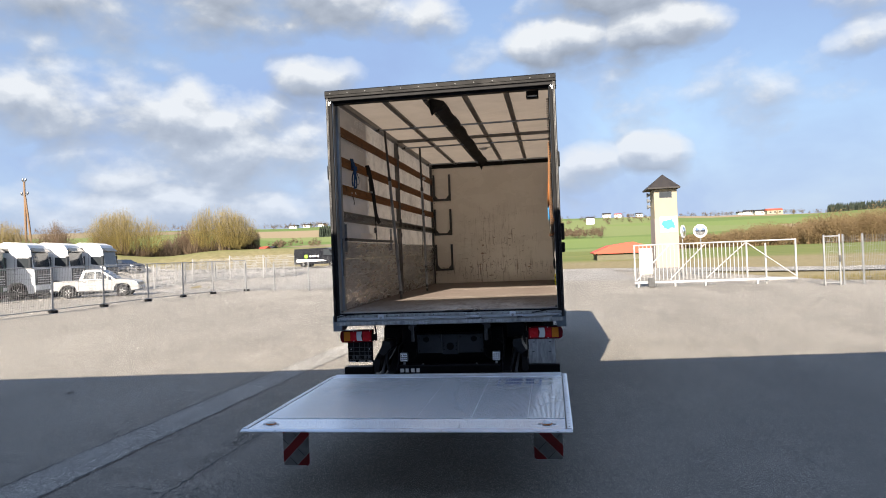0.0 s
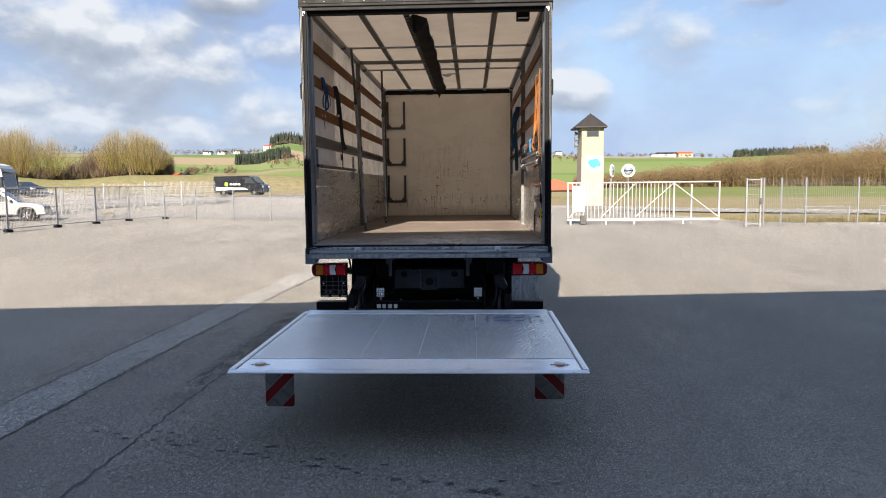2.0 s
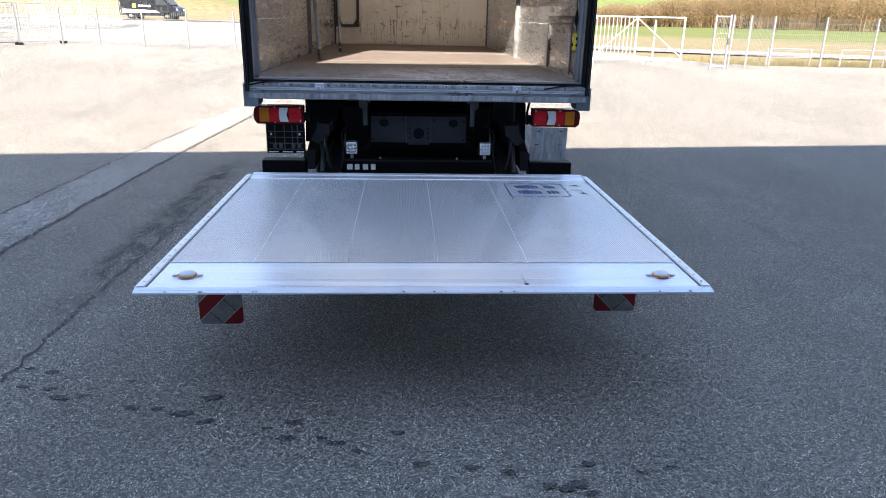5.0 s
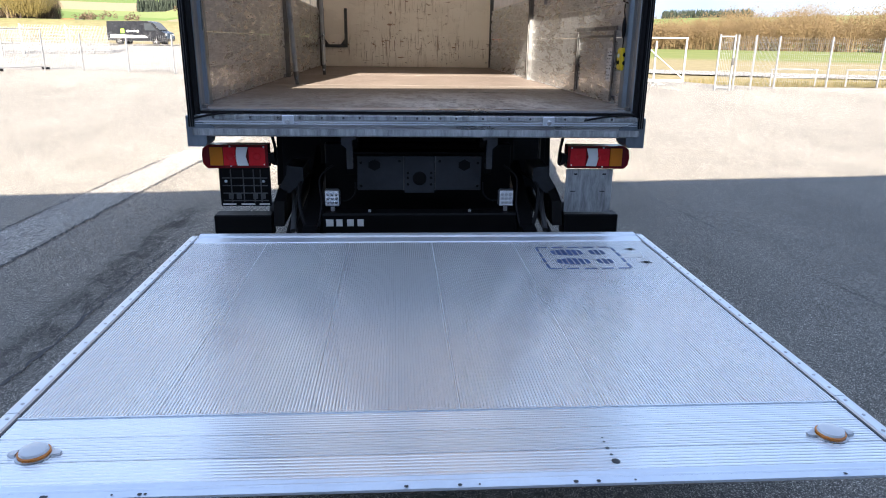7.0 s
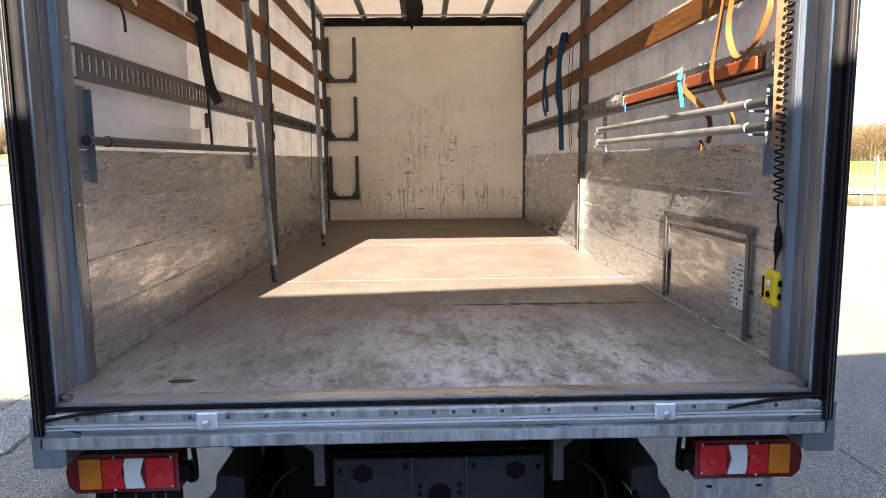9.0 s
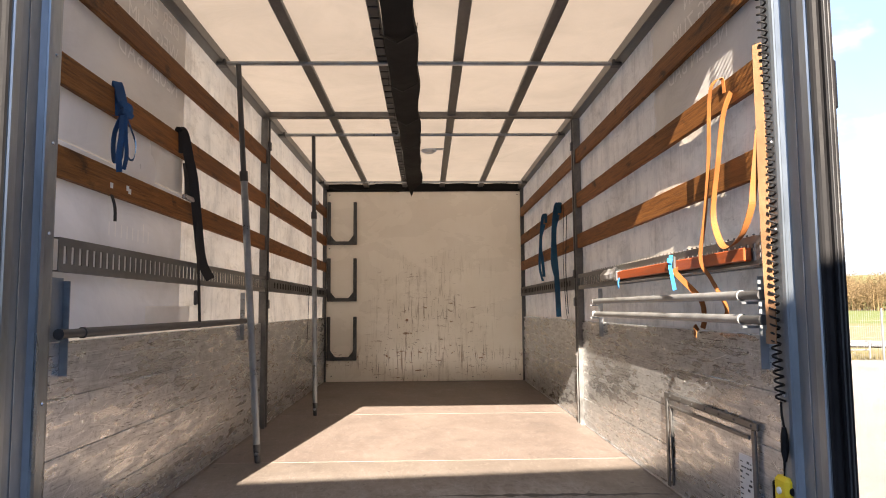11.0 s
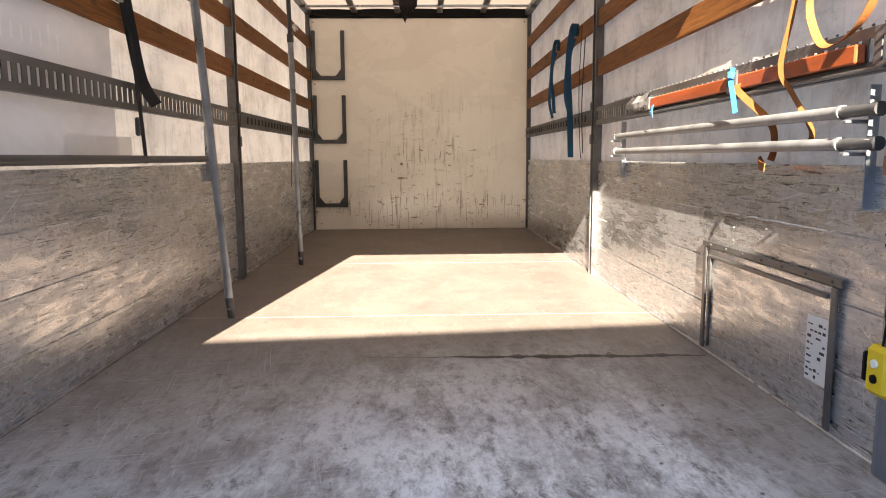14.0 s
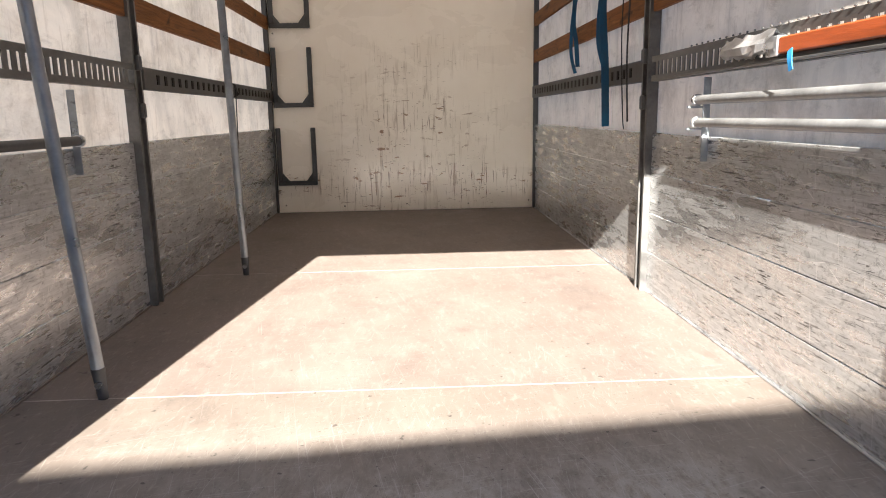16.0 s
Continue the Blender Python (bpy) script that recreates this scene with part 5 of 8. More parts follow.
for s in (-1, 1):
    wl_ = part("work_lamp", Geo().box(s * 0.52 - 0.047, s * 0.52 + 0.047, 0.10, 0.14, 0.705, 0.812, 0.012), DARKST, truck, "square LED work lamp")
    part("lens", Geo().box(s * 0.52 - 0.04, s * 0.52 + 0.04, 0.094, 0.099, 0.713, 0.804, 0.006), CLEAR, wl_)
    for i in range(3):
        for k in range(3):
            part("led", Geo().lathe([(0.010, 0), (0.006, -0.003)], (s * 0.52 - 0.024 + 0.024 * i, 0.0935, 0.735 + 0.024 * k), 1, 10), SILL, wl_)
    part("stand", Geo().box(s * 0.52 - 0.012, s * 0.52 + 0.012, 0.11, 0.13, 0.675, 0.706, 0.003), SILL, wl_)
    part("cable", Geo().sweep(spline([(s * 0.47, 0.13, 0.74), (s * 0.43, 0.15, 0.735), (s * 0.39, 0.17, 0.77), (s * 0.385, 0.17, 0.84)]), 0.005, 6), RUBBER, wl_)
    # lift arms and rams
    part("lift_arm", Geo().prism([(-0.16, 0.60), (-0.16, 0.53), (-0.05, 0.50), (0.75, 0.82), (0.85, 0.90), (0.80, 0.97), (0.70, 0.94), (0.0, 0.62)], 0, s * 0.60, s * 0.68), BLACK, truck, "black lift arm")
    part("lift_ram", Geo().sweep([(s * 0.76, -0.12, 0.56), (s * 0.76, 0.45, 0.66), (s * 0.76, 0.9, 0.74)], [0.02, 0.03, 0.045], 12), BLACK, truck, smooth=True)
    part("ram_bracket", Geo().prism([(0.05, 0.60), (0.10, 0.74), (0.30, 0.80), (0.55, 0.76), (0.5, 0.62)], 0, s * 0.80, s * 0.86), BLACK, truck)
    part("hose", Geo().sweep(spline([(s * 0.66, 0.0, 0.58), (s * 0.70, 0.05, 0.70), (s * 0.72, 0.2, 0.82), (s * 0.66, 0.4, 0.86)]), 0.011, 6), RUBBER, truck)
    part("hinge_bolt", Geo().lathe([(0.02, -0.05), (0.02, 0.05)], (s * 0.64, -0.15, 0.565), 0, 12), SILL, truck)
    part("arm_plate", Geo().prism([(s * 0.70, 0.84), (s * 0.79, 0.76), (s * 0.845, 0.80), (s * 0.80, 0.88), (s * 0.795, 0.93), (s * 0.70, 0.92)], 1, 0.22, 0.50), GUNMETAL, truck, "worn steel arm bracket")
    part("arm_rod", Geo().sweep([(s * 0.735, -0.05, 0.60), (s * 0.755, 0.2, 0.72), (s * 0.80, 0.42, 0.83)], 0.016, 10), DARKST, truck, "steel ram rod", smooth=True)
    part("hose", Geo().sweep(spline([(s * 0.60, 0.02, 0.60), (s * 0.585, 0.12, 0.72), (s * 0.60, 0.22, 0.86), (s * 0.52, 0.26, 0.93)]), 0.007, 6), RUBBER, truck)
    part("bolt_head", Geo().lathe([(0.010, 0), (0.010, 0.012), (0.005, 0.016)], (s * 0.30, 0.10, 0.675), 2, 8), SILL, truck)
    # bumper stubs
    part("bumper_end", Geo().box(s * 0.872, s * 1.206, 0.06, 0.18, 0.53, 0.665, 0.006), BLACK, truck, "black bumper end")
    part("lamp_carrier", Geo().box(s * 0.80, s * 0.90, 0.16, 0.21, 0.60, 0.72, 0.004), DARKST, truck)

# tail lights
for s in (-1, 1):
    x0, x1, z0, z1 = 0.878, 1.252, 0.942, 1.075
    g = Geo()
    ring = [(s * x0, z0), (s * (x1 - 0.03), z0 - 0.004), (s * (x1 - 0.006), z0 + 0.02), (s * x1, z0 + 0.07), (s * (x1 - 0.008), z1 - 0.022), (s * (x1 - 0.035), z1), (s * x0, z1)]
    g.prism(ring, 1, 0.09, 0.18)
    lamp = part("tail_light", g, REDLENS, truck, "red tail light with amber and white lenses")
    for k, (a, b, m_) in enumerate(((0.893, 0.985, DEEPRED), (0.99, 1.052, CLEAR), (1.057, 1.128, DEEPRED), (1.133, 1.205, AMBER))):
        g = Geo()
        w = b - a
        mid = (z0 + z1) / 2
        bend = 0.014 if k == 1 else 0.0
        ring = [(s * a, z0 + 0.014), (s * b, z0 + 0.014), (s * (b + bend), mid), (s * b, z1 - 0.014), (s * a, z1 - 0.014), (s * (a + bend), mid)]
        g.prism(ring, 1, 0.083, 0.09)
        part("lens", g, m_, lamp)
        if m_ is DEEPRED:
            part("bulb", Geo().lathe([(0.022, 0), (0.018, -0.004), (0.006, -0.006)], (s * (a + b) / 2, 0.083, mid), 1, 16), DEEPRED, lamp)
    for x, z in ((0.90, z0 + 0.02), (0.90, z1 - 0.012), (1.09, z1 - 0.01), (1.09, z0 + 0.01)):
        part("screw", Geo().lathe([(0.005, 0), (0.003, -0.004)], (s * x, 0.086, z), 1, 8), ALU, lamp)
    part("cable", Geo().sweep(spline([(s * 0.872, 0.14, 0.97), (s * 0.84, 0.14, 0.96), (s * 0.845, 0.15, 1.05), (s * 0.87, 0.18, 1.14)]), 0.009, 6), RUBBER, lamp)
    part("bracket", Geo().prism([(s * 0.84, 0.96), (s * 0.878, 0.98), (s * 0.878, 1.02), (s * 0.85, 1.03)], 1, 0.10, 0.14), BLACK, lamp)
# plate holder on one side, bare aluminium plate on the other
ph = part("plate_holder", Geo().box(-1.168, -0.874, 0.10, 0.112, 0.712, 0.945, 0.004), BLACK, truck, "black plastic number plate holder without plate")
for k in range(4):
    part("rib", Geo().box(-1.15, -0.892, 0.095, 0.101, 0.742 + k * 0.045, 0.748 + k * 0.045, 0.001), DARKST, ph)
for x in (-1.10, -1.03, -0.97, -0.93):
    part("rib", Geo().box(x - 0.003, x + 0.003, 0.095, 0.101, 0.735, 0.93, 0.001), DARKST, ph)
for x, z in ((-1.13, 0.86), (-0.915, 0.86)):
    part("screw", Geo().lathe([(0.009, 0), (0.006, -0.004)], (x, 0.10, z), 1, 10), ALU, ph)
for x in (-1.105, -1.06, -0.965, -0.92):
    part("clip", Geo().box(x - 0.014, x + 0.014, 0.092, 0.1, 0.755, 0.79, 0.003), DARKST, ph)
for a, b in ((-1.155, -1.08), (-1.05, -0.97), (-0.945, -0.885)):
    part("letter_bar", Geo().box(a, b, 0.0975, 0.1, 0.72, 0.728), OFFWHITE, ph)
ap = part("mounting_plate", Geo().box(0.877, 1.163, 0.10, 0.106, 0.67, 0.935, 0.003), OLDALU, truck, "bare oxidised aluminium mounting plate")
for x, z, w, h in ((0.935, 0.905, 0.02, 0.008), (1.11, 0.905, 0.02, 0.008), (0.925, 0.80, 0.03, 0.004), (1.105, 0.80, 0.03, 0.004)):
    part("slot", Geo().box(x - w / 2, x + w / 2, 0.097, 0.1, z - h / 2, z + h / 2), BLACK, ap)

# wheels and cab, mostly hidden by the box
def wheel(x, y, r, w, parent, s):
    ty = part("wheel", Geo().lathe([(r * 0.58, -w / 2), (r * 0.93, -w / 2), (r, -w / 2 + 0.03), (r, w / 2 - 0.03), (r * 0.93, w / 2), (r * 0.58, w / 2)], (x, y, r), 0, 28), TYRE, parent, smooth=True)
    part("rim", Geo().lathe([(r * 0.57, 0.0), (r * 0.5, s * w * 0.28), (r * 0.28, s * w * 0.3), (r * 0.24, s * w * 0.48), (0.02, s * w * 0.5)], (x, y, r), 0, 24), RIM, ty, smooth=True)
    return ty


for s in (-1, 1):
    for x in (0.57, 0.86):
        wheel(s * x, 1.95, 0.47, 0.26, truck, s)
    wheel(s * 1.0, 7.7, 0.47, 0.28, truck, s)
cabp = [(6.75, 0.75), (6.75, 2.65), (6.95, 2.95), (8.2, 2.98), (8.55, 2.75), (8.85, 1.75), (8.9, 0.6), (7.2, 0.6)]
part("cab", Geo().prism(cabp, 0, -1.18, 1.18), WHITE, truck, "white driver's cab")
part("windscreen", Geo().prism([(8.60, 2.62), (8.86, 1.78), (8.88, 1.8), (8.62, 2.64)], 0, -1.05, 1.05), GLASS, truck)
for s in (-1, 1):
    part("mirror", Geo().box(s * 1.37, s * 1.46, 7.55, 7.65, 2.10, 2.46, 0.02), BLACK, truck, "black door mirror")
    part("mirror", Geo().box(s * 1.38, s * 1.46, 7.55, 7.65, 1.83, 2.05, 0.02), BLACK, truck)
    part("mirror_arm", Geo().sweep([(s * 1.2, 7.6, 2.44), (s * 1.42, 7.6, 2.44)], 0.015, 6), BLACK, truck)

# ---- tail lift platform ----
PZ = 0.612
lift = part("lift_platform", Geo().prism([(-2.415, PZ - 0.022), (-2.42, PZ - 0.006), (-2.415, PZ - 0.004), (-0.20, PZ - 0.004), (-0.19, PZ - 0.01), (-0.19, PZ - 0.075), (-0.22, PZ - 0.08), (-1.8, PZ - 0.06)], 0, -1.262, 1.262), ALU, truck, "aluminium tail lift platform, lowered and level")
ZT = PZ - 0.004


def ribs(name, x0, x1, y0, y1, pitch, along, h=0.0046):
    """A sheet with fine ribs, running along y (along=1) or x (along=0)."""
    vs, fs = [], []
    a0, a1 = (x0, x1) if along else (y0, y1)
    n = int((a1 - a0) / pitch)
    cols = []
    for i in range(n):
        b = a0 + (a1 - a0) * i / n
        p = (a1 - a0) / n
        cols += [(b + p * u, 0.0008 + h * v) for u, v in ((0.0, 0.0), (0.10, 0.0), (0.19, 0.78), (0.40, 1.0), (0.62, 1.0), (0.86, 0.78), (0.95, 0.0))]
    cols.append((a1, 0.0008))
    for c, z in cols:
        if along:
            vs += [(c, y0, ZT + z), (c, y1, ZT + z)]
        else:
            vs += [(x0, c, ZT + z), (x1, c, ZT + z)]
    for i in range(len(cols) - 1):
        fs.append((2 * i, 2 * i + 1, 2 * i + 3, 2 * i + 2))
    return part(name, Geo().add(vs, fs), RIBALU, lift, "finely ribbed aluminium tread")


edges = [-1.214, -0.83, -0.39, 0.05, 0.49, 0.93, 1.214]
for a, b in zip(edges, edges[1:]):
    ribs("tread_panel", a + 0.001, b - 0.001, -2.085, -0.335, 0.0098, 1)
for a, b in ((-2.394, -2.30), (-2.298, -2.19), (-2.188, -2.09)):
    ribs("tread_panel", -1.214, 1.214, a, b, 0.012, 0, 0.0018)
part("joint_strip", Geo().prism([(-2.0895, ZT), (-2.0885, ZT + 0.0058), (-2.0835, ZT + 0.0058), (-2.082, ZT)], 0, -1.214, 1.214), ALU, lift)
for s in (-1, 1):
    for a, b in ((-2.393, -2.06), (-2.056, -0.20)):
        rim = part("edge_profile", Geo().prism([(s * 1.262, ZT - 0.03), (s * 1.268, ZT + 0.002), (s * 1.255, ZT + 0.007), (s * 1.228, ZT + 0.008), (s * 1.222, ZT + 0.004), (s * 1.222, ZT), (s * 1.25, ZT)], 1, a, b), ALU, lift, "riveted aluminium edge profile")
        part("dark_joint", Geo().box(s * 1.2150, s * 1.2215, a, b, ZT, ZT + 0.0045), DARKST, rim)
        k = a + 0.05
        while k < b - 0.02:
            part("rivet", Geo().lathe([(0.006, 0), (0.005, 0.0015), (0.0025, 0.0024)], (s * 1.241, k, ZT + 0.008), 2, 8), SILL, rim)
            k += 0.085
part("hinge_profile", Geo().prism([(-0.335, ZT), (-0.328, ZT + 0.007), (-0.262, ZT + 0.012), (-0.258, ZT + 0.006), (-0.250, ZT + 0.006), (-0.235, ZT + 0.016), (-0.20, ZT + 0.020), (-0.19, ZT + 0.004), (-0.19, ZT)], 0, -1.214, 1.214), ALU, lift)
part("lip", Geo().prism([(-2.44, ZT - 0.013), (-2.438, ZT - 0.007), (-2.40, ZT + 0.003), (-2.395, ZT + 0.003), (-2.395, ZT - 0.02)], 0, -1.262, 1.262), ALU, lift, "worn tapering lip")
dn = random.Random(11)
for i in range(14):
    x = dn.uniform(-1.2, 1.2)
    part("dent", Geo().lathe([(dn.uniform(0.003, 0.008), 0), (0.002, 0.001)], (x, -2.43, ZT - 0.004), 2, 7), DARKST, lift)
for x, y, r in ((0.43, -2.30, 0.006), (0.432, -2.33, 0.005), (0.435, -2.36, 0.012), (0.43, -2.27, 0.004), (0.43, -2.25, 0.003), (0.0, -0.62, 0.012), (0.045, -0.82, 0.006)):
    part("chip", Geo().lathe([(r, 0), (r * 0.6, 0.001)], (x, y, ZT + (0.0048 if y > -2.08 else 0.003)), 2, 9), DARKST, lift)
for s in (-1, 1):
    bc = part("beacon", Geo().lathe([(0.046, 0.0), (0.045, 0.003), (0.040, 0.004)], (s * 1.08, -2.265, ZT + 0.003), 2, 20), SILL, lift, "flat warning beacon with an amber base and clear lens")
    part("amber_ring", Geo().lathe([(0.0405, 0.004), (0.0405, 0.0100), (0.036, 0.0112)], (s * 1.08, -2.265, ZT + 0.003), 2, 20), AMBER, bc)
    part("lens", Geo().lathe([(0.036, 0.0112), (0.034, 0.018), (0.024, 0.022), (0.0, 0.0235)], (s * 1.08, -2.265, ZT + 0.003), 2, 20), CLEAR, bc, smooth=True)
    for q in (-1, 1):
        part("ear", Geo().prism([(s * 1.08 + q * 0.046, -2.275), (s * 1.08 + q * 0.066, -2.270), (s * 1.08 + q * 0.066, -2.258), (s * 1.08 + q * 0.046, -2.25)], 2, ZT + 0.003, ZT + 0.010), SILL, bc)
    # hanging warning flags with red and white diagonals
    cx, zb = (-1.115, 0.10) if s < 0 else (1.075, 0.170)
    wide, tall = 0.236, 0.535 - zb
    ring = [(0, 0.02), (0.02, 0), (wide - 0.02, 0), (wide, 0.02), (wide, tall), (0, tall)]

    def on_flag(poly):
        return [(cx + s * (u - wide / 2) * -1, zb + v) for u, v in poly]

    fl = part("warning_flag", Geo().prism(on_flag(ring), 1, -1.682, -1.678), FLAGRED, lift, "red and white striped warning flag hanging under the lift")
    for c0, c1 in ((-0.118, 0.02), (0.13, 0.27)):
        band = clip_line(clip_line(ring, -1, 1, c0), 1, -1, -c1)
        part("stripe", Geo().prism(on_flag(band), 1, -1.685, -1.6822), FLAGWHITE, fl, "dull white reflective stripe")
        for u0 in (0.05, 0.125, 0.20):
            crease = clip_line(clip_line(band, 1, 1, 2 * u0 + c0), -1, -1, -(2 * u0 + c0 + 0.006))
            if len(crease) > 2:
                part("crease", Geo().prism(on_flag(crease), 1, -1.6862, -1.6852), DARKST, fl)
    for c in (-0.121, 0.02, 0.127, 0.27):
        seam = clip_line(clip_line(ring, -1, 1, c), 1, -1, -(c + 0.004))
        part("seam", Geo().prism(on_flag(seam), 1, -1.6872, -1.6864), OFFWHITE, fl)
    part("hem", Geo().box(cx - wide / 2 + 0.02, cx + wide / 2 - 0.02, -1.6885, -1.6874, zb, zb + 0.005), OFFWHITE, fl)
# blue marks: frame of dashes and two pairs of soles
ZI = ZT + 0.0046


def flat(name, ring, material, parent, label="", z=ZI):
    return part(name, Geo().prism(ring, 2, z, z + 0.0012), material, parent, label)


for a in range(5):
    x = 0.60 + a * 0.085
    for y in (-0.45, -0.80):
        flat("dash", [(x, y - 0.007), (x + 0.06, y - 0.007), (x + 0.06, y + 0.007), (x, y + 0.007)], BLUEINK, lift, "worn blue footprint marking")
for a in range(4):
    y = -0.79 + a * 0.09
    for x in (0.60, 1.005):
        flat("dash", [(x - 0.007, y), (x + 0.007, y), (x + 0.007, y + 0.06), (x - 0.007, y + 0.06)], BLUEINK, lift)
for y in (-0.54, -0.69):
    for k in range(6):
        xa = 0.662 + k * 0.0285
        xb = xa + 0.021
        ha, hb = (0.048 * math.sqrt(max(0.05, 1 - ((q - 0.745) / 0.098) ** 2)) for q in (xa, xb))
        flat("sole_mark", [(xa, y - ha), (xb, y - hb), (xb, y + hb), (xa, y + ha)], BLUEINK, lift)
    for k in range(3):
        xa = 0.866 + k * 0.028
        xb = xa + 0.021
        ha, hb = (0.040 * math.sqrt(max(0.05, 1 - ((q - 0.905) / 0.05) ** 2)) for q in (xa, xb))
        flat("heel_mark", [(xa, y - ha), (xb, y - hb), (xb, y + hb), (xa, y + ha)], BLUEINK, lift)
flat("sticker", [(1.02, -0.63), (1.125, -0.63), (1.125, -0.57), (1.02, -0.57)], OFFWHITE, lift)
for x, y in ((1.09, -0.49), (1.10, -0.71)):
    flat("handle_recess", [(x - 0.03, y), (x + 0.002, y - 0.022), (x + 0.034, y - 0.014), (x + 0.03, y + 0.018), (x, y + 0.016)], DARKST, lift, "dark recessed grip")
    part("grip", Geo().lathe([(0.012, 0.001), (0.010, 0.004), (0.004, 0.004)], (x + 0.008, y - 0.002, ZI), 2, 12), BLACK, lift)

# ---- things in the load bay ----
def lock_bar(base, top, label):
    b, t = Vector(base), Vector(top)
    ob = thing("lashing_pole", label, "pole", "lashing poles")
    d = t - b
    part("lower_tube", Geo().sweep([b + d * 0.03, b + d * 0.72], 0.021, 12), GALV, ob, smooth=True)
    part("upper_tube", Geo().sweep([b + d * 0.72, t], 0.0165, 12), DARKST, ob, smooth=True)
    part("collar", Geo().sweep([b + d * 0.70, b + d * 0.725], 0.025, 12), DARKST, ob, smooth=True)
    part("foot", Geo().sweep([b, b + d * 0.045], [0.017, 0.023], 12), DARKST, ob, smooth=True)
    part("foot_pin", Geo().lathe([(0.012, 0), (0.012, -0.03)], (b.x, b.y, b.z + 0.055), 1, 8), SILL, ob)
    return ob


lock_bar((-0.978, 2.125, F), (-1.115, 2.06, 3.69), "upright telescopic steel pole leaning between deck and roof")
lock_bar((-0.927, 3.89, F), (-0.945, 3.80, 3.69), "upright telescopic steel pole between deck and roof")


def bracket(s, y, z0, z1):
    g = Geo()
    g.box(s * (W - 0.004), s * W, y - 0.018, y + 0.018, z0, z1, 0.001)
    g.box(s * (W - 0.03), s * (W - 0.004), y - 0.018, y - 0.014, z0, z1, 0.001)
    ob = part("rail_bracket", g, GALV, truck, "upright steel bracket strip")
    if s > 0:
        for z in (2.146, 2.232):
            part("bar_hook", Geo().box(s * (W - 0.085), s * (W - 0.004), y - 0.008, y + 0.008, z - 0.032, z - 0.022, 0.002), GALV, ob)
    for z in (z0 + 0.02, (z0 + z1) / 2, z1 - 0.03, z1 - 0.1):
        part("bolt", Geo().lathe([(0.009, 0), (0.006, -s * 0.008)], (s * (W - 0.005), y, z), 0, 8), SILL, ob)


for s, y, z0, z1 in ((-1, 0.41, 1.97, 2.30), (-1, 2.69, 1.985, 2.31), (1, 0.41, 1.97, 2.30), (1, 2.67, 1.99, 2.32)):
    bracket(s, y, z0, z1)
part("backing_plate", Geo().box(-W + 0.001, -W + 0.008, 0.288, 0.39, 2.09, 2.31, 0.001), PILLAR, truck)


def spare_bar(s, z, material, label):
    ob = thing("load_bar", label, "bar", "spare load bars")
    x = s * (W - (0.060 if s > 0 else 0.045))
    part("tube", Geo().sweep([(x, 0.46, z), (x, 2.63, z)], 0.018, 12), material, ob, smooth=True)
    part("inner_tube", Geo().sweep([(x, 0.31, z), (x, 0.46, z)], 0.016, 12), DARKST, ob, smooth=True)
    part("end_cap", Geo().sweep([(x, 0.30, z), (x, 0.325, z)], 0.019, 12), DARKST, ob, smooth=True)
    part("collar", Geo().sweep([(x, 0.455, z), (x, 0.47, z)], 0.0205, 12), material, ob, smooth=True)
    part("end_cap", Geo().sweep([(x, 2.625, z), (x, 2.645, z)], 0.023, 12), SILL, ob, smooth=True)
    return ob


PALETUBE = mat("pale_worn_tube", (0.26, 0.265, 0.27), 0.45, 0.45, 0.3, 6, 60, 0.1)
spare_bar(-1, 2.118, DARKST, "dark steel load bar stowed along the side wall")
spare_bar(1, 2.232, PALETUBE, "pale worn load bar stowed along the side wall")
spare_bar(1, 2.146, PALETUBE, "pale worn load bar stowed along the side wall")

bm_ = thing("wooden_beam", "red-brown wooden beam lying in the lashing rail", "beam")
part("beam", Geo().box(W - 0.062, W - 0.0315, 0.42, 2.06, 2.356, 2.406, 0.004), REDWOOD, bm_)
part("end_fitting", Geo().box(W - 0.066, W - 0.0312, 2.06, 2.13, 2.350, 2.412, 0.004), SILL, bm_, "bright metal end fitting")
foil = random.Random(21)
fv = []
for i in range(9):
    for k in range(10):
        a_ = 2 * math.pi * k / 10
        q_ = 0.034 + foil.uniform(-0.012, 0.012)
        fv.append((W - 0.052 + 0.7 * q_ * math.cos(a_), 2.08 + 0.045 * i + foil.uniform(-0.01, 0.01), 2.395 + q_ * math.sin(a_)))
ff = [(10 * i + k, 10 * i + (k + 1) % 10, 10 * i + 10 + (k + 1) % 10, 10 * i + 10 + k) for i in range(8) for k in range(10)]
part("wrapping", Geo().add(fv, ff), SILL, bm_, "crumpled silver foil round the beam's end")
part("shelf_lip", Geo().box(W - 0.06, W - 0.031, 0.31, 2.9, 2.332, 2.340, 0.002), RAILST, truck, "steel ledge under the beam")
for k in range(48):
    part("rail_tooth", Geo().box(W - 0.036, W - 0.030, 0.34 + k * 0.052, 0.350 + k * 0.052, 2.447, 2.454, 0.002), RAILST, truck)
part("buckle", Geo().box(W - 0.075, W - 0.060, 1.09, 1.16, 2.345, 2.425, 0.004), DARKST, bm_, "dark strap buckle")

def strap(name, label, material, pieces, cat_="strap"):
    ob = thing(name, label, cat_, "straps in the load bay")
    for nm, pts, across, width in pieces:
        part(nm, Geo().ribbon(spline(pts, 8), across, width), material, ob, smooth=False)
    return ob


XR = W - 0.055
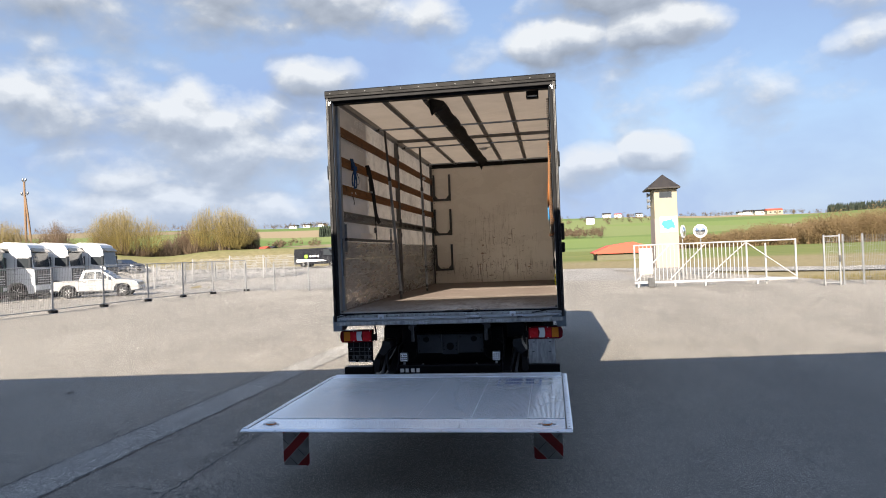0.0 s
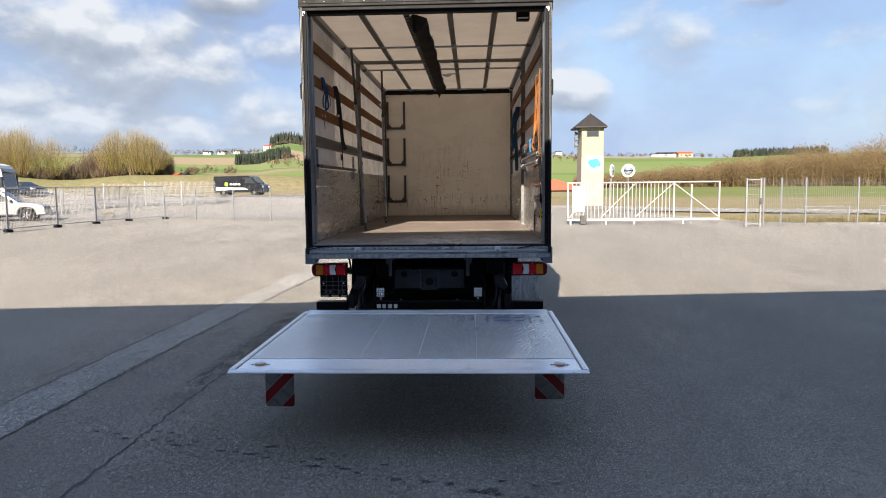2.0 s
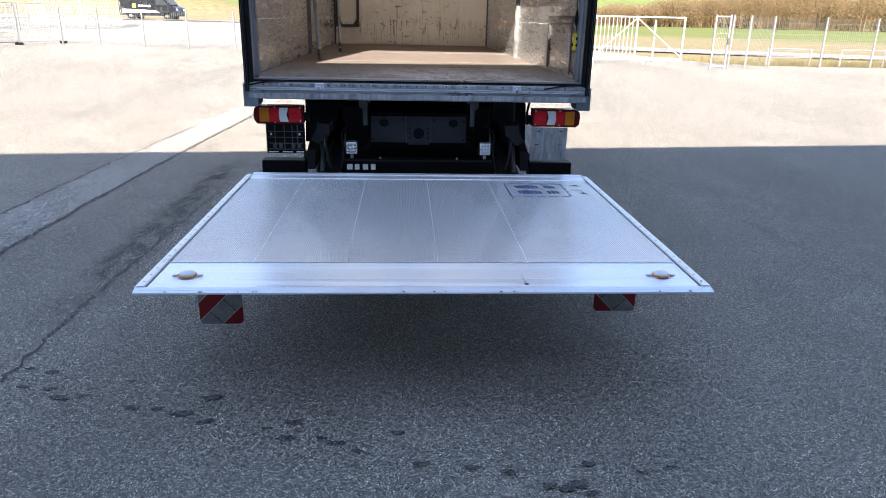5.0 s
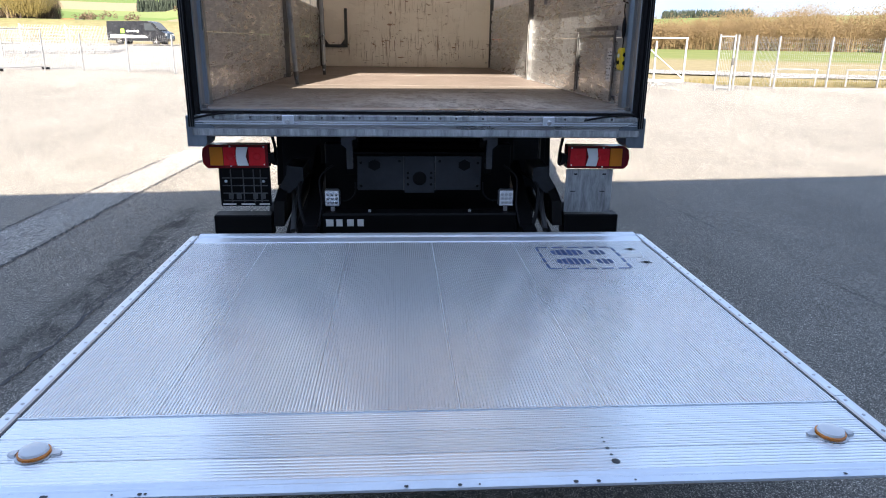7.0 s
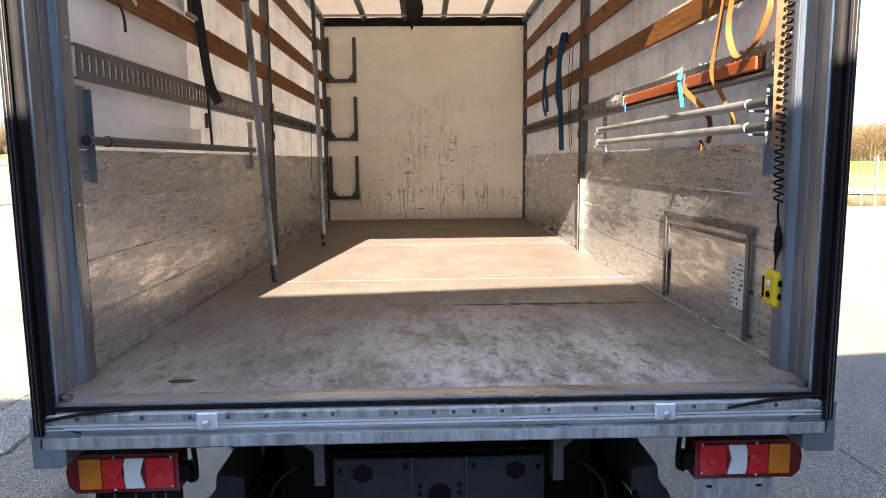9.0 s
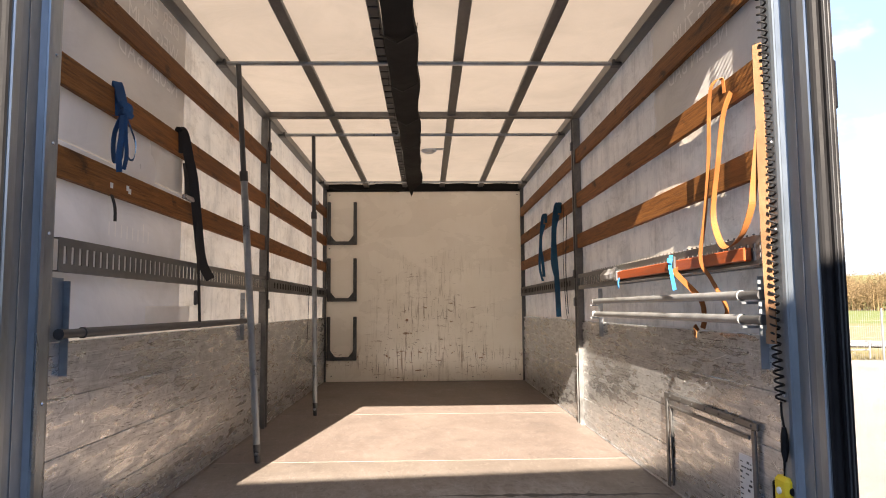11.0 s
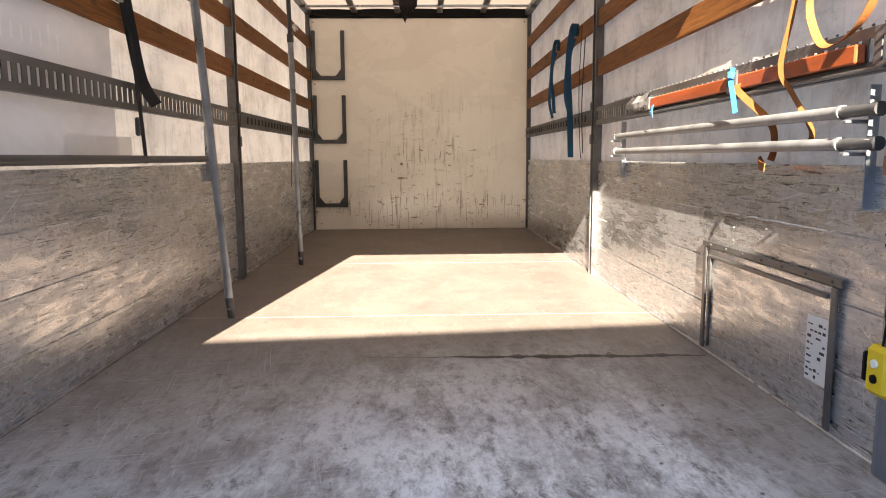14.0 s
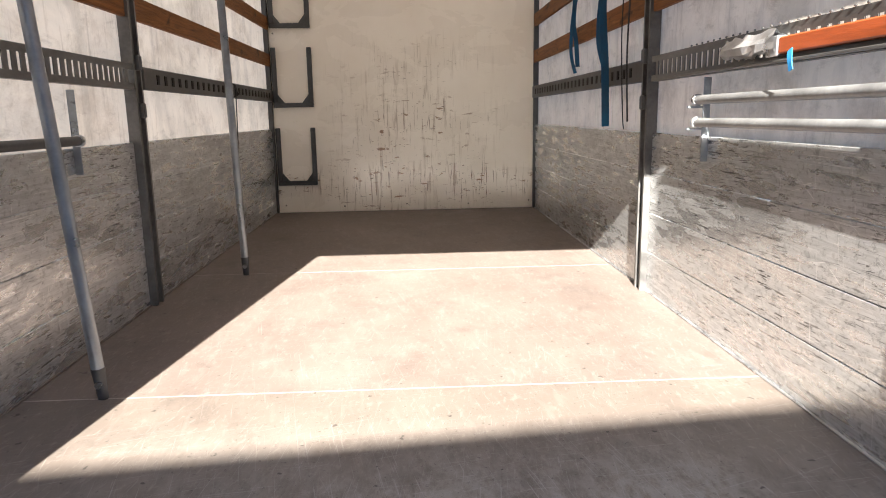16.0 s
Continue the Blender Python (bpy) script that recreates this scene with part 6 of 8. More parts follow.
# orange straps on the slats near the rear
FACE = (0.42, -0.9, 0.0)
strap("lashing_strap", "wide faded orange lashing strap hanging beside the door pillar", PALEORANGE, [
    ("webbing", [(XR - 0.01, 0.245, 3.10), (XR - 0.012, 0.243, 3.04), (XR - 0.015, 0.239, 2.775), (XR - 0.015, 0.24, 2.447), (XR - 0.015, 0.229, 2.10)], FACE, 0.034),
    ("webbing", [(XR - 0.010, 0.252, 3.09), (XR - 0.006, 0.248, 2.775), (XR - 0.006, 0.249, 2.447), (XR - 0.006, 0.24, 2.12)], FACE, 0.032),
    ("strap_end", [(XR - 0.017, 0.229, 2.115), (XR - 0.018, 0.229, 2.068)], FACE, 0.038)])
strap("lashing_strap", "orange lashing strap hung over the wooden slats", ORANGE, [
    ("webbing", [(XR + 0.03, 0.60, 3.04), (XR + 0.025, 0.605, 3.10), (XR - 0.012, 0.614, 3.075), (XR - 0.015, 0.642, 2.994), (XR - 0.015, 0.671, 2.77), (XR - 0.02, 0.72, 2.547), (XR - 0.025, 0.763, 2.388), (XR, 0.729, 2.306), (XR + 0.025, 0.655, 2.192), (XR + 0.025, 0.675, 2.141)], [(0.25 + 0.35 * min(1, i / 40), -0.9, 0.0) for i in range(73)], 0.016),
    ("webbing", [(XR + 0.025, 0.53, 3.02), (XR - 0.01, 0.53, 2.927), (XR - 0.02, 0.572, 2.749), (XR - 0.025, 0.619, 2.579), (XR - 0.03, 0.590, 2.486), (XR - 0.035, 0.505, 2.413), (XR - 0.035, 0.375, 2.442), (XR - 0.03, 0.299, 2.532), (XR - 0.025, 0.284, 2.608), (XR - 0.015, 0.249, 2.797)], [(0.9, 0.5 - 0.012 * i, 0.5 * math.sin(math.pi * min(1, i / 64))) for i in range(73)], 0.024)])
strap("lashing_strap", "orange strap end tucked behind the load bars", ORANGE, [
    ("webbing", [(XR - 0.015, 1.075, 2.37), (XR - 0.02, 1.047, 2.339), (XR + 0.02, 0.897, 2.228), (XR + 0.025, 0.871, 2.144), (XR + 0.02, 0.88, 2.10)], (0.5, -0.85, 0.2), 0.024),
    ("strap_end", [(XR + 0.02, 0.935, 2.105), (XR - 0.01, 0.90, 2.088), (XR - 0.04, 0.80, 2.078)], (0.2, 0.5, 0.8), 0.028)])
strap("tape_end", "short light blue tape knotted to the beam", SKYBLUE, [
    ("tape", [(XR - 0.03, 1.085, 2.43), (XR - 0.04, 1.077, 2.384), (XR - 0.042, 1.05, 2.33), (XR - 0.04, 1.029, 2.267)], (0.6, -0.8, 0.3), 0.018),
    ("knot", [(XR - 0.03, 1.10, 2.40), (XR - 0.05, 1.08, 2.405), (XR - 0.035, 1.06, 2.40)], (0, 0.2, 1), 0.022)], "tape")
strap("tape_end", "scrap of light blue tape on the rail", SKYBLUE, [
    ("tape", [(XR - 0.03, 1.95, 2.36), (XR - 0.04, 1.93, 2.33), (XR - 0.04, 1.92, 2.30)], (0, 1, 0), 0.02)], "tape")
# teal straps far in, on the other wall
for y, z1, w_ in ((4.62, 2.49, 0.032), (3.92, 2.11, 0.05)):
    strap("lashing_strap", "teal lashing strap hanging from a wooden slat", TEALSTRAP, [
        ("webbing", [(XR + 0.02, y - 0.03, 3.02), (XR + 0.015, y - 0.02, 3.11), (XR - 0.01, y, 3.06), (XR - 0.03, y + 0.02, 2.8), (XR - 0.02, y - 0.02, (2.8 + z1) / 2), (XR - 0.01, y - 0.03, z1)], (1, 0.35, 0.1), w_),
        ("webbing", [(XR + 0.02, y + 0.06, 3.02), (XR - 0.02, y + 0.07, 2.85), (XR - 0.04, y + 0.04, 2.6), (XR - 0.02, y - 0.01, 2.45)], (1, -0.5, -0.2), w_ * 0.7)])
strap("cord", "thin dark cord hanging by the side post", DARKSTRAP, [
    ("cord", [(XR, 3.62, 3.05), (XR - 0.02, 3.60, 2.6), (XR - 0.01, 3.58, 2.2), (XR, 3.58, 2.10)], (0, 1, 0), 0.012),
    ("cord", [(XR, 3.52, 2.95), (XR - 0.02, 3.50, 2.5), (XR - 0.01, 3.49, 2.14)], (0, 1, 0), 0.02)], "cord")
# the opposite wall
XL = -W + 0.04
strap("lashing_strap", "knotted blue strap hanging over a wooden slat", BLUESTRAP, [
    ("webbing", [(XL - 0.015, 0.705, 2.98), (XL - 0.012, 0.690, 3.105), (XL, 0.682, 3.10), (XL + 0.014, 0.682, 3.05), (XL + 0.03, 0.672, 2.995)], (0.8, 0.7, 0), 0.036),
    ("knot", [(XL + 0.010, 0.650, 3.00), (XL + 0.035, 0.645, 3.012), (XL + 0.062, 0.660, 2.995), (XL + 0.055, 0.685, 2.975), (XL + 0.02, 0.670, 2.968)], (0, 0.2, 1), 0.026),
    ("knot", [(XL + 0.018, 0.650, 2.972), (XL + 0.045, 0.642, 2.982), (XL + 0.066, 0.670, 2.962)], (0.2, 0.2, 1), 0.022),
    ("loop", [(XL + 0.035, 0.650, 2.97), (XL + 0.012, 0.640, 2.90), (XL + 0.002, 0.650, 2.83), (XL + 0.012, 0.650, 2.775), (XL + 0.032, 0.650, 2.80), (XL + 0.036, 0.650, 2.88), (XL + 0.042, 0.660, 2.96)], (0.5, 1, 0.1), 0.020),
    ("loop", [(XL + 0.045, 0.650, 2.97), (XL + 0.075, 0.640, 2.905), (XL + 0.090, 0.650, 2.845), (XL + 0.082, 0.650, 2.79), (XL + 0.060, 0.650, 2.80), (XL + 0.054, 0.650, 2.87), (XL + 0.048, 0.660, 2.95)], (0.5, -1, 0.1), 0.020),
    ("tail", [(XL + 0.040, 0.640, 2.965), (XL + 0.042, 0.630, 2.88), (XL + 0.034, 0.630, 2.80), (XL + 0.038, 0.630, 2.735)], (1, 0.3, 0), 0.022),
    ("tail", [(XL + 0.050, 0.640, 2.965), (XL + 0.058, 0.630, 2.88), (XL + 0.064, 0.630, 2.80), (XL + 0.052, 0.635, 2.745)], (1, -0.3, 0), 0.018)])
strap("cord", "short dark strap end below a slat", DARKSTRAP, [
    ("cord", [(XL, 0.655, 2.65), (XL + 0.012, 0.66, 2.60), (XL + 0.012, 0.665, 2.545)], (0, 1, 0), 0.022)], "cord")
bs = strap("lashing_strap", "long black strap hanging from a wooden slat", DARKSTRAP, [
    ("webbing", [(XL - 0.02, 1.40, 2.99), (XL - 0.012, 1.395, 3.102), (XL + 0.006, 1.41, 3.08), (XL + 0.012, 1.47, 2.97), (XL + 0.016, 1.533, 2.868), (XL + 0.016, 1.604, 2.669), (XL + 0.02, 1.68, 2.46), (XL + 0.03, 1.80, 2.365)], (0.75, 0.65, 0.1), 0.05),
    ("webbing", [(XL - 0.012, 1.50, 2.96), (XL - 0.008, 1.52, 2.88), (XL - 0.008, 1.53, 2.79)], (0, 1, 0), 0.11),
    ("tail", [(XL + 0.012, 1.59, 2.75), (XL + 0.016, 1.64, 2.40), (XL + 0.014, 1.686, 2.10)], (0.4, 1, 0), 0.02)])
part("buckle", Geo().box(XL - 0.012, XL + 0.012, 1.44, 1.62, 2.762, 2.785, 0.004), SILL, bs, "grey metal buckle")
part("hook", Geo().box(XL - 0.005, XL + 0.012, 1.63, 1.66, 2.22, 2.30, 0.006), DARKST, bs)
strap("cord", "dark strap looped over the lashing rail", DARKSTRAP, [
    ("loop", [(XL, 4.9, 2.44), (XL + 0.04, 4.9, 2.42), (XL + 0.045, 4.92, 2.36), (XL + 0.02, 4.95, 2.34)], (0, 1, 0), 0.05),
    ("tail", [(XL + 0.04, 4.92, 2.36), (XL + 0.03, 4.93, 2.1), (XL + 0.02, 4.93, 1.85)], (0, 1, 0), 0.02)], "cord")
part("white_knot", Geo().sweep(spline([(XL + 0.02, 5.2, 3.33), (XL + 0.06, 5.16, 3.35), (XL + 0.07, 5.24, 3.32), (XL + 0.03, 5.28, 3.35), (XL + 0.05, 5.2, 3.30)]), 0.010, 6), WHITE, truck, "white cord knot", smooth=True)

for y_, z_ in ((0.69, 2.692), (0.835, 2.705), (0.855, 2.695)):
    part("paper_scrap", Geo().box(-W + 0.0215, -W + 0.0235, y_ - 0.012, y_ + 0.012, z_ - 0.01, z_ + 0.012, 0.0008), OFFWHITE, truck)

# coiled control cable and the yellow hand control
ctl = thing("hand_control", "yellow hand control on a black coiled cable", "control")
cx, cy = 1.192, 0.225
pts = []
turns = 64
for k in range(turns * 10 + 1):
    a = 2 * math.pi * k / 10
    z = 3.58 - 1.70 * k / (turns * 10)
    pts.append((cx + 0.014 * math.cos(a) + 0.006 * math.sin(z * 5), cy + 0.014 * math.sin(a) + 0.004 * math.sin(z * 7), z))
part("coiled_cable", Geo().sweep(pts, 0.0038, 5), RUBBER, ctl, smooth=True)
part("cable", Geo().sweep(spline([(cx, cy, 1.88), (cx - 0.005, cy - 0.01, 1.84), (cx + 0.004, cy - 0.005, 1.78), (cx + 0.012, cy + 0.02, 1.68), (cx + 0.016, cy + 0.03, 1.62)]), 0.004, 6), RUBBER, ctl)
part("strain_relief", Geo().sweep([(cx, cy - 0.01, 1.80), (cx, cy - 0.01, 1.77), (cx, cy - 0.008, 1.72), (cx, cy - 0.008, 1.69)], [0.007, 0.012, 0.012, 0.006], 10), RUBBER, ctl)
cx, cy = 1.208, 0.262
bdy = part("housing", Geo().box(cx - 0.022, cx + 0.025, cy - 0.055, cy + 0.03, 1.505, 1.635, 0.012), YELLOW, ctl)
part("grip", Geo().box(cx - 0.018, cx + 0.02, cy + 0.031, cy + 0.048, 1.53, 1.61, 0.005), BLACK, bdy)
for z in (1.595, 1.548):
    part("button", Geo().lathe([(0.013, 0), (0.012, -0.006), (0.005, -0.008)], (cx + 0.0, cy - 0.055, z), 1, 14), BLACK, bdy)
for z in (1.59, 1.55):
    part("button", Geo().lathe([(0.012, 0), (0.011, -0.006), (0.004, -0.008)], (cx - 0.022, cy - 0.012, z), 0, 14), BLACK if z < 1.56 else OFFWHITE, bdy)

# hatch in the side wall with its label
hx = W - 0.001
ht = part("hatch", Geo().box(hx - 0.006, hx, 0.53, 1.40, F + 0.03, 1.735, 0.002), BOARD, truck, "low aluminium hatch in the side wall")
for y0, y1, z0, z1 in ((0.475, 1.445, 1.738, 1.765), (1.405, 1.435, F + 0.014, 1.737), (0.495, 0.525, F + 0.014, 1.737), (0.545, 1.385, 1.695, 1.71), (1.36, 1.372, F + 0.03, 1.694)):
    part("hatch_frame", Geo().box(hx - 0.016, hx - 0.0065, y0, y1, z0, z1, 0.003), RAILST, ht)
for k in range(7):
    part("rivet", Geo().lathe([(0.006, 0), (0.003, -0.004)], (hx - 0.016, 0.52 + 0.14 * k, 1.752), 0, 8), DARKST, ht)
stk = part("instruction_label", Geo().box(hx - 0.009, hx - 0.007, 0.535, 0.645, 1.425, 1.63), OFFWHITE, ht, "white instruction label with drawings")
lb = random.Random(8)
for i in range(9):
    z = 1.437 + i * 0.0205
    y = 0.545
    while y < 0.63:
        w_ = lb.uniform(0.008, 0.026)
        if lb.random() < 0.62:
            part("print_bar", Geo().box(hx - 0.0105, hx - 0.0092, y, min(0.637, y + w_), z, z + lb.uniform(0.003, 0.010)), INK, stk)
        y += w_ + 0.008
for z, y in ((1.84, 1.45), (1.80, 1.45), (1.84, 1.20), (1.79, 1.20), (1.86, 0.95), (2.02, 0.55), (1.93, 1.3)):
    part("rivet", Geo().lathe([(0.0045, 0), (0.003, -0.003)], (W, y, z), 0, 8), RAILST, truck)

# ---- fences and gate ----
def mesh_panel_geo(w, h, z0, px, pz, r=0.004):
    g = Geo()
    n = int(w / px)
    for i in range(1, n):
        x = w * i / n
        g.box(x - r, x + r, -r, r, z0, z0 + h)
    m_ = int(h / pz)
    for i in range(1, m_):
        z = z0 + h * i / m_
        g.box(0, w, -r, r, z - r, z + r)
    return g


def site_fence(w):
    """A mobile fence panel with tube frame, wires and block feet; local x along it."""
    ob = thing("mobile_fence", "galvanised mobile fence panel on block feet", "fence", "mobile fence panels")
    for x in (0.02, w - 0.02):
        part("post", Geo().sweep([(x, 0, 0.06), (x, 0, 2.0)], 0.027, 8), DULLGALV, ob, smooth=True)
    for z in (0.15, 1.98):
        part("tube", Geo().sweep([(0.02, 0, z), (w - 0.02, 0, z)], 0.019, 8), DULLGALV, ob, smooth=True)
    part("wire_mesh", mesh_panel_geo(w, 1.83, 0.15, 0.09, 0.22, 0.004), DULLGALV, ob)
    part("foot", Geo().box(w - 0.10, w + 0.10, -0.18, 0.18, 0.0, 0.12, 0.02), RUBBER, ob)
    return ob


left_line = [(-20.5, 12.8), (-20.4, 15.9), (-20.3, 19.0), (-20.15, 22.2), (-19.95, 25.5), (-19.75, 28.6), (-19.3, 31.2), (-18.3, 33.7)]
for (xa, ya), (xb, yb) in zip(left_line, left_line[1:]):
    site_fence(math.hypot(xb - xa, yb - ya)).matrix_world = pose(xa, ya, 0, 0, 0, math.degrees(math.atan2(yb - ya, xb - xa)))


def post_fence(pts, h, label, px=0.05, pz=0.2, group="yard fence bays", wire=0.0024):
    for (xa, ya), (xb, yb) in zip(pts, pts[1:]):
        w = math.hypot(xb - xa, yb - ya)
        ob = thing("fence_bay", label, "fence", group)
        part("post", Geo().box(-0.03, 0.03, -0.03, 0.03, 0, h + 0.05, 0.004), FENCE, ob)
        part("wire_mesh", mesh_panel_geo(w, h - 0.06, 0.06, px, pz, wire), FENCE, ob)
        ob.matrix_world = pose(xa, ya, 0, 0, 0, math.degrees(math.atan2(yb - ya, xb - xa)))


post_fence([(-18.2, 33.4), (-15.8, 32.3), (-13.2, 31.3), (-10.7, 30.2), (-8.2, 29.2), (-5.7, 28.2), (-3.2, 27.2), (-0.7, 26.2)], 1.75, "light wire mesh fence bay between steel posts", 0.12, 0.25)
post_fence([(12.7, 22.0), (13.6, 22.4), (15.1, 23.4), (17.65, 23.95), (20.2, 24.4), (22.7, 24.8), (25.2, 25.2), (27.7, 25.6), (30.2, 26.0)], 2.0, "light wire mesh fence bay between steel posts", 0.10, 0.2)
post_fence([(-34, 52), (-30, 50.5), (-26.5, 49.0), (-23, 47.5), (-19.5, 46.0)], 2.0, "galvanised wire mesh fence bay beyond the parking", 0.12, 0.22, "far fence bays", 0.0045)
post_fence([(-31, 44), (-28, 43.2), (-25, 42.4), (-22, 41.6)], 2.0, "galvanised wire mesh fence bay beyond the parking", 0.12, 0.22, "far fence bays", 0.0045)

FAR_LINE = [(-31.7, 39.2), (-29.3, 40.9), (-26.9, 42.4), (-24.4, 43.7), (-22.0, 44.7), (-19.7, 45.8)]
for (xa, ya), (xb, yb) in zip(FAR_LINE, FAR_LINE[1:]):
    ob = thing("fence_bay", "galvanised wire mesh fence bay with a diagonal brace", "fence", "far fence bays")
    w = math.hypot(xb - xa, yb - ya)
    part("post", Geo().box(-0.04, 0.04, -0.04, 0.04, -0.3, 1.95, 0.004), DULLGALV, ob)
    part("wire_mesh", mesh_panel_geo(w, 1.8, 0.1, 0.085, 0.2, 0.0085), DULLGALV, ob)
    if xa in (-24.4, -22.0):
        part("brace", Geo().sweep([(0.05, 0.02, 1.85), (w * 0.6, 0.02, 0.1)], 0.02, 6), DULLGALV, ob)
    ob.matrix_world = pose(xa, ya, max(0, terrain(xa, ya)), 0, 0, math.degrees(math.atan2(yb - ya, xb - xa)))

gate = thing("sliding_gate", "white steel sliding gate with diagonal braces", "gate")
GX0, GX1, GY = 4.85, 11.79, 24.5
for z0, z1 in ((0.16, 0.27), (1.885, 1.945)):
    part("beam", Geo().box(GX0, GX1, GY - 0.05, GY + 0.05, z0, z1, 0.008), GATEWHITE, gate)
for x in (GX0, 9.68, GX1 - 0.07):
    part("post", Geo().box(x, x + 0.07, GY - 0.035, GY + 0.035, 0.30, 1.88, 0.006), GATEWHITE, gate)
x = GX0 + 0.25
while x < 9.62:
    part("bar", Geo().box(x - 0.014, x + 0.014, GY - 0.014, GY + 0.014, 0.30, 1.88), GATEWHITE, gate)
    x += 0.17
for a, b in (((GX0 + 0.1, 0.32), (6.40, 1.86)), ((6.40, 0.32), (7.95, 1.86)), ((7.95, 0.32), (9.68, 1.86)), ((9.74, 1.84), (11.70, 0.34))):
    part("brace", Geo().sweep([(a[0], GY - 0.03, a[1]), (b[0], GY - 0.03, b[1])], 0.027, 4), GATEWHITE, gate)
part("sign_board", Geo().box(5.09, 5.66, GY - 0.075, GY - 0.06, 0.60, 1.76, 0.003), OFFWHITE, gate, "white notice board")
part("motor_box", Geo().box(5.42, 5.70, GY - 0.35, GY - 0.10, 0.02, 0.42, 0.02), DARKST, gate, "grey gate motor")
for x in (5.0, 6.6, 7.9, 10.1):
    part("roller_post", Geo().box(x - 0.04, x + 0.04, GY - 0.16, GY - 0.06, 0.0, 0.2, 0.006), GATEWHITE, gate)
part("guide_post", Geo().box(10.51, 10.58, GY + 0.1, GY + 0.17, 0.0, 1.8, 0.006), GATEWHITE, gate)
door = thing("wicket_gate", "narrow galvanised mesh gate beside the sliding gate", "gate")
for x in (11.99, 12.57):
    part("post", Geo().box(x - 0.032, x + 0.032, 21.968, 22.032, 0, 2.05, 0.006), FENCE, door)
for z in (0.12, 1.98):
    part("rail", Geo().box(12.022, 12.538, 21.98, 22.02, z - 0.025, z + 0.025, 0.004), FENCE, door)
gg = mesh_panel_geo(0.52, 1.84, 0.13, 0.06, 0.2, 0.003)
gg.v = [(12.02 + x, 22.0 + y, z) for x, y, z in gg.v]
part("wire_mesh", gg, FENCE, door)
part("lock", Geo().box(12.50, 12.60, 21.91, 21.95, 0.95, 1.2, 0.01), DARKST, door)
for i, x in enumerate((16.0, 19.4, 23.0)):
    rk = thing("bike_stand", "low galvanised tube hoop by the fence", "stand", "tube hoops")
    part("hoop", Geo().sweep(spline([(x, 25.3, 0), (x, 25.3, 0.62), (x + 0.1, 25.3, 0.7), (x + 1.9, 25.3, 0.7), (x + 2.0, 25.3, 0.62), (x + 2.0, 25.3, 0.0)], 4), 0.03, 8), FENCE, rk, smooth=True)
    part("cross_bar", Geo().sweep([(x, 25.3, 0.35), (x + 2.0, 25.3, 0.35)], 0.022, 8), FENCE, rk, smooth=True)

# round traffic mirrors
MIRRORGLASS = mat("mirror_glass", (0.8, 0.82, 0.84), 0.03, 1.0, 0.02, bump=0)
for x, y, tilt in ((8.63, 33.0, 62), (9.56, 33.0, -10)):
    mr_ = thing("traffic_mirror", "round convex traffic mirror with white rim on a post", "mirror", "traffic mirrors")
    part("post", Geo().sweep([(0, 0.06, 0), (0, 0.06, 2.75)], 0.035, 8), FENCE, mr_, smooth=True)
    part("rim", Geo().lathe([(0.30, 0.05), (0.38, 0.03), (0.38, -0.03), (0.30, -0.04)], (0, 0, 2.6), 1, 28), WHITE, mr_, smooth=True)
    part("mirror_face", Geo().lathe([(0.30, -0.03), (0.22, -0.06), (0.10, -0.08), (0.0, -0.085)], (0, 0, 2.6), 1, 28), MIRRORGLASS, mr_, smooth=True)
    mr_.matrix_world = pose(x, y, 0, 0, 0, tilt)

# ---- tower and far buildings ----
tw = thing("tower", "slim cream plastered tower with a brown hipped roof", "tower")
tx0, tx1, ty0, ty1 = 9.90, 11.76, 52.0, 54.4
part("wall", Geo().box(tx0, tx1, ty0, ty1, -0.1, 6.6, 0.02), PLASTER, tw)
part("lower_wall", Geo().box(tx0 - 0.03, tx1 + 0.03, ty0 - 0.03, ty1 + 0.03, -0.1, 4.1, 0.02), PINKPLASTER, tw)
part("roof", Geo().add([(tx0 - 0.55, ty0 - 0.5, 6.6), (tx1 + 0.22, ty0 - 0.5, 6.6), (tx1 + 0.22, ty1 + 0.5, 6.6), (tx0 - 0.55, ty1 + 0.5, 6.6), (tx0 - 0.55, ty0 - 0.5, 6.72), (tx1 + 0.22, ty0 - 0.5, 6.72), (tx1 + 0.22, ty1 + 0.5, 6.72), (tx0 - 0.55, ty1 + 0.5, 6.72), ((tx0 + tx1) / 2, (ty0 + ty1) / 2, 7.95)],
    [(0, 1, 2, 3), (0, 1, 5, 4), (1, 2, 6, 5), (2, 3, 7, 6), (3, 0, 4, 7), (4, 5, 8), (5, 6, 8), (6, 7, 8), (7, 4, 8)]), ROOFTILE, tw)
wd = part("window", Geo().box(10.36, 11.30, ty0 - 0.03, ty0 + 0.02, 5.88, 6.32, 0.01), GLASS, tw, "dark slot window")
part("window_frame", Geo().box(10.30, 11.36, ty0 - 0.02, ty0 + 0.015, 5.83, 6.37, 0.005), DARKST, wd)
sg = part("banner", Geo().box(10.30, 11.68, ty0 - 0.06, ty0 - 0.04, 2.95, 4.25), OFFWHITE, tw, "white banner with a light blue shape")
bl_ = random.Random(4)
part("blue_shape", Geo().prism([(11.00 + (0.52 + 0.13 * bl_.uniform(-1, 1)) * math.cos(k * 0.35), 3.60 + (0.46 + 0.14 * bl_.uniform(-1, 1)) * math.sin(k * 0.35)) for k in range(18)], 1, ty0 - 0.072, ty0 - 0.062), SKYBLUE, sg)
for z in (6.2, 5.7, 5.2):
    part("siren_horn", Geo().lathe([(0.05, 0), (0.22, -0.3)], (tx0 - 0.15, 53.0, z), 0, 12), FENCE, tw)


